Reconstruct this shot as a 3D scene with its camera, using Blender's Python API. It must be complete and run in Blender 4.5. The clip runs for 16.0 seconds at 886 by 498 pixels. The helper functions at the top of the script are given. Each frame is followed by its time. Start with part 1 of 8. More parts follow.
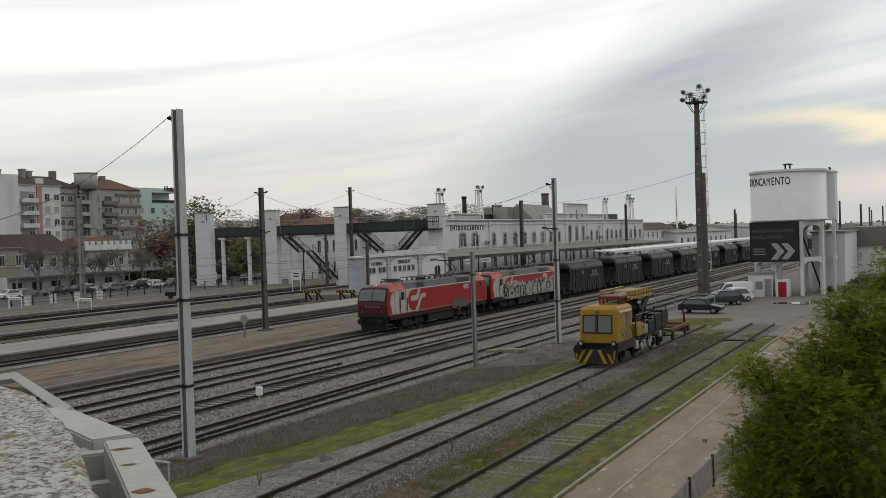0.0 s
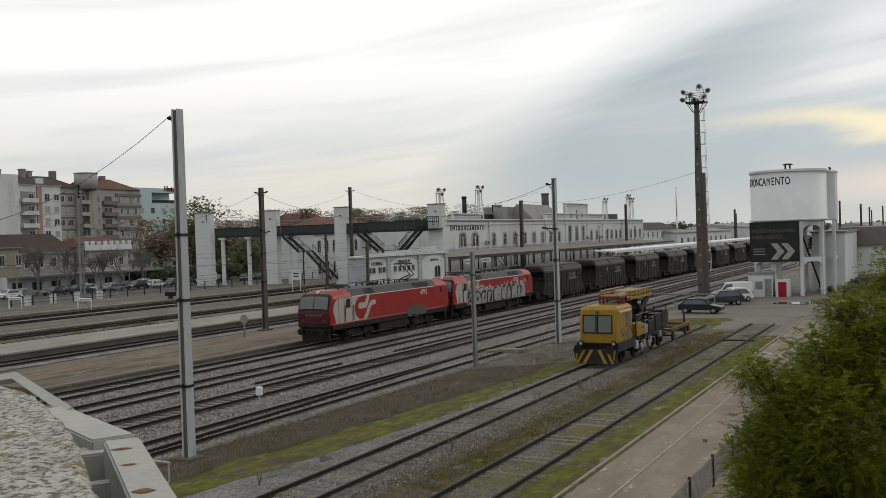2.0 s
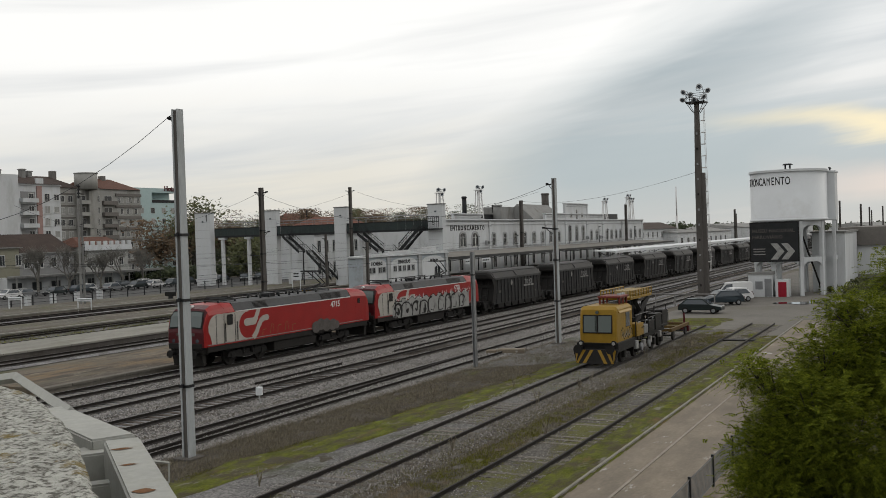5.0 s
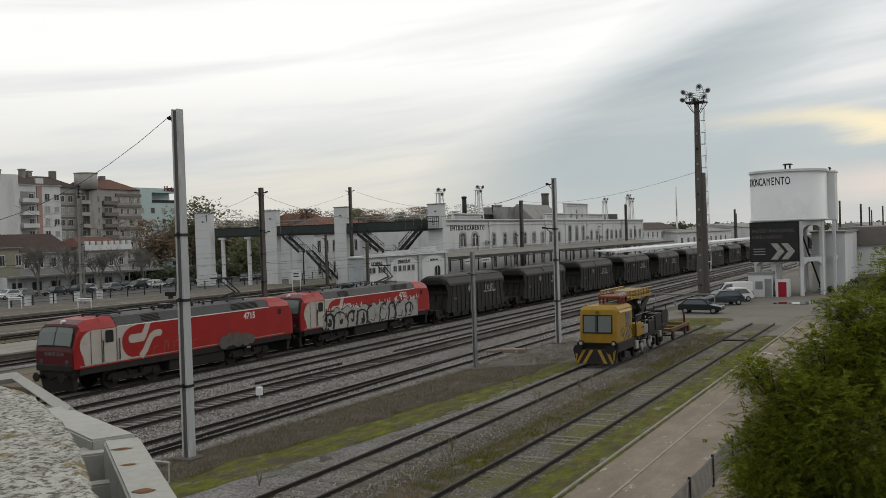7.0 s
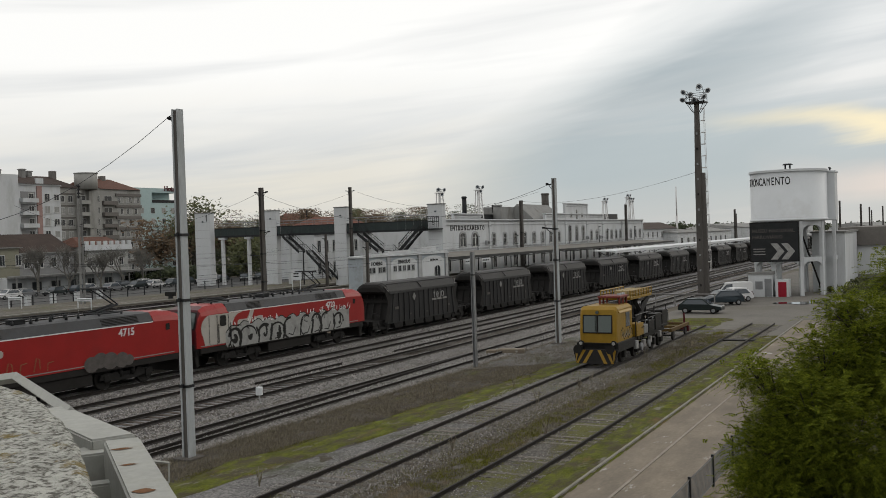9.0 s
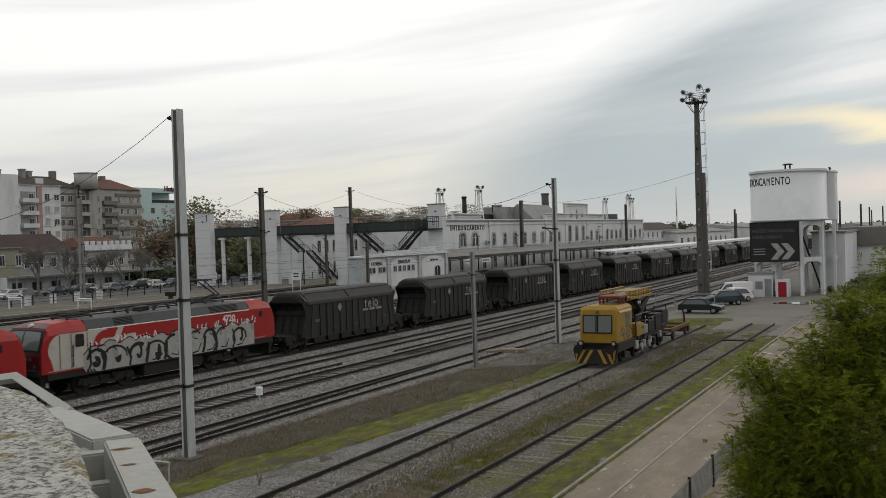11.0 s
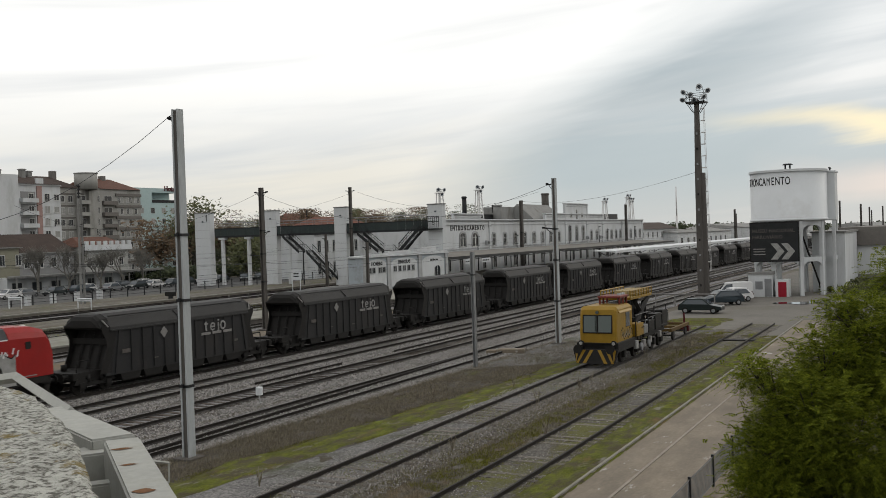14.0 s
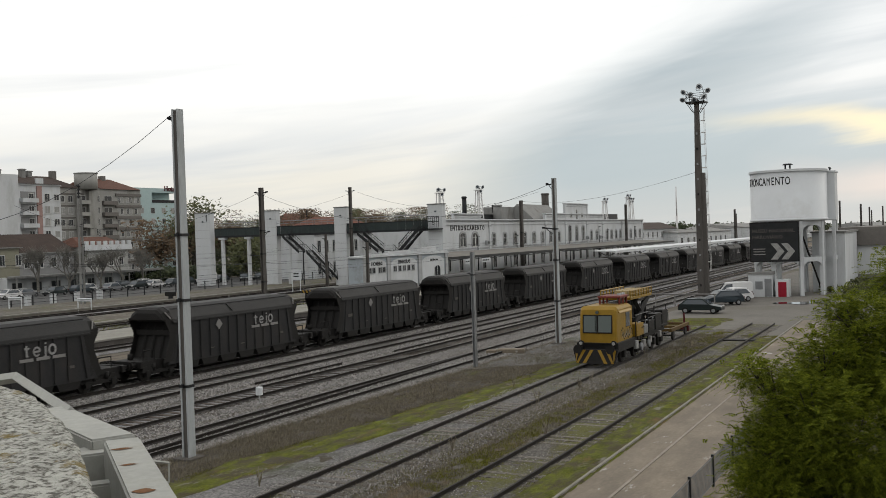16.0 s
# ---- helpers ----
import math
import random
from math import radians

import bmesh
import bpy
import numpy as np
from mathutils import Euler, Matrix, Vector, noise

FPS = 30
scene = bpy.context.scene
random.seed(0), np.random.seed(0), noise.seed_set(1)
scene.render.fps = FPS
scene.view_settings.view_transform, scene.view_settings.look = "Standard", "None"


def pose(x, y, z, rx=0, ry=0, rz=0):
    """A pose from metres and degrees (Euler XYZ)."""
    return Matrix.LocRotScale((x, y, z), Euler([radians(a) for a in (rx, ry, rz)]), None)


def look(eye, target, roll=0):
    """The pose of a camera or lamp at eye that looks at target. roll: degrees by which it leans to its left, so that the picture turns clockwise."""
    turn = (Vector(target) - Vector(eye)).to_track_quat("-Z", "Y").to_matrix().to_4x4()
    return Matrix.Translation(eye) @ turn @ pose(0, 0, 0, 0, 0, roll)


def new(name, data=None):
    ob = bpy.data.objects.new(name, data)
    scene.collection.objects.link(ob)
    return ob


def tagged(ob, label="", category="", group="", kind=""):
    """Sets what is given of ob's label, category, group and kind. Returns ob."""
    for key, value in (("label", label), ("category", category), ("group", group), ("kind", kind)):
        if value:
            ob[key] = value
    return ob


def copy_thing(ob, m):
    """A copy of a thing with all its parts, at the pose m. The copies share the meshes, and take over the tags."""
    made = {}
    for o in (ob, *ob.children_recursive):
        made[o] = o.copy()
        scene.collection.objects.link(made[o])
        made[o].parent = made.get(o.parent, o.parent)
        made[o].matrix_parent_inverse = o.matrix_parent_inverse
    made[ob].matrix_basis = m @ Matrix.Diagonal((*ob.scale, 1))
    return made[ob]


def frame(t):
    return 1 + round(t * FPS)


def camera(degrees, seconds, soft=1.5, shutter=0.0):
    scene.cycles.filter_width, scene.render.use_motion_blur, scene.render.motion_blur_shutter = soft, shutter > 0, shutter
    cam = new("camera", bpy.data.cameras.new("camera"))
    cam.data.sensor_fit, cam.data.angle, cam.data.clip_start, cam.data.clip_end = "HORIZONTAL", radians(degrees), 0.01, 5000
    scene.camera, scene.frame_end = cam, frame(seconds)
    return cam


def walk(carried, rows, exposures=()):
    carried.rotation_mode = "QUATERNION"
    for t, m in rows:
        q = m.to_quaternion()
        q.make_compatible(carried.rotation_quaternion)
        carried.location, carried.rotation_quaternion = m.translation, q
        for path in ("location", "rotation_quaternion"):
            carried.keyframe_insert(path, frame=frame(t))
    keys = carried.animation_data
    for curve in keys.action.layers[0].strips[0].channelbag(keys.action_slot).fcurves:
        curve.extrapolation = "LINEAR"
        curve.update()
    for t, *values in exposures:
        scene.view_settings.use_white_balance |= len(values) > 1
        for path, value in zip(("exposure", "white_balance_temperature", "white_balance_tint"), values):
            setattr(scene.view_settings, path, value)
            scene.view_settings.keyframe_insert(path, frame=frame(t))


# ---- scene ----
cam = camera(49.37, 16.0, soft=0.8, shutter=0.4)
EYE = Vector((0.0, 0.0, 7.758))
AIM = EYE + 100 * Vector((0.88306772, 0.46904961, -0.01355978))
walk(cam, [(0.0, look(EYE, AIM, -1.8176)), (16.0, look(EYE, AIM, -1.8176))],
     exposures=[(0.0, -0.07), (9.0, -0.1), (13.0, -0.05), (15.0, 0.05), (16.0, 0.08)])

# ---------------------------------------------------------------- light
SUN_AZ, SUN_EL = radians(-25), radians(24)


def nd(nt, kind, **values):
    n = nt.nodes.new(kind)
    for k, v in values.items():
        n.inputs[k].default_value = v
    return n


def ramp(nt, src, stops):
    r = nt.nodes.new("ShaderNodeValToRGB")
    e = r.color_ramp.elements
    while len(e) < len(stops):
        e.new(0.5)
    for i, (pos, col) in enumerate(stops):
        e[i].position = pos
        e[i].color = (*col, 1) if len(col) == 3 else col
    nt.links.new(src, r.inputs[0])
    return r.outputs[0]


def mathn(nt, op, a, b=0.0, c=0.0):
    n = nt.nodes.new("ShaderNodeMath")
    n.operation = op
    for i, v in enumerate((a, b, c)):
        if isinstance(v, (int, float)):
            n.inputs[i].default_value = v
        else:
            nt.links.new(v, n.inputs[i])
    return n.outputs[0]


def mixc(nt, fac, a, b, mode="MIX"):
    n = nt.nodes.new("ShaderNodeMix")
    n.data_type, n.blend_type = "RGBA", mode
    for i, v in ((0, fac), (6, a), (7, b)):
        if isinstance(v, (int, float)):
            n.inputs[i].default_value = v
        elif isinstance(v, (tuple, list)):
            n.inputs[i].default_value = (*v, 1) if len(v) == 3 else v
        else:
            nt.links.new(v, n.inputs[i])
    return n.outputs[2]


def make_world():
    """An overcast evening sky: bright cloud sheets, blue-grey streaks, a warm glow low down towards the sun."""
    w = bpy.data.worlds.new("overcast_sky")
    scene.world = w
    w.use_nodes = True
    nt = w.node_tree
    nt.nodes.clear()
    L = nt.links.new
    tc = nt.nodes.new("ShaderNodeTexCoord")
    sky = nt.nodes.new("ShaderNodeTexSky")
    sky.sky_type, sky.sun_disc = "NISHITA", False
    sky.sun_elevation, sky.sun_rotation = SUN_EL, radians(90) - SUN_AZ
    rot = nt.nodes.new("ShaderNodeMapping")
    rot.inputs["Rotation"].default_value = (0, 0, radians(-28))
    L(tc.outputs["Generated"], rot.inputs["Vector"])
    sep = nt.nodes.new("ShaderNodeSeparateXYZ")
    L(rot.outputs[0], sep.inputs[0])
    u = mathn(nt, "MULTIPLY", sep.outputs[1], -1.0)
    z = sep.outputs[2]
    def band(scale, seed, detail=5.0, dist=0.4, shear=0.0):
        com = nt.nodes.new("ShaderNodeCombineXYZ")
        L(mathn(nt, "MULTIPLY", u, scale[0]), com.inputs[0])
        L(mathn(nt, "MULTIPLY", mathn(nt, "ADD", z, mathn(nt, "MULTIPLY", u, shear)), scale[1]), com.inputs[1])
        L(mathn(nt, "MULTIPLY", sep.outputs[0], scale[0]), com.inputs[2])
        ad = nt.nodes.new("ShaderNodeVectorMath")
        ad.inputs[1].default_value = (seed, seed, seed)
        L(com.outputs[0], ad.inputs[0])
        n = nd(nt, "ShaderNodeTexNoise", Scale=1.0, Detail=detail, Roughness=0.55, Distortion=dist)
        L(ad.outputs[0], n.inputs["Vector"])
        return n.outputs["Fac"]
    soft_n = band((2.2, 7.0), 2.3, 5.0, 0.5, -0.35)
    streak = band((1.5, 22.0), 5.1, 4.5, 0.5, -0.10)
    fine_n = band((3.2, 26.0), 9.4, 4.0, 0.5, -0.14)
    wisp = band((2.6, 9.0), 14.2, 4.5, 0.7, -0.22)
    def add(a, b): return mathn(nt, "ADD", a, b)
    def mul(a, b): return mathn(nt, "MULTIPLY", a, b)
    def sub(a, b): return mathn(nt, "SUBTRACT", a, b)
    def rise(v, lo, hi, top=1.0, shift=0.5):
        """0 below lo, top above hi, softly; shift keeps negative values on the ramp."""
        return ramp(nt, add(v, shift), [(lo + shift, (0, 0, 0)), (hi + shift, (top, top, top))])
    # the blue-grey bank lies below a bowed edge that climbs to one side
    uu = sub(u, 0.101)
    edge = sub(add(0.128, mul(uu, 0.70)), mul(mul(uu, uu), 0.70))
    d = sub(add(z, add(mul(sub(wisp, 0.5), 0.10), mul(sub(fine_n, 0.5), 0.035))), edge)
    bank = sub(1.0, rise(d, -0.05, 0.03))
    core = sub(1.0, rise(mathn(nt, "ABSOLUTE", add(d, 0.06)), 0.01, 0.07))
    top = mixc(nt, rise(streak, 0.52, 0.72, 0.8, 0.0), (1.12, 1.11, 1.08), (0.88, 0.885, 0.88))
    tone = add(mul(wisp, 0.5), mul(fine_n, 0.5))
    teal = mixc(nt, rise(tone, 0.40, 0.62, 1.0, 0.0), (0.45, 0.525, 0.55), (0.59, 0.65, 0.665))
    pale = mixc(nt, rise(streak, 0.40, 0.62, 1.0, 0.0), (0.74, 0.765, 0.78), (1.0, 1.0, 0.985))
    bankc = mixc(nt, rise(add(u, mul(sub(soft_n, 0.5), 0.25)), 0.20, 0.40), teal, pale)
    bankc = mixc(nt, mul(core, sub(1.0, rise(u, 0.26, 0.40, 0.75))), bankc, mixc(nt, rise(tone, 0.42, 0.6, 1.0, 0.0), (0.42, 0.485, 0.515), (0.56, 0.61, 0.63)))
    cloud = mixc(nt, mul(bank, 0.95), top, bankc)
    # streaky low sky, cream on one side and cool on the other
    zz = add(z, mul(sub(soft_n, 0.5), 0.07))
    low = sub(1.0, rise(zz, 0.06, 0.175))
    warm = mixc(nt, rise(add(mul(streak, 0.6), mul(fine_n, 0.4)), 0.40, 0.60, 1.0, 0.0), (0.82, 0.785, 0.70), (0.59, 0.615, 0.625))
    coolc = mixc(nt, rise(streak, 0.42, 0.62, 1.0, 0.0), (0.48, 0.545, 0.575), (0.66, 0.66, 0.65))
    lowc = mixc(nt, rise(add(u, mul(sub(soft_n, 0.5), 0.2)), -0.02, 0.16), warm, coolc)
    cloud = mixc(nt, mul(low, 0.9), cloud, lowc)
    haze = sub(1.0, rise(add(z, mul(sub(streak, 0.5), 0.03)), 0.0, 0.05))
    cloud = mixc(nt, mul(haze, 0.6), cloud, (0.66, 0.66, 0.64))
    # warm light under the cloud edge
    g1 = sub(1.0, rise(mathn(nt, "ABSOLUTE", sub(add(zz, mul(sub(fine_n, 0.5), 0.05)), sub(0.126, mul(u, 0.085)))), 0.002, 0.017))
    g2 = rise(u, 0.25, 0.41)
    cloud = mixc(nt, mul(mul(g1, g2), 0.95), cloud, (1.08, 0.94, 0.64))
    g3 = sub(1.0, rise(mathn(nt, "ABSOLUTE", sub(zz, 0.048)), 0.004, 0.02))
    cloud = mixc(nt, mul(mul(g3, rise(u, 0.3, 0.44)), 0.7), cloud, (0.95, 0.80, 0.72))
    skyc = mixc(nt, 1.0, sky.outputs[0], (0.10, 0.10, 0.10), "MULTIPLY")
    tot = mixc(nt, 0.06, cloud, skyc)
    bg = nd(nt, "ShaderNodeBackground", Strength=1.0)
    L(tot, bg.inputs[0])
    out = nt.nodes.new("ShaderNodeOutputWorld")
    L(bg.outputs[0], out.inputs[0])


make_world()
sun_data = bpy.data.lights.new("sun", "SUN")
sun_data.energy, sun_data.angle, sun_data.color = 0.5, radians(25), (1.0, 0.93, 0.82)
sun = new("sun", sun_data)
sun.matrix_world = look((0, 0, 60), Vector((0, 0, 60)) - Vector((math.cos(SUN_AZ) * math.cos(SUN_EL), math.sin(SUN_AZ) * math.cos(SUN_EL), math.sin(SUN_EL))))


# ---------------------------------------------------------------- materials
def mat(name, base, rough=0.65, metal=0.0, var=0.22, scale=1.5, fine=18.0, bump=0.15, dirt=None, dirt_lo=0.52, dirt_hi=0.7,
        dirt_scale=0.7, stretch=(1, 1, 1), spec=0.22, rand=0.0, vor=0.0, vor_scale=20.0):
    """A surface of one paint or stone: two scales of tone, stains of their own shape, fine relief."""
    value = 0.62 if max(base) < 0.55 else 0.72
    base = tuple(c * value for c in base)
    dirt = tuple(c * value for c in dirt) if dirt else None
    m = bpy.data.materials.new(name)
    m.use_nodes = True
    nt = m.node_tree
    L = nt.links.new
    b = nt.nodes["Principled BSDF"]
    tc = nt.nodes.new("ShaderNodeTexCoord")
    mp = nt.nodes.new("ShaderNodeMapping")
    mp.inputs["Scale"].default_value = stretch
    L(tc.outputs["Object"], mp.inputs["Vector"])
    n1 = nd(nt, "ShaderNodeTexNoise", Scale=scale, Detail=4.0, Roughness=0.6)
    n2 = nd(nt, "ShaderNodeTexNoise", Scale=fine, Detail=3.0, Roughness=0.6)
    L(mp.outputs[0], n1.inputs["Vector"]), L(mp.outputs[0], n2.inputs["Vector"])
    lo = tuple(c * (1 - var) for c in base)
    hi = tuple(min(1, c * (1 + var)) for c in base)
    f = mathn(nt, "ADD", mathn(nt, "MULTIPLY", n1.outputs["Fac"], 0.6), mathn(nt, "MULTIPLY", n2.outputs["Fac"], 0.4))
    col = ramp(nt, f, [(0.32, lo), (0.68, hi)])
    height = n2.outputs["Fac"]
    if vor:
        vo = nd(nt, "ShaderNodeTexVoronoi", Scale=vor_scale)
        L(mp.outputs[0], vo.inputs["Vector"])
        grey = nt.nodes.new("ShaderNodeSeparateColor")
        L(vo.outputs["Color"], grey.inputs[0])
        tone = ramp(nt, grey.outputs[0], [(0.0, (1 - vor,) * 3), (1.0, (1 + vor * 0.6,) * 3)])
        col = mixc(nt, 1.0, col, tone, "MULTIPLY")
        height = mathn(nt, "SUBTRACT", 1.0, vo.outputs["Distance"])
    if dirt:
        n3 = nd(nt, "ShaderNodeTexNoise", Scale=dirt_scale, Detail=6.0, Roughness=0.65)
        L(mp.outputs[0], n3.inputs["Vector"])
        col = mixc(nt, ramp(nt, n3.outputs["Fac"], [(dirt_lo, (0, 0, 0)), (dirt_hi, (1, 1, 1))]), col, dirt)
    if rand:
        oi = nt.nodes.new("ShaderNodeObjectInfo")
        col = mixc(nt, 1.0, col, ramp(nt, oi.outputs["Random"], [(0, (1 - rand,) * 3), (1, (1 + rand,) * 3)]), "MULTIPLY")
    L(col, b.inputs["Base Color"])
    b.inputs["Roughness"].default_value, b.inputs["Metallic"].default_value = rough, metal
    b.inputs["Specular IOR Level"].default_value = spec
    if bump:
        bp = nd(nt, "ShaderNodeBump", Strength=bump, Distance=0.03)
        L(height, bp.inputs["Height"])
        L(bp.outputs[0], b.inputs["Normal"])
    return m


def glassmat(name, tint=(0.05, 0.06, 0.07), rough=0.06):
    m = bpy.data.materials.new(name)
    m.use_nodes = True
    b = m.node_tree.nodes["Principled BSDF"]
    b.inputs["Base Color"].default_value = (*tint, 1)
    b.inputs["Roughness"].default_value, b.inputs["Specular IOR Level"].default_value = rough, 0.42
    return m


M = {}
M["earth"] = mat("earth", (0.16, 0.14, 0.11), 0.95, var=0.3, scale=0.12, fine=6, bump=0.3, dirt=(0.09, 0.1, 0.04), dirt_scale=0.08)
M["ballast"] = mat("ballast", (0.27, 0.264, 0.266), 0.95, var=0.3, scale=0.4, fine=10, bump=1.0, vor=0.55, vor_scale=13, dirt=(0.1, 0.085, 0.07), dirt_scale=0.5)
M["old_ballast"] = mat("old_ballast", (0.212, 0.204, 0.198), 0.95, var=0.3, scale=0.5, fine=9, bump=1.0, vor=0.5, vor_scale=14, dirt=(0.075, 0.085, 0.03), dirt_scale=0.35, dirt_lo=0.5)
M["verge"] = mat("verge", (0.105, 0.094, 0.085), 0.97, var=0.45, scale=1.2, fine=16, bump=1.0, dirt=(0.1, 0.085, 0.05), dirt_scale=0.7, dirt_lo=0.45, dirt_hi=0.65, stretch=(0.5, 1, 1), spec=0.1)
M["moss"] = mat("mossy_soil", (0.128, 0.143, 0.02), 0.97, var=0.6, scale=2.2, fine=14, bump=1.0, dirt=(0.095, 0.08, 0.05), dirt_scale=1.8, dirt_lo=0.42, dirt_hi=0.62, stretch=(0.5, 1, 1), spec=0.1)
M["oil"] = mat("oily_ballast", (0.043, 0.037, 0.034), 0.9, var=0.4, scale=1.0, fine=12, bump=0.8, vor=0.5, vor_scale=14, dirt=(0.13, 0.12, 0.11), dirt_scale=0.8)
M["rail"] = mat("rail_steel", (0.028, 0.023, 0.02), 0.7, 0.2, var=0.35, scale=2, bump=0.05)
M["railtop"] = mat("worn_rail_head", (0.24, 0.23, 0.22), 0.45, 0.8, var=0.1)
M["old_sleeper"] = mat("grey_timber_sleeper", (0.19, 0.17, 0.15), 0.95, var=0.4, scale=2, fine=25, bump=0.6, stretch=(1, 6, 1), rand=0.3)
M["sleeper"] = mat("timber_sleeper", (0.085, 0.07, 0.058), 0.9, var=0.4, scale=2, fine=25, bump=0.6, stretch=(1, 6, 1), rand=0.35)
M["csleeper"] = mat("concrete_sleeper", (0.2, 0.19, 0.175), 0.9, var=0.2, rand=0.2)
M["paving"] = mat("platform_paving", (0.22, 0.209, 0.188), 0.85, var=0.2, scale=0.4, fine=8, dirt=(0.2, 0.18, 0.15), dirt_scale=0.25)
M["island"] = mat("packed_earth", (0.17, 0.143, 0.11), 0.9, var=0.25, scale=0.25, fine=9, bump=0.3, dirt=(0.13, 0.12, 0.08), dirt_scale=0.16, stretch=(0.5, 1, 1))
M["stone"] = mat("edge_stone", (0.22, 0.2, 0.17), 0.9, var=0.3, scale=1.2, rand=0.15)
M["road"] = mat("worn_concrete", (0.275, 0.23, 0.175), 0.8, var=0.28, scale=0.8, fine=9, bump=0.25, dirt=(0.19, 0.16, 0.125), dirt_scale=0.5, dirt_lo=0.45, stretch=(0.5, 1, 1))
M["yard"] = mat("yard_gravel", (0.2, 0.187, 0.167), 0.9, var=0.25, scale=0.3, fine=8, bump=0.4, dirt=(0.15, 0.14, 0.11), dirt_scale=0.15)
M["weedy_platform"] = mat("weedy_gravel_platform", (0.17, 0.157, 0.135), 0.95, var=0.35, scale=0.5, fine=9, bump=0.6, vor=0.35, vor_scale=9, dirt=(0.11, 0.085, 0.06), dirt_scale=0.35, dirt_lo=0.46, stretch=(0.35, 1, 1))
M["pale_paving"] = mat("pale_mottled_paving", (0.31, 0.3, 0.265), 0.9, var=0.25, scale=0.6, fine=8, dirt=(0.2, 0.2, 0.15), dirt_scale=0.4, stretch=(0.4, 1, 1))
M["pole"] = mat("grey_painted_steel", (0.5, 0.53, 0.54), 0.6, var=0.15, scale=0.9, fine=20, dirt=(0.3, 0.3, 0.29), dirt_scale=0.8, stretch=(1, 1, 0.25))
M["concrete"] = mat("grey_concrete", (0.3, 0.3, 0.29), 0.85, var=0.15, scale=0.9, fine=25, dirt=(0.2, 0.19, 0.17), dirt_scale=0.6, stretch=(1, 1, 0.3))
M["dark_concrete"] = mat("weathered_concrete", (0.125, 0.115, 0.106), 0.9, var=0.25, scale=1.2, dirt=(0.09, 0.08, 0.07), stretch=(1, 1, 0.3))
M["white"] = mat("white_render", (0.655, 0.675, 0.69), 0.8, var=0.07, scale=0.3, fine=6, bump=0.05, dirt=(0.47, 0.475, 0.47), dirt_scale=0.45, dirt_lo=0.48, dirt_hi=0.8, stretch=(1, 1, 0.35))
M["white_panel"] = mat("white_panel", (0.70, 0.725, 0.745), 0.55, var=0.05, scale=0.5, dirt=(0.55, 0.55, 0.54), dirt_scale=0.4, dirt_hi=0.9)
M["steel_dark"] = mat("dark_steel", (0.03, 0.032, 0.034), 0.5, 0.3, var=0.3)
M["steel_grey"] = mat("galvanised_steel", (0.33, 0.34, 0.35), 0.5, 0.6, var=0.2)
M["black"] = mat("black_grime", (0.014, 0.013, 0.012), 0.7, var=0.4, bump=0.2)
M["red"] = mat("red_paint", (0.36, 0.017, 0.015), 0.42, var=0.12, scale=0.8, dirt=(0.22, 0.03, 0.025), dirt_scale=0.5, dirt_hi=0.9)
M["dark_red"] = mat("dark_and_shaded_red", (0.085, 0.006, 0.01), 0.4, var=0.15)
M["loco_white"] = mat("dirty_white_paint", (0.52, 0.49, 0.44), 0.5, var=0.1, dirt=(0.34, 0.31, 0.25), dirt_scale=0.7)
M["loco_grey"] = mat("roof_grey", (0.06, 0.062, 0.066), 0.6, var=0.2, dirt=(0.05, 0.045, 0.04))
M["skirt"] = mat("underframe_grey", (0.022, 0.02, 0.018), 0.8, var=0.3, dirt=(0.016, 0.014, 0.012))
M["graffiti"] = mat("silver_paint", (0.4, 0.4, 0.385), 0.6, 0.1, var=0.2, scale=2.5, dirt=(0.26, 0.255, 0.245), dirt_scale=1.2)
M["letter_white"] = mat("white_lettering", (0.72, 0.71, 0.7), 0.6, var=0.08)
M["letter_dull"] = mat("dull_lettering", (0.3, 0.29, 0.28), 0.7, var=0.2)
M["glass"] = glassmat("dark_glass")
M["cab_glass"] = glassmat("windscreen_glass", (0.07, 0.088, 0.085), 0.08)
M["wagon"] = mat("coal_wagon_paint", (0.027, 0.027, 0.028), 0.7, var=0.35, scale=0.8, dirt=(0.043, 0.04, 0.038), dirt_scale=0.6, stretch=(1, 1, 0.4))
M["wagon_letter"] = mat("grimy_lettering", (0.34, 0.335, 0.33), 0.8, var=0.2)
M["wagon_roof"] = mat("wagon_roof_grey", (0.038, 0.038, 0.038), 0.65, var=0.3, dirt=(0.035, 0.032, 0.03), stretch=(0.4, 1, 1))
M["yellow"] = mat("yellow_paint", (0.345, 0.205, 0.018), 0.5, var=0.15, dirt=(0.25, 0.16, 0.04), dirt_scale=0.9, dirt_lo=0.55)
M["roof_tile"] = mat("clay_roof", (0.2, 0.085, 0.06), 0.85, var=0.3, scale=0.8, fine=5, stretch=(1, 1, 1), dirt=(0.1, 0.06, 0.05))
M["dark_roof"] = mat("old_clay_roof", (0.072, 0.052, 0.044), 0.9, var=0.3, scale=0.8, fine=5)
M["bark"] = mat("bark", (0.07, 0.06, 0.05), 0.9, var=0.4, bump=0.6, stretch=(1, 1, 0.2))


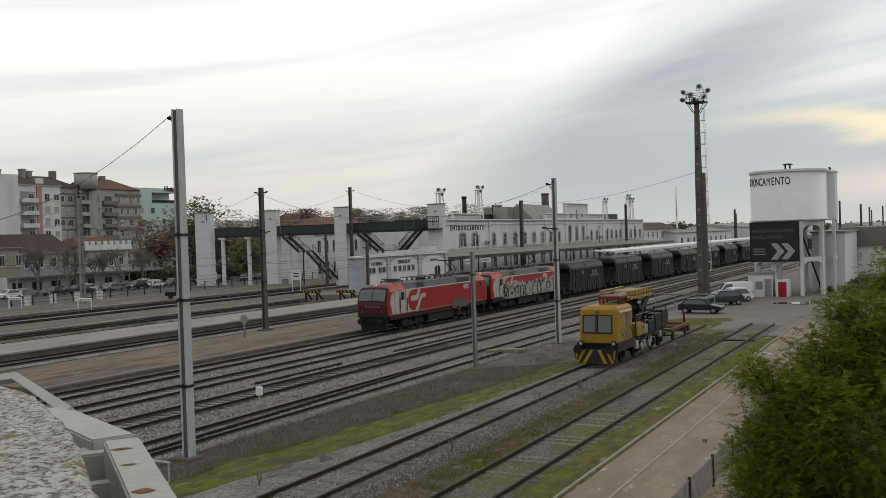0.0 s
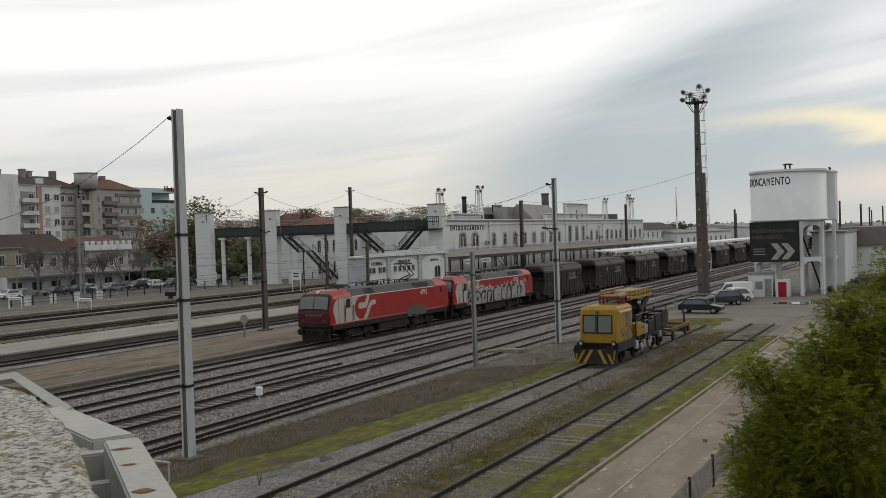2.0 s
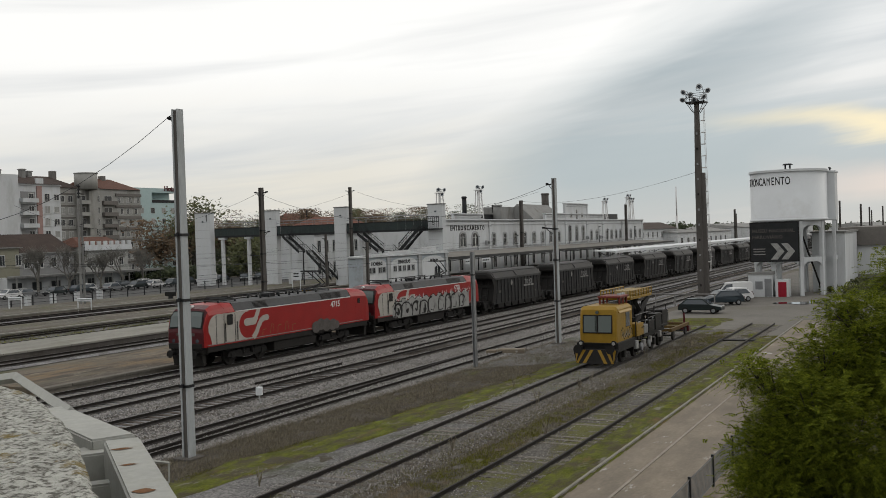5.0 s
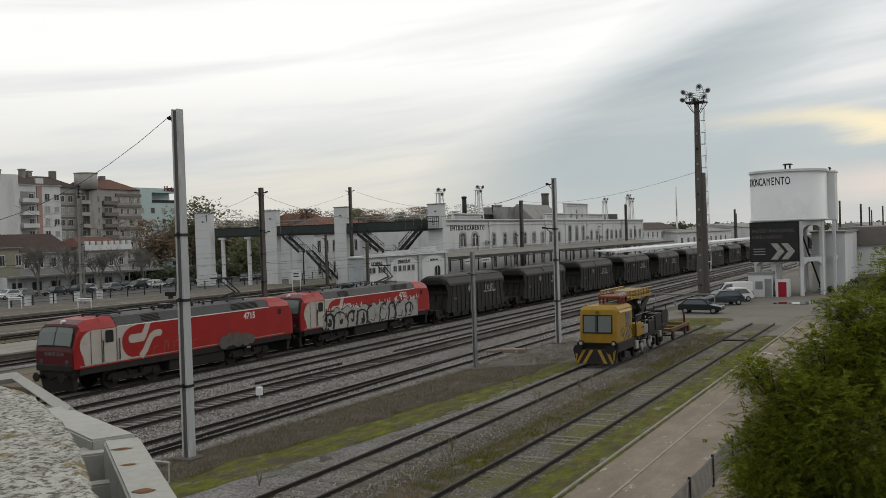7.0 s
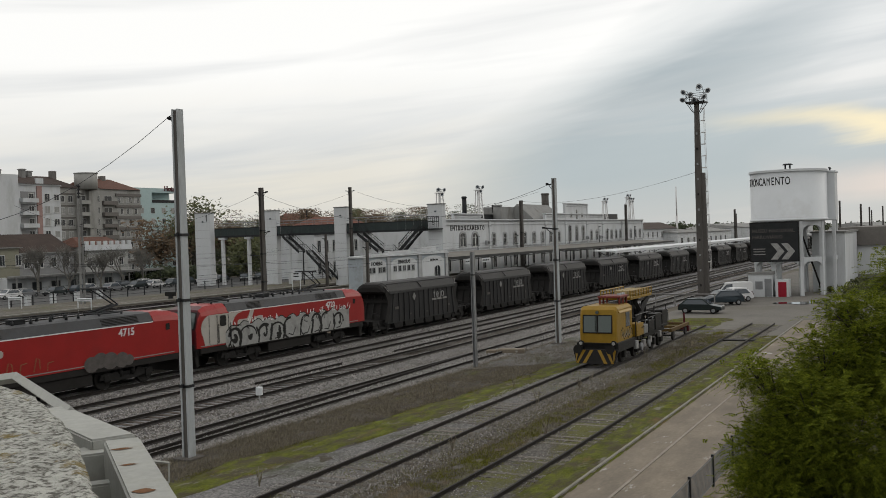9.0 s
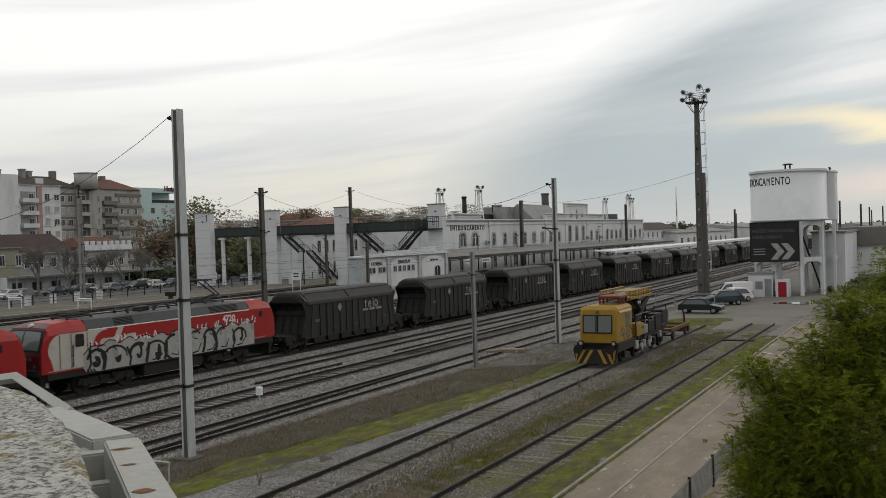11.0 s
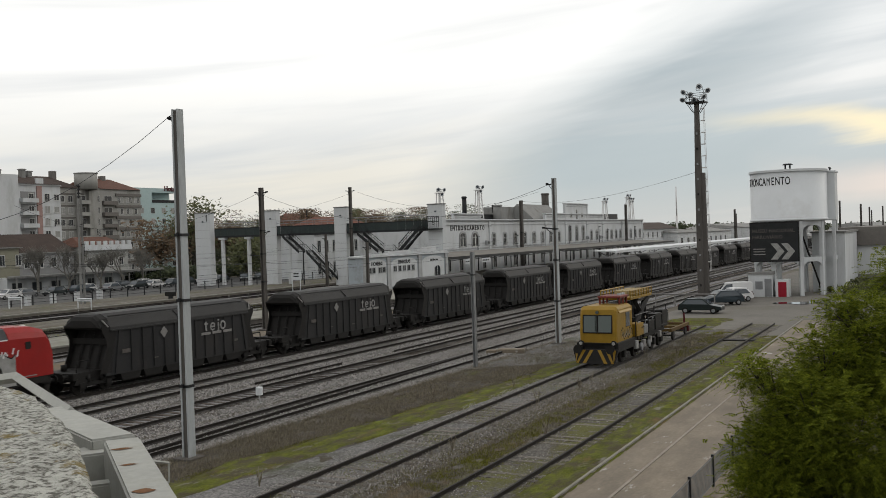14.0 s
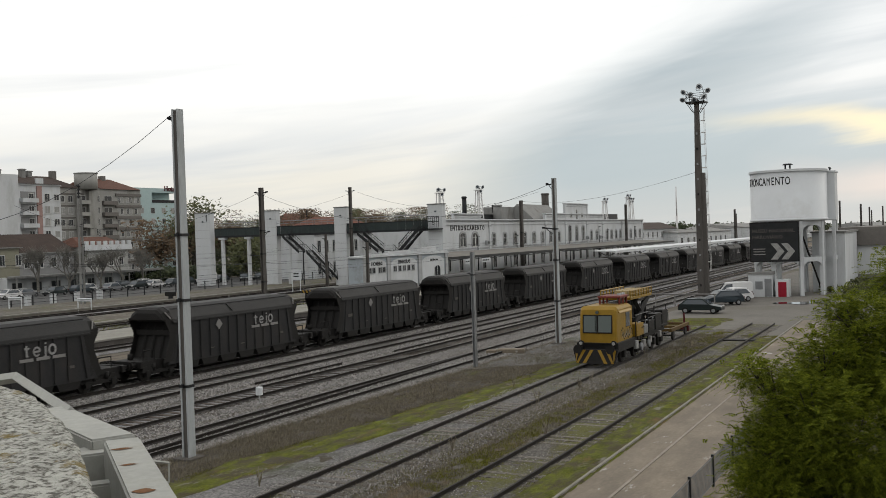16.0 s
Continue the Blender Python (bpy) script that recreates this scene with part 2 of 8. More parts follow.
# ---------------------------------------------------------------- mesh tools
def bx(bm, x0, x1, y0, y1, z0, z1, bev=0.0):
    vs = [bm.verts.new((x, y, z)) for z in (z0, z1) for y in (y0, y1) for x in (x0, x1)]
    fs = [bm.faces.new([vs[i] for i in q]) for q in ((0, 2, 3, 1), (4, 5, 7, 6), (0, 1, 5, 4), (2, 6, 7, 3), (0, 4, 6, 2), (1, 3, 7, 5))]
    if bev:
        es = list({e for f in fs for e in f.edges})
        bmesh.ops.bevel(bm, geom=es, offset=bev, segments=2, affect="EDGES", profile=0.5)
    return bm


def prism(bm, pts, axis, a, b):
    """Extrudes a closed outline along an axis: 0 (outline y, z), 1 (outline x, z), 2 (outline x, y)."""
    def co(p, v):
        return ((v, p[0], p[1]), (p[0], v, p[1]), (p[0], p[1], v))[axis]
    A = [bm.verts.new(co(p, a)) for p in pts]
    B = [bm.verts.new(co(p, b)) for p in pts]
    n = len(pts)
    fs = [bm.faces.new(A), bm.faces.new(B[::-1])]
    for i in range(n):
        fs.append(bm.faces.new((A[i], B[i], B[(i + 1) % n], A[(i + 1) % n])))
    bmesh.ops.recalc_face_normals(bm, faces=fs)
    return bm


def cyl(bm, p0, p1, r0, r1=None, n=10, caps=True):
    p0, p1 = Vector(p0), Vector(p1)
    r1 = r0 if r1 is None else r1
    q = (p1 - p0).to_track_quat("Z", "Y")
    A = [bm.verts.new(p0 + q @ Vector((r0 * math.cos(2 * math.pi * i / n), r0 * math.sin(2 * math.pi * i / n), 0))) for i in range(n)]
    B = [bm.verts.new(p1 + q @ Vector((r1 * math.cos(2 * math.pi * i / n), r1 * math.sin(2 * math.pi * i / n), 0))) for i in range(n)]
    for i in range(n):
        f = bm.faces.new((A[i], A[(i + 1) % n], B[(i + 1) % n], B[i]))
        f.smooth = n > 6
    if caps:
        bm.faces.new(A[::-1]), bm.faces.new(B)
    return bm


def bar(bm, p0, p1, w, h=None):
    """A square bar between two points."""
    return cyl(bm, p0, p1, w * 0.7071, None, 4)


def finish(name, bm, material):
    me = bpy.data.meshes.new(name)
    bm.to_mesh(me)
    bm.free()
    me.materials.append(material)
    return me


def part(name, bm, material, parent=None, label="", **tags):
    """Links a bmesh (or a mesh) as one object under a thing or a part."""
    me = finish(name, bm, material) if isinstance(bm, bmesh.types.BMesh) else bm
    ob = new(name, me)
    ob.parent = parent
    if label or tags:
        tagged(ob, label, **tags)
    return ob


def root(name, label, category, m=None, group="", kind=""):
    ob = new(name)
    ob.empty_display_size = 0.3
    if m is not None:
        ob.matrix_basis = m
    return tagged(ob, label, category, group, kind)


def B():
    return bmesh.new()


def words(name, text, size, material, parent, m, depth=0.01, align="CENTER", bold=0.0, label="", space=1.0, **tags):
    """Lettering in the built-in font, as a mesh: local x runs along the line, local y up, local z out of the wall."""
    cu = bpy.data.curves.new(name, "FONT")
    cu.body, cu.size, cu.align_x, cu.align_y, cu.extrude, cu.offset = text, size, align, "CENTER", depth, bold
    cu.resolution_u, cu.space_character = 2, space
    tmp = bpy.data.objects.new("tmp", cu)
    scene.collection.objects.link(tmp)
    dg = bpy.context.evaluated_depsgraph_get()
    me = bpy.data.meshes.new_from_object(tmp.evaluated_get(dg))
    bpy.data.objects.remove(tmp)
    bpy.data.curves.remove(cu)
    me.materials.clear()
    me.materials.append(material)
    ob = new(name, me)
    ob.parent = parent
    ob.matrix_basis = m
    if label or tags:
        tagged(ob, label, **tags)
    return ob


def facing(x, y, z, rz=0):
    """The pose of lettering on an upright wall that faces -y (turned by rz degrees)."""
    return pose(x, y, z, 90, 0, rz)


def patches(m, spots):
    """Adds irregular patches of other soil, moss, litter or painted wet shine to a ground material."""
    nt = m.node_tree
    b_ = nt.nodes["Principled BSDF"]
    for k, (col, scale, lo, hi, stretch) in enumerate(spots):
        src = b_.inputs["Base Color"].links[0].from_socket
        tc = nt.nodes.new("ShaderNodeTexCoord")
        mp = nt.nodes.new("ShaderNodeMapping")
        mp.inputs["Scale"].default_value = stretch
        mp.inputs["Location"].default_value = (k * 7.3, k * 3.1, 0)
        nt.links.new(tc.outputs["Object"], mp.inputs["Vector"])
        n = nd(nt, "ShaderNodeTexNoise", Scale=scale, Detail=7.0, Roughness=0.75)
        nt.links.new(mp.outputs["Vector"], n.inputs["Vector"])
        nt.links.new(mixc(nt, ramp(nt, n.outputs["Fac"], [(lo, (0, 0, 0)), (hi, (0.9, 0.9, 0.9))]), src, col), b_.inputs["Base Color"])


M["weedy"] = mat("weedy_gravel", (0.16, 0.15, 0.138), 0.97, var=0.4, scale=1.2, fine=14, bump=1.0, vor=0.4, vor_scale=13, dirt=(0.085, 0.075, 0.05), dirt_scale=0.9, stretch=(0.5, 1, 1), spec=0.1)
patches(M["weedy"], [((0.12, 0.085, 0.045), 0.45, 0.5, 0.62, (0.5, 1, 1)), ((0.08, 0.085, 0.02), 0.75, 0.5, 0.62, (0.4, 1, 1))])
patches(M["verge"], [((0.055, 0.048, 0.042), 1.6, 0.52, 0.6, (0.35, 1, 1)), ((0.10, 0.095, 0.09), 0.7, 0.55, 0.62, (0.4, 1, 1)), ((0.075, 0.08, 0.018), 0.5, 0.6, 0.68, (0.4, 1, 1))])
patches(M["weedy_platform"], [((0.075, 0.075, 0.028), 0.35, 0.52, 0.62, (0.25, 1, 1)), ((0.22, 0.21, 0.19), 0.5, 0.58, 0.64, (0.25, 1, 1))])
patches(M["island"], [((0.145, 0.1, 0.055), 0.3, 0.48, 0.6, (0.4, 1, 1)), ((0.048, 0.04, 0.032), 0.42, 0.5, 0.6, (0.25, 1, 1)), ((0.16, 0.135, 0.1), 0.9, 0.56, 0.62, (0.25, 1, 1))])
patches(M["moss"], [((0.12, 0.08, 0.035), 0.6, 0.57, 0.66, (0.5, 1, 1)), ((0.17, 0.16, 0.145), 0.9, 0.58, 0.66, (0.5, 1, 1))])
M["mossy_bed"] = mat("mossy_ballast", (0.15, 0.14, 0.125), 0.96, var=0.35, scale=0.6, fine=9, bump=1.0, vor=0.5, vor_scale=14, dirt=(0.09, 0.075, 0.045), dirt_scale=0.5)
patches(M["mossy_bed"], [((0.085, 0.085, 0.022), 0.5, 0.46, 0.58, (0.4, 1, 1))])
# the pale road spots put the shine of wet places into the colour
patches(M["road"], [((0.115, 0.095, 0.072), 0.35, 0.5, 0.66, (0.4, 1, 1)), ((0.36, 0.35, 0.33), 0.9, 0.60, 0.645, (0.4, 1, 1))])


# ---------------------------------------------------------------- ground
GZ = -0.2


def sheet(name, x0, x1, y0, y1, z, material, nx=1, ny=1, wob=0.0, wave=0.5, label="", kind="structure", y0f=None, y1f=None):
    """A ground strip, uneven where wob is given; its sides may wander."""
    bm = B()
    rows = []
    for i in range(nx + 1):
        x = x0 + (x1 - x0) * i / nx
        a = y0f(x) if y0f else y0
        b = y1f(x) if y1f else y1
        row = []
        for j in range(ny + 1):
            y = a + (b - a) * j / ny
            dz = wob * noise.noise((x * wave, y * wave, 3.3)) + wob * 0.5 * noise.noise((x * wave * 3.1, y * wave * 3.1, 1.3))
            edge = min(j, ny - j) == 0 and ny > 1
            row.append(bm.verts.new((x, y, z - 0.05 if edge and wob else z + dz)))
        rows.append(row)
    for i in range(nx):
        for j in range(ny):
            bm.faces.new((rows[i][j], rows[i + 1][j], rows[i + 1][j + 1], rows[i][j + 1])).smooth = True
    return part(name, bm, material, None, label, kind=kind)


sheet("ground", -4000, 4000, -4000, 4000, GZ - 0.06, M["earth"], label="bare earth of the railway yard")


def wander(y, amp, f, seed):
    return lambda x: y + amp * noise.noise((x * f, seed, 0.0)) + amp * 0.5 * noise.noise((x * f * 3, seed, 5.0))


# tracks: name, y at x = 20, slope, x range, sleeper kind, number of sleepers built singly
def rail_profile(bm, y, x0, x1, fy):
    n = max(1, int((x1 - x0) / 6))
    out = [(-0.065, -0.15), (-0.012, -0.13), (-0.012, -0.04), (-0.036, -0.03), (-0.036, 0.0), (0.036, 0.0), (0.036, -0.03), (0.012, -0.04), (0.012, -0.13), (0.065, -0.15)]
    prev = None
    for i in range(n + 1):
        x = x0 + (x1 - x0) * i / n
        ring = [bm.verts.new((x, y + fy(x) + a, b)) for a, b in out]
        if prev:
            for k in range(len(out) - 1):
                f = bm.faces.new((prev[k], prev[k + 1], ring[k + 1], ring[k]))
        prev = ring


def sleeper_mesh(name, material, length=2.6, w=0.24):
    bm = B()
    bx(bm, -w / 2, w / 2, -length / 2, length / 2, -0.32, -0.14, 0.012)
    return finish(name, bm, material)


TIMBER = sleeper_mesh("timber_sleeper", M["sleeper"])
OLD = sleeper_mesh("grey_timber_sleeper", M["old_sleeper"])
CONC = sleeper_mesh("concrete_sleeper", M["csleeper"], 2.6, 0.26)


def track(label, fy, x0, x1, sleeper=None, sx0=0, sx1=0, bed=M["ballast"], bedw=1.9, shine=True, top=-0.17, bed_on=True):
    t = root("track", label, "railway track", kind="structure")
    for s in (-0.87, 0.87):
        bm = B()
        rail_profile(bm, s, x0, x1, fy)
        r = part("rail", bm, M["rail"], t)
        if shine:
            bm = B()
            n = max(1, int((x1 - x0) / 6))
            for i in range(n):
                xa, xb = x0 + (x1 - x0) * i / n, x0 + (x1 - x0) * (i + 1) / n
                q = [bm.verts.new(v) for v in ((xa, s + fy(xa) - 0.022, 0.003), (xb, s + fy(xb) - 0.022, 0.003), (xb, s + fy(xb) + 0.022, 0.003), (xa, s + fy(xa) + 0.022, 0.003))]
                bm.faces.new(q)
            part("running_surface", bm, M["railtop"], r, "polished rail head")
        for w, m_ in (((0.26, M["oil"]),) if shine else ()):
            bm = B()
            n = max(1, int((x1 - x0) / 1.5))
            last = None
            for i in range(n + 1):
                x = x0 + (x1 - x0) * i / n
                ya = s + fy(x) - w - 0.05 * noise.noise((x * 0.8, s, fy(x)))
                yb = s + fy(x) + w + 0.05 * noise.noise((x * 0.8, s + 4, fy(x)))
                cur = (bm.verts.new((x, ya, top + 0.045)), bm.verts.new((x, yb, top + 0.045)))
                if last:
                    bm.faces.new((last[0], cur[0], cur[1], last[1]))
                last = cur
            part("oil_stain", bm, m_, t, "dark oily ballast along the rail")
    me = sleeper or TIMBER
    rest = B()
    x = x0 + 0.3
    while x < min(x1, 260):
        a = math.atan((fy(x + 1) - fy(x)))
        if sx0 <= x <= sx1:
            ob = part("sleeper", me, None, t)
            ob.matrix_basis = pose(x, fy(x), random.uniform(-0.012, 0.012), 0, 0, math.degrees(a) + random.uniform(-1.2, 1.2))
        elif x < 190:
            bx(rest, x - 0.12, x + 0.12, fy(x) - 1.3, fy(x) + 1.3, -0.3, -0.145)
        x += 0.6
    tagged(part("sleeper_row", rest, me.materials[0], t), kind="stuff")
    if bed_on:
        sheet("ballast_bed", x0, x1, 0, 0, top, bed, int((x1 - x0) / 0.9) if x1 < 140 else int((x1 - x0) / 2.5), 8, 0.035, 1.3, "crushed stone ballast under the rails",
              "structure", wander_f(fy, -bedw, 0.18, 0.4, y_seed(label)), wander_f(fy, bedw, 0.18, 0.4, y_seed(label) + 9))
    return t


def y_seed(s):
    return len(s) * 1.7


def wander_f(fy, off, amp, f, seed):
    return lambda x: fy(x) + off + amp * noise.noise((x * f, seed, 0.0))


FAR = 700
Y_T0 = 41.85
track("freight line with polished rails", lambda x: Y_T0, -60, FAR, CONC, bedw=2.2)
track("through line on grey ballast", lambda x: 37.25, -40, FAR, CONC, bedw=2.2)
track("running line on old timber sleepers", lambda x: 32.35, -30, FAR, TIMBER, 34, 62, bedw=2.3)
track("loop line beside the verge", lambda x: 27.55, -20, FAR, CONC, bedw=2.0)
track("rusty siding with grass between the sleepers", lambda x: 18.01 + 0.0107 * (x - 20), 4, 78, OLD, 17, 60, M["old_ballast"], 1.6, shine=False, top=-0.152)
track("overgrown siding ending in the yard", lambda x: 13.03 + 0.0107 * (x - 20), 4, 80, OLD, 17, 60, M["mossy_bed"], 1.5, shine=False, top=-0.146)
track("platform line below the paved platform", lambda x: 57.9, -40, FAR, CONC, bedw=2.2)
track("bay line overgrown with moss", lambda x: 69.2, -40, 102, CONC, bed=M["old_ballast"], bedw=2.4)
track("bay line overgrown with weeds", lambda x: 74.6, -40, 102, CONC, bed=M["old_ballast"], bedw=2.4)
track("outer line by the car park", lambda x: 88.2, -40, FAR, CONC, bedw=2.2)
track("outermost line by the car park", lambda x: 93.4, -40, FAR, CONC, bedw=2.2)

sheet("verge", 0, 66, 0, 0, GZ + 0.03, M["verge"], 120, 14, 0.07, 0.9, "grassy verge between loop line and siding", y0f=wander(19.6, 0.2, 0.3, 2), y1f=wander(25.5, 0.25, 0.3, 7))
sheet("moss_strip", 6, 70, 0, 0, GZ + 0.075, M["moss"], 160, 8, 0.05, 1.2, "yellow-green mossy strip beside the siding", y0f=lambda x: max(19.75, 21.3 - 0.12 * (x - 24.5)) + 0.3 * noise.noise((x * 0.4, 12, 0)), y1f=lambda x: max(21.3, 23.1 - 0.08 * (x - 27)) + 0.7 * noise.noise((x * 0.35, 17, 0)) + 0.3 * noise.noise((x * 1.3, 7, 0)))
sheet("verge_strip", 4, 76, 0, 0, GZ + 0.02, M["weedy"], 160, 12, 0.05, 0.9, "weedy strip between the sidings", y0f=lambda x: 14.2 + 0.0107 * (x - 20), y1f=lambda x: 16.7 + 0.0107 * (x - 20))
sheet("verge_edge", 4, 70, 0, 0, GZ + 0.09, M["moss"], 200, 10, 0.05, 1.6, "grass strip along the concrete road", y0f=lambda x: 10.37 + 0.0112 * (x - 20), y1f=lambda x: 11.85 + 0.0107 * (x - 20))
sheet("gravel_strip", 6, 60, 0, 0, GZ + 0.07, M["old_ballast"], 140, 6, 0.04, 1.1, "grey gravel beside the siding", y0f=lambda x: 19.3 + 0.0107 * (x - 20), y1f=lambda x: max(19.85, 21.4 - 0.12 * (x - 24.5)) + 0.35 * noise.noise((x * 0.5, 3.0, 0)))
sheet("gravel_apron", 50, 76, 0, 0, GZ + 0.07, M["old_ballast"], 60, 14, 0.03, 0.7, "bare gravel round the pole footing", y0f=lambda x: 20.2 + 1.1 * noise.noise((x * 0.3, 41.0, 0)) + max(0.0, 56 - x) * 0.95, y1f=lambda x: 25.75)
# road with a raised white edge and a centre joint
KERB = pose(0, 10.1, 0, 0, 0, 0.642)
sheet("road", -20, 84, -13.1, 0.17, GZ + 0.10, M["road"], 90, 10, 0.012, 0.4, "worn brown concrete service road").matrix_basis = KERB
bm = B()
for i in range(26):
    x = -20 + i * 4
    bx(bm, x + 0.01, x + 3.99, 0.17, 0.27, GZ - 0.1, GZ + 0.14, 0.015)
part("kerb", bm, mat("pale_kerb", (0.31, 0.295, 0.255), 0.9, var=0.25, scale=1.2, dirt=(0.24, 0.22, 0.18), dirt_scale=0.8), None, "pale concrete kerb along the road", kind="structure").matrix_basis = KERB
bm = B()
bx(bm, -20, 70, -1.32, -1.225, GZ + 0.09, GZ + 0.122)
part("road_joint", bm, mat("pale_mortar", (0.36, 0.32, 0.265), 0.9, var=0.25, scale=1.5), None, "pale joint strip set in the road", kind="structure").matrix_basis = KERB
sheet("yard", 70, 175, 0, 0, GZ + 0.015, M["yard"], 60, 20, 0.03, 0.3, "gravelled yard below the water tower", y0f=lambda x: 2.0, y1f=wander(24.3, 0.5, 0.2, 3))

sheet("grass_patch", 75, 85, 0, 0, GZ + 0.06, M["moss"], 30, 10, 0.06, 0.8, "green grass patch in front of the parked cars", y0f=wander(17.0, 0.8, 0.4, 5), y1f=wander(21.8, 0.6, 0.4, 8))
# platforms
def platform(label, x0, x1, y0, y1, z, top, slab=2.0, face=M["stone"]):
    p = root("platform", label, "platform", kind="structure")
    bm = B()
    bx(bm, x0, x1, y0 + 0.35, y1, GZ - 0.05, z - 0.006)
    part("surface", bm, top, p)
    bm = B()
    bx(bm, x0, x1, y0 + 0.1, y0 + 0.345, GZ - 0.05, z - 0.16)
    part("retaining_wall", bm, face, p)
    bm = B()
    x = x0
    while x < min(x1, 330):
        bx(bm, x + 0.012, x + slab - 0.012, y0, y0 + 0.5, z - 0.15, z + 0.004, 0.02)
        x += slab
    tagged(part("edge_stone", bm, M["pale_paving"] if top in (M["paving"], M["pale_paving"], M["weedy_platform"]) else M["stone"], p), kind="stuff")
    return p


platform("long paved platform with a dark wall", -40, 420, 60.3, 66.8, 0.32, M["pale_paving"], 2.0, M["dark_concrete"])
platform("earth-topped island platform with stone edging", 36, 420, 44.1, 52.2, 0.12, M["island"])
platform("pale gravel platform between the bay and outer lines", -40, 420, 77.4, 85.4, 0.05, M["weedy_platform"])
platform("paved platform in front of the station", 106, 420, 66.4, 77.3, 0.45, M["paving"])
platform("outer platform beside the fence", -40, 420, 96.2, 109.5, 0.2, M["weedy_platform"])
platform("footbridge landing platform", 118, 420, 85.5, 86.4, 0.45, M["paving"])


# ---------------------------------------------------------------- train
def wheelset(name, parent, x, r=0.6):
    bm = B()
    cyl(bm, (0, -0.8, 0), (0, 0.8, 0), 0.09, None, 8)
    for s in (-1, 1):
        cyl(bm, (0, s * 0.80, 0), (0, s * 0.94, 0), r, r * 0.98, 18)
        cyl(bm, (0, s * 0.76, 0), (0, s * 0.80, 0), r + 0.03, None, 18)
        cyl(bm, (0, s * 0.94, 0), (0, s * 1.02, 0), 0.16, 0.12, 10)
        for k in range(4):
            a = k * math.pi / 2
            bar(bm, (0.2 * math.cos(a), s * 0.945, 0.2 * math.sin(a)), (0.45 * math.cos(a), s * 0.945, 0.45 * math.sin(a)), 0.05)
    w = part(name, bm, M["skirt"], parent)
    w.location = (x, 0, r)
    w["radius"] = r
    return w


def bogie(parent, x, base=3.0, r=0.6):
    bm = B()
    for s in (-1, 1):
        y = s * 1.12
        prism(bm, [(x - base / 2 - 0.5, 0.55), (x - base / 2 - 0.35, 0.85), (x - 0.7, 0.9), (x - 0.5, 0.62), (x + 0.5, 0.62), (x + 0.7, 0.9), (x + base / 2 + 0.35, 0.85), (x + base / 2 + 0.5, 0.55), (x + base / 2 - 0.4, 0.5), (x + 0.8, 0.42), (x - 0.8, 0.42), (x - base / 2 + 0.4, 0.5)], 1, y - 0.07, y + 0.07)
        for k in (-0.45, 0.45):
            cyl(bm, (x + k, y, 0.6), (x + k, y, 1.0), 0.13, None, 8)
        for k in (-1, 1):
            bx(bm, x + k * base / 2 - 0.18, x + k * base / 2 + 0.18, y - 0.12, y + 0.12, r - 0.16, r + 0.18, 0.02)
    bx(bm, x - 0.3, x + 0.3, -1.1, 1.1, 0.5, 0.85)
    part("bogie_frame", bm, M["black"], parent)
    return [wheelset("wheelset", parent, x + k * base / 2, r) for k in (-1, 1)]


def buffers(parent, x, s, z=1.02):
    for y in (-0.95, 0.95):
        bm = B()
        cyl(bm, (x, y, z), (x + s * 0.45, y, z), 0.11, None, 10)
        cyl(bm, (x + s * 0.45, y, z), (x + s * 0.5, y, z), 0.25, 0.23, 14)
        part("buffer", bm, M["black"], parent)
    part("coupling", bar(B(), (x, 0, z - 0.02), (x + s * 0.42, 0, z - 0.1), 0.1), M["black"], parent)


def loft(bm, sections, close=True):
    """Skins a row of rings that have the same number of points."""
    rings = [[bm.verts.new(p) for p in ring] for ring in sections]
    n = len(rings[0])
    fs = []
    for a, b in zip(rings, rings[1:]):
        for i in range(n):
            fs.append(bm.faces.new((a[i], a[(i + 1) % n], b[(i + 1) % n], b[i])))
    if close:
        fs += [bm.faces.new(rings[0]), bm.faces.new(rings[-1][::-1])]
    bmesh.ops.recalc_face_normals(bm, faces=fs)


def cab_section(x, hw, zr, zs, zb=1.42, r=0.35):
    """A body section: foot, side, shoulder, roof."""
    return [(x, -hw, zb), (x, -hw, zs), (x, -hw + 0.14, zs + (zr - zs) * 0.5), (x, -hw + 0.42, zr - 0.03), (x, -0.6, zr), (x, 0.6, zr), (x, hw - 0.42, zr - 0.03), (x, hw - 0.14, zs + (zr - zs) * 0.5), (x, hw, zs), (x, hw, zb)]


def flat_shape(bm, pts, y, thick=0.006):
    """A thin painted or stuck-on outline on the side that faces -y."""
    prism(bm, pts, 1, y - thick, y)


def arc(cx, cz, rx, rz, a0, a1, n=10):
    return [(cx + rx * math.cos(radians(a0 + (a1 - a0) * i / n)), cz + rz * math.sin(radians(a0 + (a1 - a0) * i / n))) for i in range(n + 1)]


def stroke(bm, pts, w, y, thick=0.006):
    """A painted band of even width along a line in the x-z plane."""
    P = [Vector((a, b)) for a, b in pts]
    L_, R_ = [], []
    for i, q in enumerate(P):
        d = (P[min(i + 1, len(P) - 1)] - P[max(i - 1, 0)]).normalized()
        nrm = Vector((-d.y, d.x)) * w / 2
        L_.append(bm.verts.new((q.x + nrm.x, y, q.y + nrm.y)))
        R_.append(bm.verts.new((q.x - nrm.x, y, q.y - nrm.y)))
    for i in range(len(P) - 1):
        bm.faces.new((L_[i], L_[i + 1], R_[i + 1], R_[i]))


M["faded"] = mat("faded_grey_paint", (0.12, 0.108, 0.1), 0.8, var=0.3, scale=3)


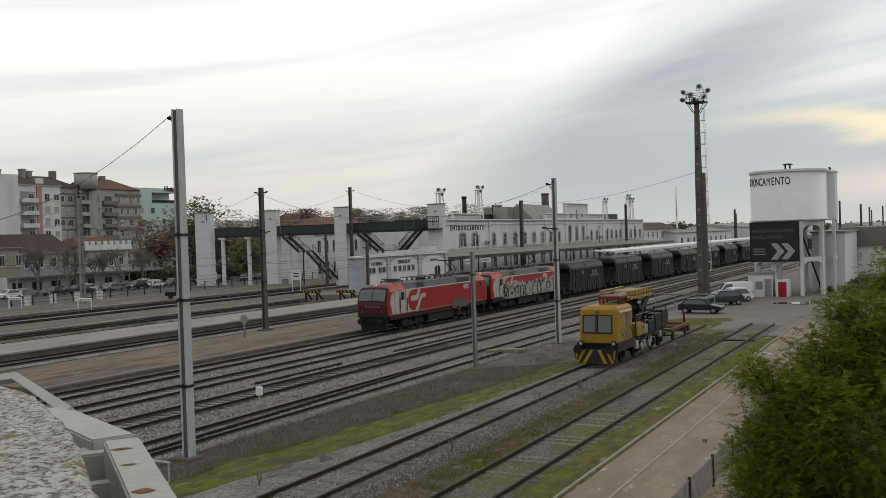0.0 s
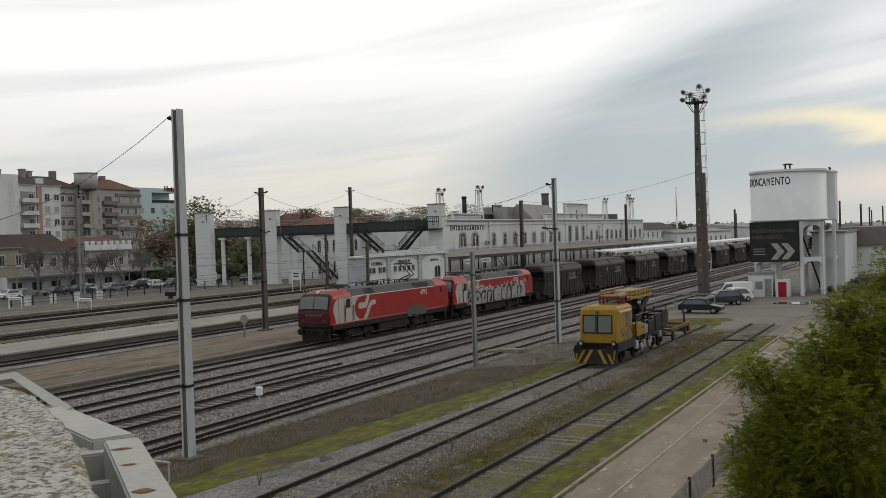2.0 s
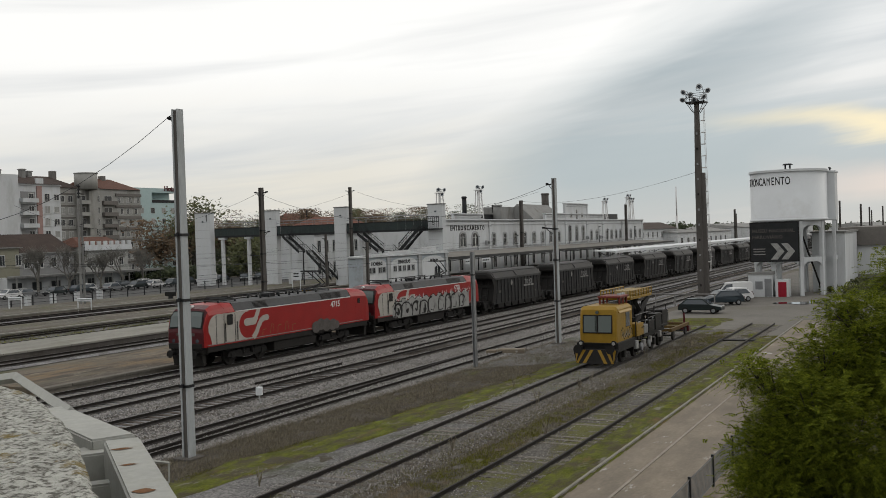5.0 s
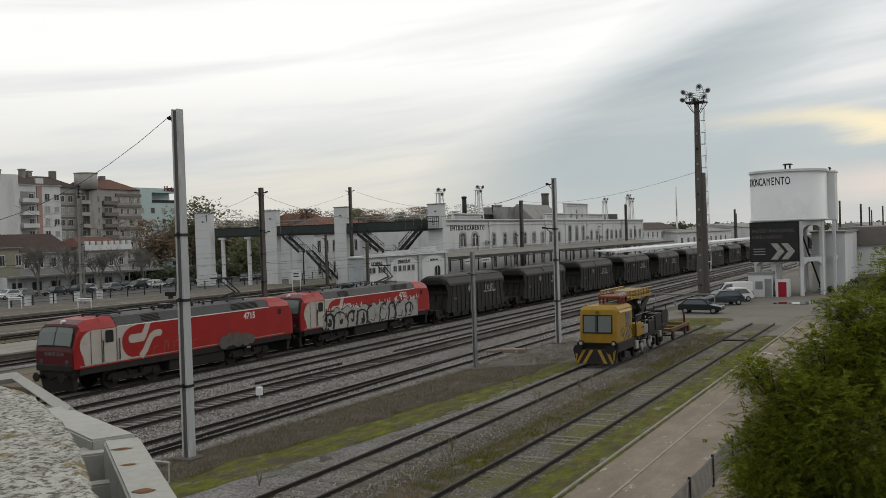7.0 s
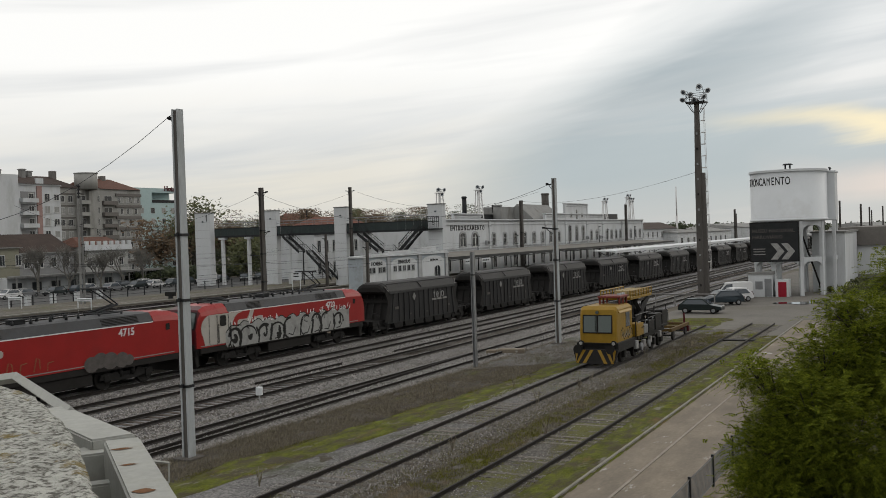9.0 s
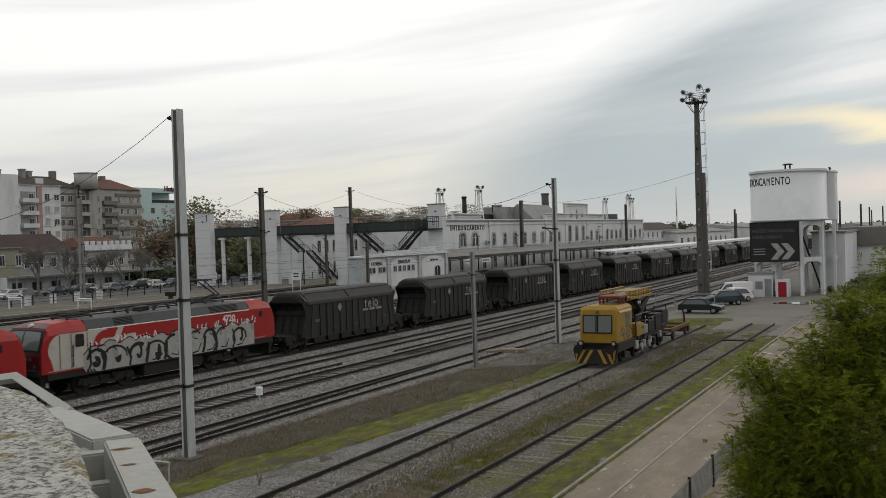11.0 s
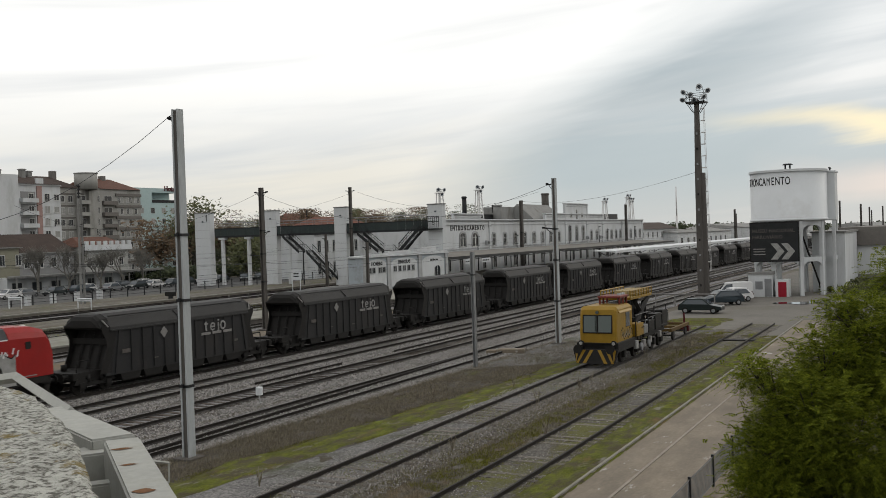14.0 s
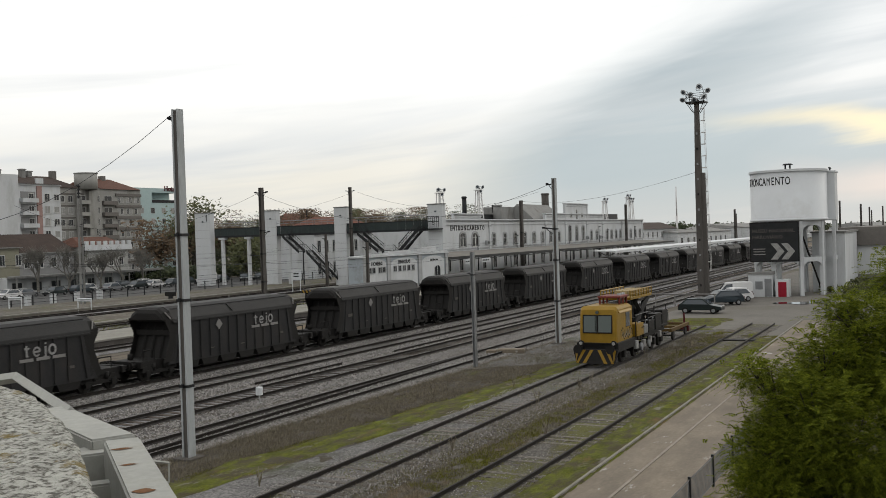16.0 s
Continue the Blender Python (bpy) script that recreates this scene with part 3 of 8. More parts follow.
def locomotive(number, tagged_side, pan_up):
    t = root("locomotive", "red and white electric locomotive" + (" with silver graffiti along its side" if tagged_side else " leading the coal train, grey roof"), "locomotive", group="locomotives of the coal train")
    HW, SH = 1.5, 0.92
    # middle body: red sides
    bm = B()
    loft(bm, [[(x, -HW, 1.42), (x, -HW, 3.4), (x, HW, 3.4), (x, HW, 1.42)] for x in (-6.475, 8.315)])
    part("body_side", bm, M["red"], t)
    # grey sloped roof with vents
    bm = B()
    loft(bm, [[(x, -HW + 0.01, 3.405), (x, -HW + 0.3, 3.92), (x, -0.7, 3.98), (x, 0.7, 3.98), (x, HW - 0.3, 3.92), (x, HW - 0.01, 3.405)] for x in (-5.55, 7.65)])
    roof = part("roof", bm, M["loco_grey"], t, "grey sloped roof")
    for x0, x1 in ((-3.6, -2.2), (4.0, 6.6)):
        bm = B()
        for k in range(5):
            z = 3.5 + k * 0.075
            bx(bm, x0, x1, -HW - 0.005 + (z - 3.4) * 0.58, -HW + 0.08 + (z - 3.4) * 0.58, z, z + 0.045)
        part("air_grille", bm, M["black"], roof)
    bm = B()
    bx(bm, -5.5, 7.6, -HW - 0.012, -HW + 0.05, 3.37, 3.425)
    part("waist_band", bm, M["letter_white"], t, "thin white line below the roof")
    # cabs
    def cab(sgn, m_nose):
        bm = B()
        S = []
        for d, hw, zr, k in ((0.0, 1.36, 2.35, 0.4), (0.06, 1.43, 2.64, 0.4), (0.25, 1.47, 3.32, 0.5), (0.5, 1.49, 3.74, 0.7), (1.1, 1.5, 3.93, 1.0), (2.0, 1.5, 3.97, 1.0)):
            x, zs = sgn * (9.4 - d) + SH, zr - 0.57 * k
            S.append([(x, -hw, 1.42), (x, -hw, zs), (x, -hw + 0.14 * k, zs + (zr - zs) * 0.5), (x, -hw + 0.42 * k, zr - 0.03), (x, -0.6, zr), (x, 0.6, zr), (x, hw - 0.42 * k, zr - 0.03), (x, hw - 0.14 * k, zs + (zr - zs) * 0.5), (x, hw, zs), (x, hw, 1.42)])
        loft(bm, S)
        # shade in the colour: the front cab's end faces keep a darker red
        for f in bm.faces:
            c_ = f.calc_center_median()
            f.material_index = 1 if (abs(f.normal.y) > 0.45 and abs(c_.x - SH) < 9.36) or (f.normal.z > 0.6 and abs(c_.x - SH) < 8.0) else 0
        c = part("cab", bm, m_nose, t, "rounded red cab, its front coloured darker as shade" if m_nose is M["dark_red"] else "bright red cab end")
        c.data.materials.append(M["red"])
        return c
    front, rear = cab(-1, M["dark_red"]), cab(1, M["red"])
    for sgn, c in ((-1, front), (1, rear)):
        bm = B()
        loft(bm, [[(x, -HW, 3.4), (x, -HW + 0.14, 3.7), (x, -HW + 0.42, 3.96), (x, HW - 0.42, 3.96), (x, HW - 0.14, 3.7), (x, HW, 3.4)] for x in ((-6.5, -5.6) if sgn < 0 else (7.67, 8.34))])
        part("cab_roof", bm, M["red"], t)
        # windscreen: a black surround and two panes that follow the slope
        for nm, m_, lift, grow in (("windscreen_surround", M["black"], 0.03, 0.1), ("windscreen", M["cab_glass"], 0.06, 0.0)):
            for s in (-1, 1):
                bm = B()
                rows_ = []
                for x_, z_, wy in ((9.34 + 0.1 * grow, 2.66 - grow * 0.8, 1.24), (9.245, 2.98, 1.26), (9.15, 3.32, 1.24), (9.01 - 0.4 * grow, 3.57 + grow * 0.6, 1.16)):
                    ya, yb = (0.04 if not grow else 0.0), wy + grow * 0.9
                    rows_.append([bm.verts.new((sgn * (x_ + lift) + SH, s * y_, z_ + lift * 0.3 - dz)) for y_, dz in ((ya, 0), (yb * 0.6, 0.01), (yb, 0.05))])
                fs = []
                for a_, b_ in zip(rows_, rows_[1:]):
                    for k in range(2):
                        fs.append(bm.faces.new((a_[k], a_[k + 1], b_[k + 1], b_[k])))
                bmesh.ops.recalc_face_normals(bm, faces=fs)
                part(nm, bm, m_, c)
        for s in (-1, 1):
            bm = B()
            cyl(bm, (sgn * 9.2 + SH, s * 0.95, 1.8), (sgn * 9.42 + SH, s * 0.95, 1.8), 0.13, 0.12, 12)
            part("headlight", bm, M["glass"], c)
        bm = B()
        cyl(bm, (sgn * 8.6 + SH, 0, 3.86), (sgn * 8.85 + SH, 0, 3.84), 0.09, None, 10)
        part("top_lamp", bm, M["letter_white"], c)
        if sgn < 0:
            bm = B()
            for k in range(5):
                bx(bm, -9.425 + SH, -9.38 + SH, -0.75 + k * 0.3, -0.53 + k * 0.3, 2.12, 2.3)
            part("number_bar", bm, M["faded"], c, "faded bars on the nose")
        bm = B()
        prism(bm, arc(0.18, 3.16, 0.1, 0.1, 0, 90, 4) + arc(-0.18, 3.16, 0.1, 0.1, 90, 180, 4) + arc(-0.18, 2.7, 0.1, 0.1, 180, 270, 4) + arc(0.18, 2.7, 0.1, 0.1, 270, 360, 4), 1, -HW - 0.03, -HW + 0.03)
        w = part("side_window", bm, M["black"], t)
        w.location.x = -6.08 if sgn < 0 else 8.75
        if sgn > 0:
            w.scale = (0.55, 1, 0.55)
            w.location.z = 1.42
    # white front side, door, emblem
    bm = B()
    pts = [(-7.75, 1.5), (-4.6, 1.5), (-3.72, 1.52), (-3.95, 1.9), (-4.2, 2.6), (-4.25, 3.36), (-7.2, 3.36)] + arc(-7.2, 2.55, 0.87, 0.81, 90, 215, 10)
    flat_shape(bm, pts, -HW - 0.006)
    side = part("white_field", bm, M["loco_white"], t, "dirty white side panel")
    for x in (-6.62, -5.58, -7.35):
        part("door_joint", bx(B(), x - 0.02, x + 0.02, -HW - 0.022, -HW - 0.01, 1.55, 3.3), M["steel_dark"], t)
    for x in (-6.56, -5.42):
        part("handrail", cyl(B(), (x, -HW - 0.07, 1.6), (x, -HW - 0.07, 2.75), 0.03, None, 6), M["steel_dark"], t)
    bm = B()
    y = -HW - 0.014
    flat_shape(bm, [(-3.2, 3.37), (-4.35, 3.3)] + arc(-4.35, 2.45, 0.85, 0.85, 95, 262, 14) + [(-3.95, 1.6), (-3.3, 2.2), (-2.6, 3.0), (-2.4, 3.37)], y, 0.004)
    part("emblem", bm, M["red"], t, "red rounded railway emblem")
    bm = B()
    y = -HW - 0.024
    flat_shape(bm, [(-3.62, 2.4), (-3.42, 2.62), (-3.05, 3.36), (-3.45, 3.36), (-3.72, 2.9), (-3.85, 2.86)] + arc(-4.5, 2.62, 0.24, 0.24, 90, 270, 8), y, 0.003)
    part("emblem_band", bm, M["loco_white"], t, "white ribbon-like band")
    bm = B()
    stroke(bm, [(-3.85, 1.56), (-3.5, 1.9), (-3.25, 2.3), (-3.0, 2.62), (-2.75, 2.74), (-2.5, 2.76), (-2.35, 2.76)], 0.38, y)
    flat_shape(bm, arc(-2.38, 2.76, 0.19, 0.19, 0, 345, 12), y - 0.002, 0.002)
    part("emblem_band", bm, M["loco_white"], t, "white ribbon-like band")
    bm = B()
    bx(bm, -8.1, 9.2, -HW - 0.012, -HW + 0.02, 1.5, 1.55)
    part("sill_line", bm, M["letter_dull"], t, "dull pale line along the sill")
    words("running_number", number, 0.58, M["letter_white"], t, facing(5.62, -HW - 0.012, 3.0), 0.004, bold=0.012, label="white painted running number")
    # underframe
    bm = B()
    bx(bm, -8.1, 9.9, -1.47, 1.47, 1.06, 1.42, 0.03)
    for sgn in (-1, 1):
        bx(bm, sgn * 9.0 + SH - 0.3, sgn * 9.0 + SH + 0.3, -1.3, 1.3, 0.95, 1.44, 0.05)
        bx(bm, sgn * 9.2 + SH - 0.26, sgn * 9.2 + SH + 0.26, -1.34, 1.34, 1.3, 1.66, 0.06)
        prism(bm, [(sgn * 9.15 + SH, 0.25), (sgn * 9.3 + SH, 0.95), (sgn * 8.95 + SH, 0.95), (sgn * 8.95 + SH, 0.3)], 1, -1.2, 1.2)
    bx(bm, -1.5, 3.3, -1.35, 1.35, 0.42, 1.06, 0.06)
    part("underframe", bm, M["skirt"], t, "black grimy underframe")
    buffers(t, -9.3 + SH, -1), buffers(t, 9.3 + SH, 1)
    # roof gear and two pantographs
    bm = B()
    for x in (-1.8, -0.9, 0.2, 1.4, 2.4, 3.2):
        cyl(bm, (x, -0.55, 3.95), (x, -0.55, 4.22), 0.09, 0.05, 8)
        cyl(bm, (x, 0.5, 3.95), (x, 0.5, 4.25), 0.09, 0.05, 8)
    bar(bm, (-3.0, -0.55, 4.24), (3.4, -0.55, 4.24), 0.05)
    bar(bm, (-3.0, 0.5, 4.27), (3.4, 0.5, 4.27), 0.05)
    bx(bm, -0.6, 0.1, -0.3, 0.35, 3.97, 4.25, 0.03)
    part("roof_insulator", bm, M["steel_dark"], t)
    for x, up, s in ((-5.2, False, 1), (5.4, pan_up, -1)):
        bm = B()
        for y in (-0.55, 0.55):
            bar(bm, (x - 0.9, y, 4.1), (x + 0.9, y, 4.1), 0.06)
            for k in (-0.8, 0.8):
                cyl(bm, (x + k, y, 3.93), (x + k, y, 4.1), 0.07, 0.06, 8)
        for k in (-0.88, 0.0, 0.88):
            bar(bm, (x + k, -0.57, 4.1), (x + k, 0.57, 4.1), 0.05)
        pan = part("pantograph", bm, M["steel_dark"], t)
        for y in (-0.3, 0.3):
            bm = B()
            if up:
                bar(bm, (x + s * 0.8, y, 4.15), (x - s * 0.9, y * 0.6, 4.5), 0.09)
                bar(bm, (x - s * 0.9, y * 0.6, 4.5), (x + s * 0.6, y, 5.45), 0.07)
            else:
                bar(bm, (x + 0.9, y, 4.16), (x - 0.8, y * 0.7, 4.2), 0.05)
            part("pantograph_arm", bm, M["steel_dark"], pan)
        for k in (-0.18, 0.18):
            bm = B()
            if up:
                bar(bm, (x + s * 0.6 + k, -0.8, 5.48), (x + s * 0.6 + k, 0.8, 5.48), 0.07)
            else:
                bar(bm, (x + k - 0.15, -0.85, 4.27), (x + k - 0.15, 0.85, 4.27), 0.05)
            part("contact_strip", bm, M["steel_dark"], pan)
    ws = bogie(t, -4.95 + SH) + bogie(t, 4.95 + SH)
    if tagged_side:
        rnd = random.Random(4)
        bm, ink, drip = B(), B(), B()
        y = -HW - 0.028
        top = []
        n = 64
        for i in range(n + 1):
            x = -5.9 + 13.9 * i / n
            lump = 0.28 * abs(math.sin(i * 0.55)) + 0.1 * rnd.random()
            top.append((x, 2.1 + lump + 0.32 * math.sin(min(1, i / 10) * 1.5)))
        for (xa, za), (xb, zb) in zip(top, top[1:]):
            bm.faces.new([bm.verts.new(v) for v in ((xa, y, 1.16 + (0.25 if xa < -5.2 else 0)), (xb, y, 1.16), (xb, y, zb), (xa, y, za))])
        part("graffiti", bm, M["graffiti"], t, "silver bubble graffiti with black outlines")
        stroke(ink, top, 0.06, y - 0.004)
        cx = -5.0
        while cx < 7.3:
            w = rnd.uniform(0.8, 1.15)
            hgt = rnd.uniform(0.5, 0.75)
            a0 = rnd.uniform(150, 260)
            stroke(ink, arc(cx, 1.8, w * 0.75, hgt, a0, a0 - rnd.uniform(120, 250), 12), rnd.uniform(0.1, 0.2), y - 0.004)
            if rnd.random() < 0.75:
                stroke(ink, arc(cx + rnd.uniform(-0.15, 0.2), rnd.uniform(1.6, 2.0), rnd.uniform(0.1, 0.24), rnd.uniform(0.16, 0.36), a0, a0 + rnd.uniform(200, 350), 10), rnd.uniform(0.14, 0.3), y - 0.005)
            stroke(ink, [(cx - w * 0.8, 1.18), (cx - w * 0.7 + rnd.uniform(-0.1, 0.2), 1.6), (cx - w * 0.8 + rnd.uniform(-0.2, 0.3), 2.1 + 0.3 * rnd.random())], rnd.uniform(0.12, 0.26), y - 0.0045)
            if rnd.random() < 0.6:
                stroke(ink, arc(cx + rnd.uniform(-0.4, 0.4), rnd.uniform(2.1, 2.4), 0.32, 0.2, rnd.uniform(0, 90), rnd.uniform(180, 300), 8), 0.06, y - 0.0042)
            if rnd.random() < 0.5:
                stroke(ink, [(cx - 0.3, 1.25 + 0.2 * rnd.random()), (cx + 0.2, 1.3), (cx + 0.5, 1.5 + 0.3 * rnd.random())], 0.08, y - 0.0047)
            cx += w * 1.55
        part("graffiti_outline", ink, M["black"], t)
        for i in range(34):
            x = -5.4 + 13.6 * rnd.random()
            z = 2.55 + 0.2 * rnd.random()
            stroke(drip, [(x, z), (x + rnd.uniform(-0.1, 0.1), z + 0.12 + 0.2 * rnd.random())], 0.07, y - 0.002)
            flat_shape(drip, arc(x, z, 0.06, 0.06, 0, 330, 7), y - 0.002, 0.002)
        tagged(part("graffiti_splash", drip, M["letter_white"], t), kind="stuff")
    else:
        bm = B()
        y = -HW - 0.028
        for cx, cz, r in ((3.1, 1.55, 0.5), (3.7, 1.7, 0.5), (4.4, 1.6, 0.55), (5.2, 1.55, 0.5), (5.7, 1.5, 0.35)):
            flat_shape(bm, arc(cx, cz, r, r * 0.85, 0, 345, 14), y - cx * 0.001, 0.003)
        part("graffiti", bm, M["faded"], t, "faded grey graffiti patch")
        bm = B()
        for k in range(5):
            x = -2.9 + k * 0.8
            h_ = (0.35, 0.62, 0.5, 0.66, 0.4)[k]
            stroke(bm, [(x, 1.66), (x + 0.16, 1.66 + h_), (x + 0.34, 1.6 + h_), (x + 0.38, 1.75)] if k % 2 else [(x, 1.62), (x + 0.05, 1.6 + h_), (x + 0.4, 1.66 + h_)], 0.045, y)
        tagged(part("graffiti_scrawl", bm, mat("yellowed_spray_paint", (0.28, 0.15, 0.07), 0.8), t), kind="stuff")
    return t, ws


def hopper_wagon():
    """A covered coal hopper: ribbed sides, sloped ends under a roof hood, low end platforms."""
    t = root("hopper_wagon", "grimy black covered coal hopper wagon with ribbed sides", "freight wagon", group="hopper wagons of the coal train")
    HW = 1.45
    bm = B()
    # side walls and sloped ends
    loft(bm, [[(-6.15, -HW, 0.8), (-6.15, HW, 0.8), (6.15, HW, 0.8), (6.15, -HW, 0.8)],
              [(-5.75, -HW, 1.6), (-5.75, HW, 1.6), (5.75, HW, 1.6), (5.75, -HW, 1.6)],
              [(-5.3, -HW, 3.2), (-5.3, HW, 3.2), (5.3, HW, 3.2), (5.3, -HW, 3.2)]])
    body = part("hopper_body", bm, M["wagon"], t)
    # end fins: the black hooded side frames
    for s in (-1, 1):
        bm = B()
        for y in (-HW, HW - 0.05):
            prism(bm, [(s * 5.28, 3.24), (s * 6.3, 3.5), (s * 6.28, 3.2), (s * 6.0, 2.7), (s * 5.98, 2.3), (s * 6.25, 1.6), (s * 6.5, 0.95), (s * 5.7, 0.95)], 1, y, y + 0.05)
        bx(bm, s * 5.75 - 0.04, s * 5.75 + 0.04, -HW + 0.06, HW - 0.06, 2.45, 2.75)
        for k in (-0.7, 0.0, 0.7):
            bar(bm, (s * 6.15, k, 1.0), (s * 5.55, k, 3.1), 0.09)
        part("end_frame", bm, M["black"], t)
        # black plate just proud of each sloping end
        bm = B()
        A = [bm.verts.new(v) for v in ((s * 6.18, -HW + 0.07, 0.85), (s * 6.18, HW - 0.07, 0.85), (s * 5.36, HW - 0.07, 3.18), (s * 5.36, -HW + 0.07, 3.18))]
        C = [bm.verts.new((v.co.x - s * 0.03, v.co.y, v.co.z)) for v in A]
        fs = [bm.faces.new(A)] + [bm.faces.new((A[i], A[(i + 1) % 4], C[(i + 1) % 4], C[i])) for i in range(4)]
        bmesh.ops.recalc_face_normals(bm, faces=fs)
        part("end_wall", bm, M["black"], t, "black plate over the sloping end wall")
    bm = B()
    loft(bm, [[(x, -HW - 0.04, 3.22), (x, -HW - 0.02, 3.4), (x, -HW + 0.25, 3.9), (x, -0.75, 4.12), (x, 0.75, 4.12), (x, HW - 0.25, 3.9), (x, HW + 0.02, 3.4), (x, HW + 0.04, 3.22)] for x in (-5.75, 5.75)])
    roof = part("roof", bm, M["wagon_roof"], t, "grey folding roof")
    # rounded black hood over each end
    for s in (-1, 1):
        bm = B()
        loft(bm, [[(s * x, -HW + a, 3.28 + 0.4 * b), (s * x, -HW + 0.27 + a * 0.6, 3.87 - b), (s * x, -0.75, 4.1 - b), (s * x, 0.75, 4.1 - b), (s * x, HW - 0.27 - a * 0.6, 3.87 - b), (s * x, HW - a, 3.28 + 0.4 * b)]
                  for x, a, b in ((5.7, -0.02, 0.0), (6.1, 0.0, 0.03), (6.3, 0.06, 0.12), (6.4, 0.14, 0.32))])
        part("roof_end", bm, M["black"], roof, "black end hood of the roof")
        part("latch_bar", bar(B(), (s * 5.86, -HW - 0.02, 3.42), (s * 6.12, -HW + 0.2, 3.82), 0.05), M["letter_dull"], roof, "pale latch bar")
    bm = B()
    bx(bm, -5.7, 5.7, -HW - 0.09, -HW - 0.02, 3.18, 3.26)
    bar(bm, (-5.6, -HW + 0.3, 3.99), (5.6, -HW + 0.3, 3.99), 0.05)
    bar(bm, (-0.4, -HW + 0.02, 3.5), (-0.7, -HW + 0.3, 3.95), 0.14)
    bar(bm, (-5.72, -HW - 0.03, 3.4), (-5.95, -HW + 0.14, 3.75), 0.07)
    part("roof_rail", bm, M["wagon_roof"], roof)
    for i in range(13):
        x = -5.1 + i * 0.85
        bm = B()
        k = (abs(x) / 5.3)
        lean = 0.0 if abs(x) < 4.9 else (0.35 if x > 0 else -0.35)
        prism(bm, [(x - 0.05, 3.18), (x + 0.05, 3.18), (x + 0.05 + lean, 0.9), (x - 0.05 + lean, 0.9)], 1, -HW - 0.065, -HW + 0.01)
        part("rib", bm, M["wagon"], t)
    for i in range(6):
        x = -4.3 + i * 1.72
        part("discharge_chute", prism(B(), [(x - 0.85, 1.0), (x + 0.85, 1.0), (x + 0.6, 0.4), (x - 0.6, 0.4)], 1, -1.42, 1.42), M["black"], t)
    bm = B()
    for y in (-1.15, 1.0):
        bx(bm, -8.15, 8.15, y, y + 0.15, 0.86, 1.14)
    for s in (-1, 1):
        bx(bm, s * 8.1 - 0.12, s * 8.1 + 0.12, -1.35, 1.35, 0.82, 1.2, 0.02)
        bx(bm, s * 7.1 - 0.9, s * 7.1 + 0.9, -1.1, 1.1, 1.1, 1.16)
        cyl(bm, (s * 7.3, 0.4, 1.16), (s * 7.3, 0.4, 1.5), 0.16, None, 10)
        bar(bm, (s * 6.7, -0.9, 1.15), (s * 6.7, -0.9, 1.75), 0.05)
        bar(bm, (s * 6.7, -0.9, 1.75), (s * 7.6, -0.9, 1.75), 0.05)
        bar(bm, (s * 7.6, -0.9, 1.75), (s * 7.6, -0.9, 1.15), 0.05)
    part("frame", bm, M["black"], t)
    buffers(t, -8.2, -1), buffers(t, 8.2, 1)
    bm = B()
    flat_shape(bm, [(-1.8, 2.42), (-1.5, 2.76), (-1.8, 3.1), (-2.1, 2.76)], -HW - 0.07, 0.004)
    part("marking", bm, M["letter_dull"], t, "dull white diamond")
    for x, z, w, hh in ((-5.0, 1.9, 0.6, 0.22), (4.3, 1.55, 0.3, 0.14), (0.2, 1.3, 0.35, 0.06), (-2.6, 1.35, 0.3, 0.06)):
        part("small_plate", bx(B(), x, x + w, -HW - 0.075, -HW - 0.06, z, z + hh), M["faded"], t)
    bm = B()
    for k in range(3):
        flat_shape(bm, [(1.3 + k * 0.98, 2.2), (2.1 + k * 0.98, 2.2), (2.1 + k * 0.98, 2.36), (1.3 + k * 0.98, 2.36)], -HW - 0.07, 0.004)
    tagged(part("marking_bar", bm, M["letter_dull"], t, "dull white bars"), kind="stuff")
    bm = B()
    y = -HW - 0.075
    w = 0.12
    stroke(bm, [(1.72, 3.0), (1.72, 2.5), (1.8, 2.45)], w, y)
    stroke(bm, [(1.58, 2.86), (1.9, 2.86)], w * 0.8, y - 0.001)
    stroke(bm, [(2.14, 2.66), (2.5, 2.66)] + arc(2.32, 2.66, 0.19, 0.21, 10, 320, 12), w * 0.8, y)
    stroke(bm, [(2.84, 2.88), (2.84, 2.4), (2.74, 2.33)], w, y)
    stroke(bm, [(2.84, 2.97), (2.84, 3.06)], w, y)
    stroke(bm, arc(3.25, 2.68, 0.2, 0.23, 0, 360, 14), w, y)
    part("lettering", bm, M["wagon_letter"], t, "grimy white painted lettering")
    ws = bogie(t, -6.6, 1.8, 0.46) + bogie(t, 6.6, 1.8, 0.46)
    return t, ws


LOCO_A, WA = locomotive("4715", False, True)
LOCO_B, WB = locomotive("4720", True, True)
WAGON, WW = hopper_wagon()
TRAIN = [(LOCO_A, 6.1), (LOCO_B, 25.7), (WAGON, 45.46)]
for k in range(1, 17):
    TRAIN.append((copy_thing(WAGON, Matrix()), 45.46 + 17.55 * k))


def door_x(t):
    """Where the leading cab door stands along the line: the train gathers speed gently."""
    return 68.55 - 3.87 * t - 0.085 * t * t


def motions():
    for thing, off in TRAIN:
        walk(thing, [(0.5 * k, pose(door_x(0.5 * k) + off, Y_T0, 0)) for k in range(33)])
        for ch in thing.children:
            if ch.name.startswith("wheelset"):
                r = ch["radius"]
                at = ch.location.copy()
                rows = []
                for k in range(81):
                    t = k * 0.2
                    roll = -math.degrees((door_x(0) - door_x(t)) / r)
                    rows.append((t, pose(at.x, at.y, at.z, 0, roll, 0)))
                walk(ch, rows)


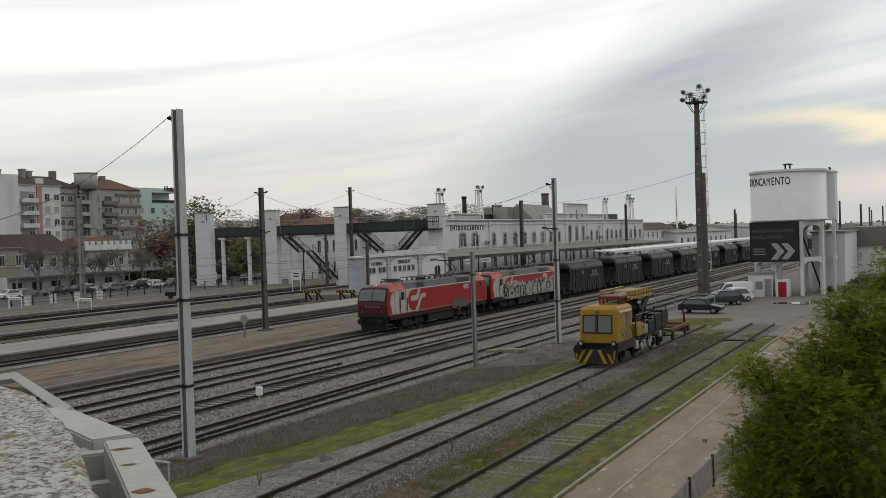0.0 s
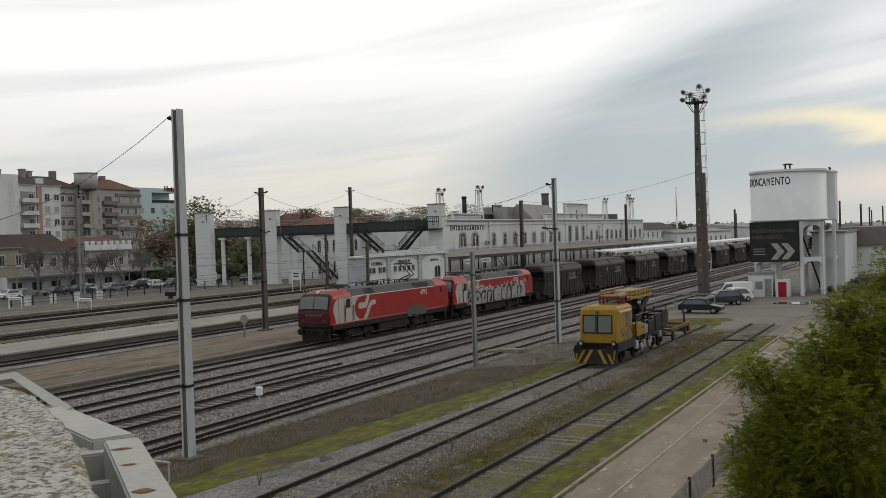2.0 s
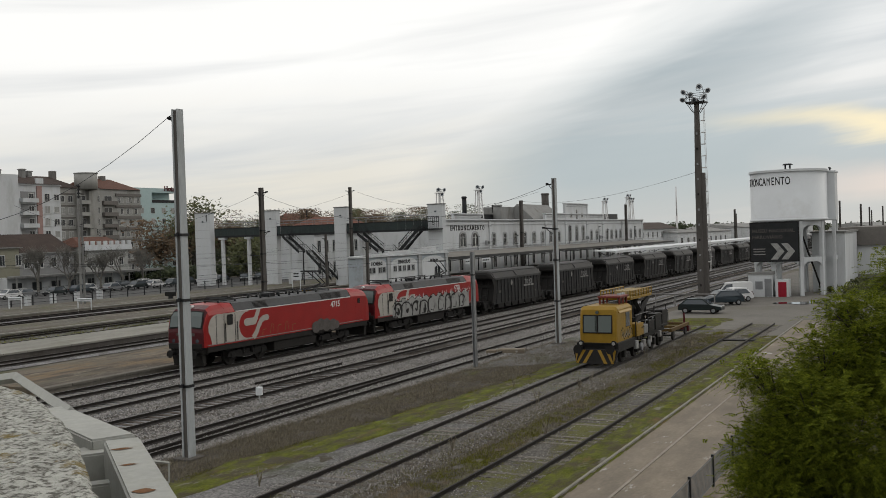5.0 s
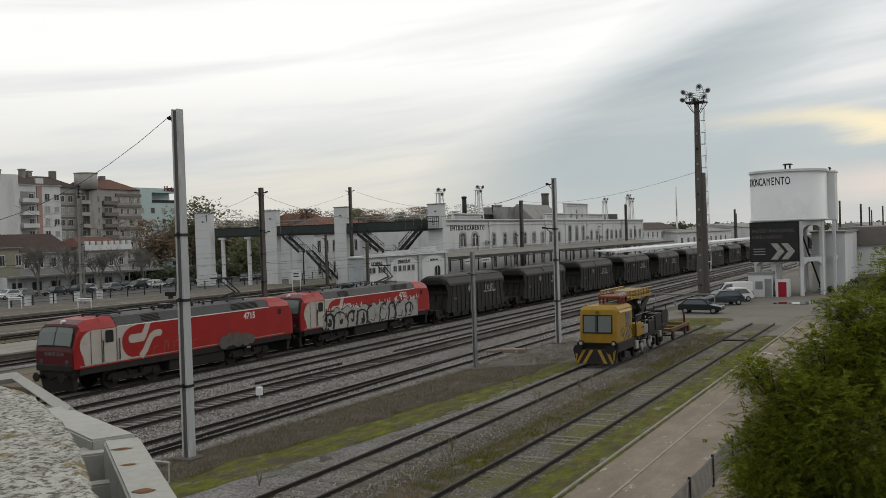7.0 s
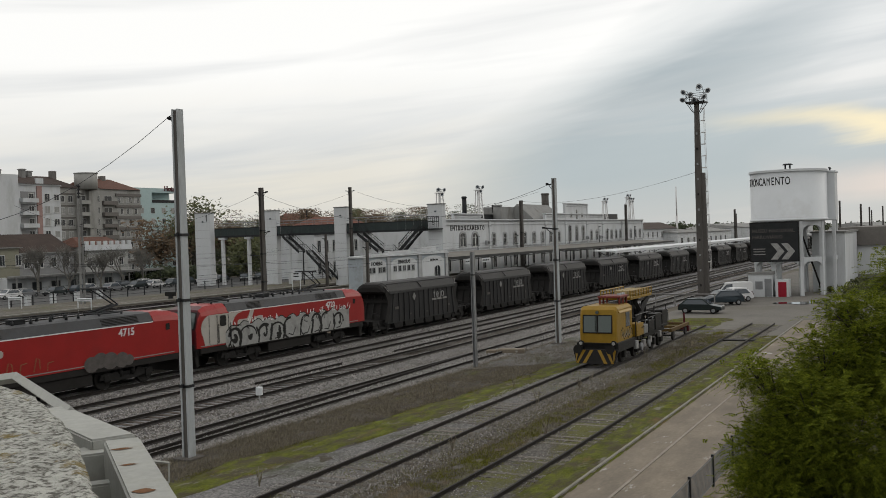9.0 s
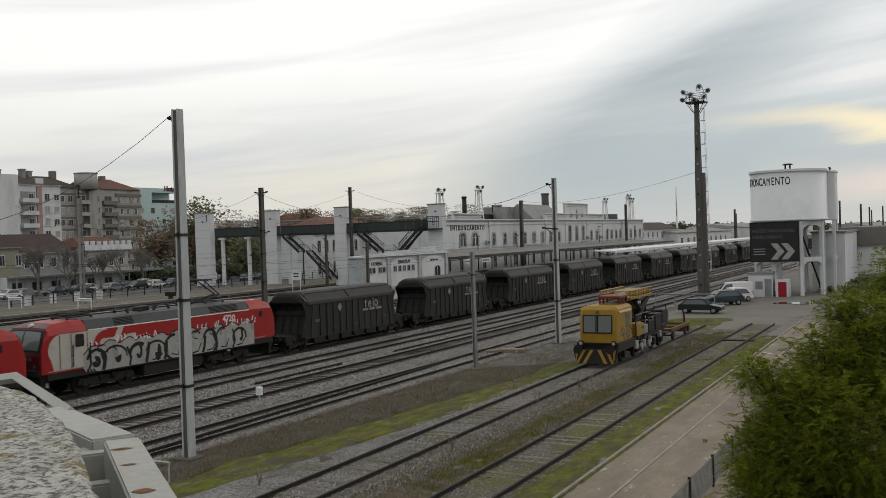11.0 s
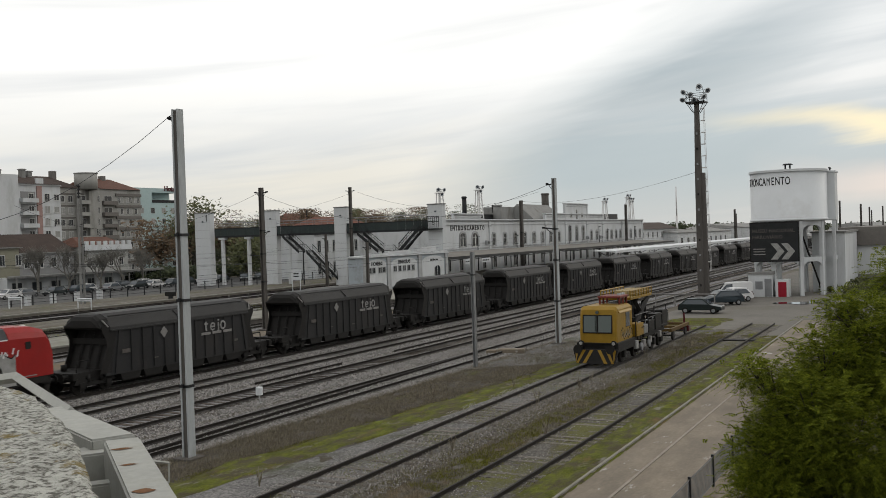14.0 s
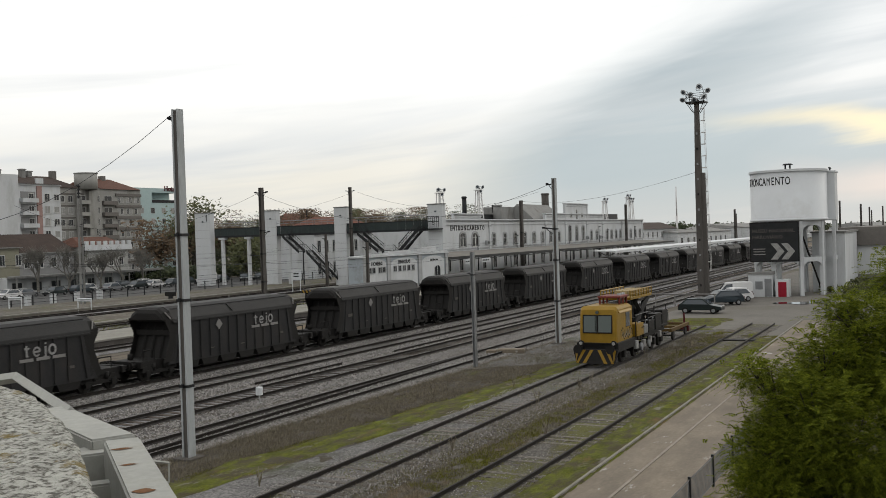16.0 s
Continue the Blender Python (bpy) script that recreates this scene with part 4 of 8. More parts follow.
# ---------------------------------------------------------------- catenary poles, masts and wires
def wire(label, pts, r=0.014, name="overhead_wire"):
    bm = B()
    P = [Vector(p) for p in pts]
    rings = []
    for i, p in enumerate(P):
        q = (P[min(i + 1, len(P) - 1)] - P[max(i - 1, 0)]).to_track_quat("Z", "Y")
        rings.append([tuple(p + q @ Vector((r * math.cos(k * 1.5708), r * math.sin(k * 1.5708), 0))) for k in range(4)])
    loft(bm, rings)
    return part(name, bm, M["steel_dark"], None, label, category="wire")


def sag(a, b, drop, n=10):
    a, b = Vector(a), Vector(b)
    return [a.lerp(b, i / n) - Vector((0, 0, drop * 4 * (i / n) * (1 - i / n))) for i in range(n + 1)]


def insulator(bm, p, q, n=5):
    p, q = Vector(p), Vector(q)
    for i in range(n):
        c = p.lerp(q, (i + 0.5) / n)
        d = (q - p).normalized() * 0.03
        cyl(bm, c - d, c + d, 0.075, 0.05, 8)
    cyl(bm, p, q, 0.025, None, 6)


def i_pole(x, y, h, w, label, material, bands=(), arms=(), base=0.0, rake=0.0):
    """An upright pole of I section with clamp bands; its flat flanges face across the tracks."""
    t = root("catenary_pole", label, "catenary pole", pose(x, y, base), group="catenary poles")
    f, v = w * 0.22, w / 2
    bm = B()
    def ring(k, z):
        return [(a * k, b * k, z) for a, b in ((-v, -v), (v, -v), (v, -v + f), (f / 2, -v + f), (f / 2, v - f), (v, v - f), (v, v), (-v, v), (-v, v - f), (-f / 2, v - f), (-f / 2, -v + f), (-v, -v + f))]
    loft(bm, [ring(1.0, 0), ring(0.86, h)])
    part("shaft", bm, material, t)
    # added dark plate fills the web: rust, with the hollow's shade put into the colour
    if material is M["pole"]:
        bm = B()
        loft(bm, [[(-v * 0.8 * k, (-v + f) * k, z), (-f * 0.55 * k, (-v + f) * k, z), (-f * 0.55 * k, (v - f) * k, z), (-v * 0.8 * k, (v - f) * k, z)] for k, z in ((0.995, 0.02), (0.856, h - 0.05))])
        part("web_shade_plate", bm, M["dark_concrete"], t, "dark plate for the rust and shade of the web")
    for z in bands:
        bm = B()
        k = (1 - 0.14 * z / h) * v + 0.03
        bx(bm, -k, k, -k, k, z - 0.05, z + 0.05)
        bx(bm, -k - 0.06, -k, -0.05, 0.05, z - 0.03, z + 0.09)
        part("clamp_band", bm, M["steel_dark"], t)
    bm = B()
    bx(bm, -v - 0.25, v + 0.25, -v - 0.25, v + 0.25, -0.02, 0.14, 0.03)
    part("footing", bm, M["dark_concrete"], t)
    for s, z, ln in arms:
        bm = B()
        bar(bm, (0, 0, z), (0, s * ln, z + 0.12), 0.06)
        bar(bm, (0, 0, z - 0.5), (0, s * ln * 0.7, z + 0.06), 0.04)
        insulator(bm, (0, s * ln * 0.75, z + 0.1), (0, s * ln, z + 0.12))
        part("bracket_arm", bm, M["steel_dark"], t)
    return t


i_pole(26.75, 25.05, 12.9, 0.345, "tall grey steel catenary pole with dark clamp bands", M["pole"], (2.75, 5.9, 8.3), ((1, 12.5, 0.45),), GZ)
i_pole(66.0, 52.6, 12.3, 0.38, "brown weathered catenary pole on the island platform", M["dark_concrete"], (4.2, 6.6, 8.6), ((1, 11.8, 0.7), (-1, 11.8, 0.7), (1, 6.4, 1.4), (-1, 8.4, 0.8)), 0.1)
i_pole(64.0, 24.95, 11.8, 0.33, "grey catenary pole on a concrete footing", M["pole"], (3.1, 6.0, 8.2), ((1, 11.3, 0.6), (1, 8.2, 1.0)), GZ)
i_pole(135.4, 89.2, 16.4, 0.48, "dark catenary pole between the white lift towers", M["dark_concrete"], (5.0, 9.5, 12.0), ((1, 15.7, 0.9), (-1, 15.7, 0.9)), 0)
for x, y, h in ((126.5, 88.2, 8.6), (110.3, 70.2, 7.2)):
    i_pole(x, y, h, 0.36, "short dark pole below the footbridge", M["dark_concrete"], (h * 0.6,), ((1, h - 0.8, 0.7),), 0.05)
for x, y, h in ((200.4, 86.2, 15.2), (279.5, 86.4, 15.4)):
    i_pole(x, y, h, 0.75, "dark pole in front of the white station", M["dark_concrete"], (8.0,), (), 0)
for x, y, h in ((323, 31.4, 15.0), (326, 25.6, 13.8), (408, 29, 14.0), (437, 26, 14.6), (307.8, 60.3, 13.4), (520, 36, 14.0), (560, 30, 14.5), (455, 70, 14.0), (500, 82, 14), (380, 74, 13.0), (640, 24, 14)):
    i_pole(x, y, h, 0.62, "distant dark catenary pole along the lines", M["dark_concrete"], (8.0,), (), GZ)

# slim post by the verge
sp = root("signal_post", "slim grey steel post beside the loop line", "post", pose(51.5, 25.4, GZ))
bm = B()
prism(bm, [(-0.12, -0.1), (0.12, -0.1), (0.12, -0.06), (0.03, -0.06), (0.03, 0.06), (0.12, 0.06), (0.12, 0.1), (-0.12, 0.1), (-0.12, 0.06), (-0.03, 0.06), (-0.03, -0.06), (-0.12, -0.06)], 2, 0, 6.95)
part("shaft", bm, M["steel_grey"], sp)
bm = B()
bx(bm, -0.16, 0.16, -0.14, 0.14, 5.55, 5.62)
bar(bm, (0, -0.1, 5.6), (0, 0.35, 5.7), 0.05)
part("clamp_band", bm, M["steel_dark"], sp)

# headspans: from the verge poles up and over the running lines
def headspan(x, ya, za, yb, zb, drop, label):
    wire(label, sag((x, ya, za), (x, yb, zb), drop, 16), 0.012)
    bm = B()
    P = sag((x, ya, za), (x, yb, zb), drop, 16)
    for k in (3, 6, 10, 13):
        insulator(bm, P[k] - Vector((0, 0, 0.55)), P[k], 4)
    part("insulator", bm, M["steel_dark"], None, "dark string insulators hung from the span wire", category="insulator", kind="stuff")


headspan(26.75, 25.3, 12.55, 52.0, 12.2, 3.7, "thin sagging span wire across the lines")
headspan(65.0, 25.2, 11.4, 52.2, 11.9, 2.6, "span wire between two catenary poles")
headspan(66.0, 53.0, 11.9, 84.0, 12.2, 2.8, "span wire over the bay lines")
wire("span wire towards the station", sag((137, 89.6, 15.6), (137, 130, 14), 2.5), 0.016)
wire("span wire towards the light mast", sag((137, 88.8, 15.6), (137, 56, 14), 2.6), 0.016)
wire("span wire across the far lines", sag((200.4, 86, 15.0), (112.5, 26.3, 14.2), 1.5), 0.018)
for y in (37.25, 41.85, 57.9, 88.2, 93.4):
    wire("contact wire above a running line", [(-60, y, 5.75), (400, y, 5.75)], 0.007, "contact_wire")
    pts = []
    for k in range(9):
        x0, x1 = -20 + k * 50, 30 + k * 50
        pts += sag((x0, y, 7.1), (x1, y, 7.1), 0.8, 8)[:-1]
    wire("messenger wire above a running line", pts, 0.007, "messenger_wire")

# lattice mast by the car park
lm = root("lattice_mast", "grey lattice catenary mast beside the fence", "mast", pose(91.0, 103.0, 0.1))
bm = B()
for sx in (-0.3, 0.3):
    bar(bm, (sx, 0, 0), (sx * 0.8, 0, 14.2), 0.26)
part("leg", bm, M["concrete"], lm)
bm = B()
for k in range(20):
    z = 0.4 + k * 0.7
    bar(bm, (-0.3 if k % 2 else 0.3, 0, z), (0.3 if k % 2 else -0.3, 0, z + 0.7), 0.06)
tagged(part("lattice_brace", bm, M["concrete"], lm), kind="stuff")
for z0 in (6.5, 9.2, 3.6):
    bm = B()
    insulator(bm, (0, -0.6, z0), (0, -0.6, z0 + 1.6), 9)
    bar(bm, (0, 0, z0 + 1.5), (0, -0.6, z0 + 1.6), 0.06)
    part("insulator", bm, M["black"], lm)


def floodlight(parent, m):
    bm = B()
    cyl(bm, (0, 0, 0), (0.38, 0, 0), 0.16, 0.36, 14)
    cyl(bm, (0.38, 0, 0), (0.43, 0, 0), 0.39, 0.39, 14)
    f = part("floodlight", bm, M["white_panel"], parent)
    f.matrix_basis = m @ Matrix.Scale(0.85, 4)
    bm = B()
    cyl(bm, (0.425, 0, 0), (0.44, 0, 0), 0.25, 0.25, 14)
    part("lens", bm, M["glass"], f)
    bm = B()
    bar(bm, (0.1, -0.4, 0), (0.1, 0.4, 0), 0.05)
    bar(bm, (0.1, 0.4, 0), (0.0, 0.4, -0.5), 0.05)
    bar(bm, (0.1, -0.4, 0), (0.0, -0.4, -0.5), 0.05)
    bar(bm, (0.0, -0.4, -0.5), (0.0, 0.4, -0.5), 0.05)
    part("bracket", bm, M["steel_dark"], f)
    return f


ma = root("light_mast", "tall dark concrete light mast with floodlights and a ladder", "light mast", pose(112.5, 26.0, GZ))
bm = B()
loft(bm, [[(a * s, b * s, z) for a, b in ((-0.37, -0.37), (0.37, -0.37), (0.37, 0.37), (-0.37, 0.37))] for s, z in ((1.0, 0), (0.92, 14.2), (0.62, 22.75))])
part("shaft", bm, M["dark_concrete"], ma)
bm = B()
loft(bm, [[(a, b, z) for a, b in ((-0.25, -0.85 * s), (0.35, -0.85 * s), (0.35, -0.3), (-0.25, -0.3))] for s, z in ((1.0, 0), (0.85, 14.3))])
part("cable_duct", bm, M["dark_concrete"], ma, "dark duct against the shaft")
for k in range(11):
    bm = B()
    z = 1.2 + k * 1.75
    bx(bm, -0.395, -0.3, -0.09, 0.09, z, z + 0.24)
    part("step_hole", bm, M["steel_grey"] if k % 3 else M["black"], ma)
bm = B()
for s in (-1.05, -1.18):
    bar(bm, (0.1, s, 3), (0.1, s + 0.35, 22.3), 0.035)
for k in range(14):
    z = 4 + k * 1.36
    bar(bm, (0.1, -0.4, z), (0.1, -1.16 + 0.33 * ((z - 3) / 19), z), 0.09)
part("ladder", bm, M["letter_white"], ma, "pale ladder hoops")
bm = B()
bx(bm, -1.0, 1.0, -1.1, 1.1, 22.37, 22.49)
for a in (-0.9, 0.9):
    for b in (-1.0, 1.0):
        bar(bm, (a * 0.3, b * 0.3, 21.2), (a, b, 22.37), 0.06)
        bar(bm, (a, b, 22.47), (a, b, 23.4), 0.045)
for z in (22.95, 23.4):
    for a in (-0.9, 0.9):
        bar(bm, (a, -1.0, z), (a, 1.0, z), 0.04)
        bar(bm, (-0.9, a * 1.1, z), (0.9, a * 1.1, z), 0.04)
part("head_platform", bm, M["steel_dark"], ma)
for dy, z, rz, ry in ((1.35, 23.0, 160, 25), (1.55, 22.2, 170, 40), (0.7, 22.6, 200, 20), (-0.55, 23.4, 190, 10), (-1.5, 23.0, 215, 30), (0.1, 22.1, 185, 35), (-0.9, 22.3, 230, 30)):
    floodlight(ma, pose(-0.6, dy * 0.88, z + 0.77, 0, ry, rz))

# ---------------------------------------------------------------- water tower
TX, TY, TR = 116.9, 16.83, 4.17
wt = root("water_tower", "white concrete water tower on a pillar frame with a billboard", "water tower", pose(TX, TY, GZ))
N = 48
def ringz(r, z):
    return [(r * math.cos(2 * math.pi * i / N), r * math.sin(2 * math.pi * i / N), z) for i in range(N)]
bm = B()
loft(bm, [ringz(TR - 0.3, 8.35), ringz(TR + 0.12, 8.42), ringz(TR + 0.12, 8.62), ringz(TR, 8.68), ringz(TR, 13.9)], True)
for f in bm.faces:
    f.smooth = len(f.verts) == 4 and abs(f.normal.z) < 0.2
tank = part("tank", bm, M["white_panel"], wt, "smooth white round tank")
bm = B()
loft(bm, [ringz(TR + 0.02, 13.87), ringz(TR + 0.14, 13.92), ringz(TR + 0.14, 14.17), ringz(TR - 0.1, 14.21), ringz(0.4, 14.32)], True)
part("tank_rim", bm, M["white_panel"], wt, "rounded rim and flat roof")
bm = B()
for k in (-0.25, 0.25):
    cyl(bm, (0, k, 14.25), (0, k, 14.9), 0.1, None, 8)
cyl(bm, (0, 0, 14.87), (0, 0, 15.01), 0.62, 0.45, 14)
part("roof_vent", bm, M["steel_dark"], wt)
bm = B()
bx(bm, 1.0, 3.6, -TR - 0.75, -TR + 1.4, 8.36, 13.85, 0.08)
bx(bm, 0.9, 3.7, -TR - 0.85, -TR + 1.5, 13.8, 14.02, 0.04)
part("valve_shaft", bm, M["white_panel"], wt, "narrow white shaft against the tank")
bm = B()
for k in (1.9, 2.9):
    cyl(bm, (k, -TR - 0.1, 14.0), (k, -TR - 0.1, 14.3), 0.05, None, 6)
    cyl(bm, (k, -TR - 0.1, 14.3), (k, -TR - 0.1, 14.45), 0.14, 0.1, 8)
part("lamp_bracket", bm, M["steel_dark"], wt)
to_cam = math.degrees(math.atan2(-TY, -TX))
for i, ch in enumerate("ENTRONCAMENTO"):
    a = to_cam - 0.5 - 7.4 * (12 - i)
    # text runs clockwise seen from above, so that it reads from left to right outside
    ar = radians(a)
    m = pose((TR + 0.006) * math.cos(ar), (TR + 0.006) * math.sin(ar), 12.85, 0, 0, a + 90) @ pose(0, 0, 0, 90, 0, 0) @ Matrix.Diagonal((0.46 if ch == "M" else 0.58, 1, 1, 1))
    words("letter", ch, 1.25, M["black"], tank, m, 0.012, bold=0.0 if ch == "M" else 0.01)
for x_, y_ in ((1.25, -TR - 0.5), (3.35, -TR - 0.5), (3.35, -TR + 1.15)):
    part("shaft_pillar", bx(B(), x_ - 0.18, x_ + 0.18, y_ - 0.18, y_ + 0.18, 0, 8.37, 0.04), M["white"], wt)
part("shaft_beam", bx(B(), 1.43, 3.17, -TR - 0.66, -TR - 0.34, 3.85, 4.3, 0.03), M["white"], wt)
LEGS = [(TR - 0.35, a) for a in (to_cam - 27, to_cam + 18, to_cam + 63, to_cam + 108, to_cam + 153, to_cam + 198, to_cam + 243, to_cam + 288)]
LP = [(r * math.cos(radians(a)), r * math.sin(radians(a)), a) for r, a in LEGS]
for x, y, a in LP:
    bm = B()
    bx(bm, -0.21, 0.21, -0.21, 0.21, 0, 8.36, 0.05)
    c = part("pillar", bm, M["white"], wt)
    c.matrix_basis = pose(x, y, 0, 0, 0, a)
for (xa, ya, _), (xb, yb, _) in zip(LP, LP[1:] + LP[:1]):
    for z in (4.05, 8.1):
        bm = B()
        d = math.hypot(xb - xa, yb - ya)
        prism(bm, [(-d / 2 + 0.2, 0.26), (d / 2 - 0.2, 0.26), (d / 2 - 0.2, -0.75), (d / 2 - 0.32, -0.5), (d / 2 - 0.75, -0.24), (-d / 2 + 0.75, -0.24), (-d / 2 + 0.32, -0.5), (-d / 2 + 0.2, -0.75)], 1, -0.2, 0.2)
        b_ = part("ring_beam", bm, M["white"], wt)
        b_.matrix_basis = pose((xa + xb) / 2, (ya + yb) / 2, z, 0, 0, math.degrees(math.atan2(yb - ya, xb - xa)))
for k in range(4):
    a = radians(to_cam + 45 + 90 * k)
    bm = B()
    bx(bm, -0.2, 0.2, -0.2, 0.2, 0, 8.36, 0.04)
    c = part("inner_pillar", bm, M["white"], wt)
    c.location = (1.7 * math.cos(a), 1.7 * math.sin(a), 0)
bm = B()
cyl(bm, (-2.2, -1.2, 8.3), (-0.9, -3.5, 0.4), 0.11, None, 8)
part("drain_pipe", bm, M["black"], wt, "slanting black pipe")
# billboard
bb = root("billboard", "dark museum billboard with pale chevrons on the tower pillars", "billboard", pose(112.2, 17.75, GZ))
bm = B()
bx(bm, 0, 0.12, -2.55, 2.6, 3.95, 8.3, 0.02)
part("panel", bm, M["steel_dark"], bb)
for y0, y1, z0, z1 in ((-2.6, -2.5, 3.9, 8.35), (2.55, 2.65, 3.9, 8.35), (-2.5, 2.55, 3.9, 4.0), (-2.5, 2.55, 8.25, 8.35)):
    bm = B()
    bx(bm, -0.05, 0.14, y0, y1, z0, z1)
    part("frame_bar", bm, M["black"], bb)
bm = B()
for y in (-2.3, 0.0, 2.3):
    bar(bm, (0.12, y, 4.3), (1.1, y, 4.3), 0.12)
    bar(bm, (0.12, y, 7.9), (1.3, y, 7.9), 0.12)
part("strut", bm, M["steel_dark"], bb)
# the board faces -x: local x of the words runs to -y
FX = lambda y, z: pose(-0.008, y, z, 90, 0, -90)
words("line_of_text", "MUSEU NACIONAL", 0.53, M["faded"], bb, FX(2.4, 7.35), 0.006, "LEFT", 0.008, "faded grey lettering")
words("line_of_text", "FERROVI\u00c1RIO", 0.53, M["faded"], bb, FX(2.4, 6.65), 0.006, "LEFT", 0.008, "faded grey lettering")
for k in range(2):
    bm = B()
    y = 0.42 - k * 1.12
    prism(bm, [(y, 5.95), (y - 0.72, 5.95), (y - 1.45, 5.05), (y - 0.72, 4.15), (y, 4.15), (y - 0.7, 5.05)], 0, -0.012, 0.0)
    part("chevron", bm, M["graffiti"], bb, "pale grey chevron")
for k in range(3):
    bm = B()
    bx(bm, -0.008, 0.0, 1.0, 2.3, 4.7 + 0.3 * k, 4.8 + 0.3 * k)
    part("small_print", bm, M["letter_dull"], bb)
# hut and red door
hu = root("hut", "small white hut with a grey door below the water tower", "hut", pose(111.7, 19.1, GZ))
bm = B()
bx(bm, 0, 1.8, -1.1, 1.5, 0, 2.55, 0.02)
part("wall", bm, M["white"], hu)
bm = B()
prism(bm, [(-1.2, 2.5), (1.65, 2.56), (1.65, 2.72), (-1.2, 2.85)], 0, -0.12, 1.95)
part("roof", bm, M["concrete"], hu)
bm = B()
bx(bm, -0.03, 0.02, -1.0, -0.25, 0.05, 2.05)
part("door", bm, M["steel_grey"], hu, "grey metal door")
bm = B()
bx(bm, -0.02, 0.02, -0.05, 0.75, 0.85, 1.75)
part("window", bm, M["steel_grey"], hu, "grey shuttered window")
kd = root("kiosk", "low white enclosure with a bright red door", "shed", pose(111.7, 17.0, GZ))
bm = B()
bx(bm, 0, 0.2, -0.75, -0.47, 0, 1.95), bx(bm, 0, 0.2, 0.42, 0.7, 0, 1.95), bx(bm, 0, 0.2, -0.47, 0.42, 1.66, 1.95), bx(bm, 0.2, 1.4, -0.75, 0.7, 0, 1.95)
part("wall", bm, M["white"], kd)
bm = B()
bx(bm, -0.02, 0.1, -0.47, 0.42, 0.02, 1.66, 0.01)
part("door", bm, mat("bright_red_door", (0.36, 0.01, 0.03), 0.4, var=0.06), kd, "bright red door")
# puddles
M["water"] = glassmat("puddle_water", (0.035, 0.035, 0.035), 0.02)
rp = random.Random(11)
def puddle(cx, cy, rx, ry, z):
    bm = B()
    vs = [bm.verts.new((cx + rx * math.cos(a) * (1 + 0.85 * noise.noise((math.cos(a) * 1.7, math.sin(a) * 1.7, cx * 3.1))), cy + ry * math.sin(a) * (1 + 0.85 * noise.noise((math.cos(a) * 1.7, math.sin(a) * 1.7, cx * 3.1))), z)) for a in [2 * math.pi * i / 28 for i in range(28)]]
    bm.faces.new(vs)
    part("puddle", bm, M["water"], None, "shallow rain puddle on the ground", category="puddle", group="rain puddles", kind="")
puddle(102.5, 14.6, 1.3, 1.9, GZ + 0.055)
puddle(104.2, 12.4, 0.9, 1.5, GZ + 0.055)


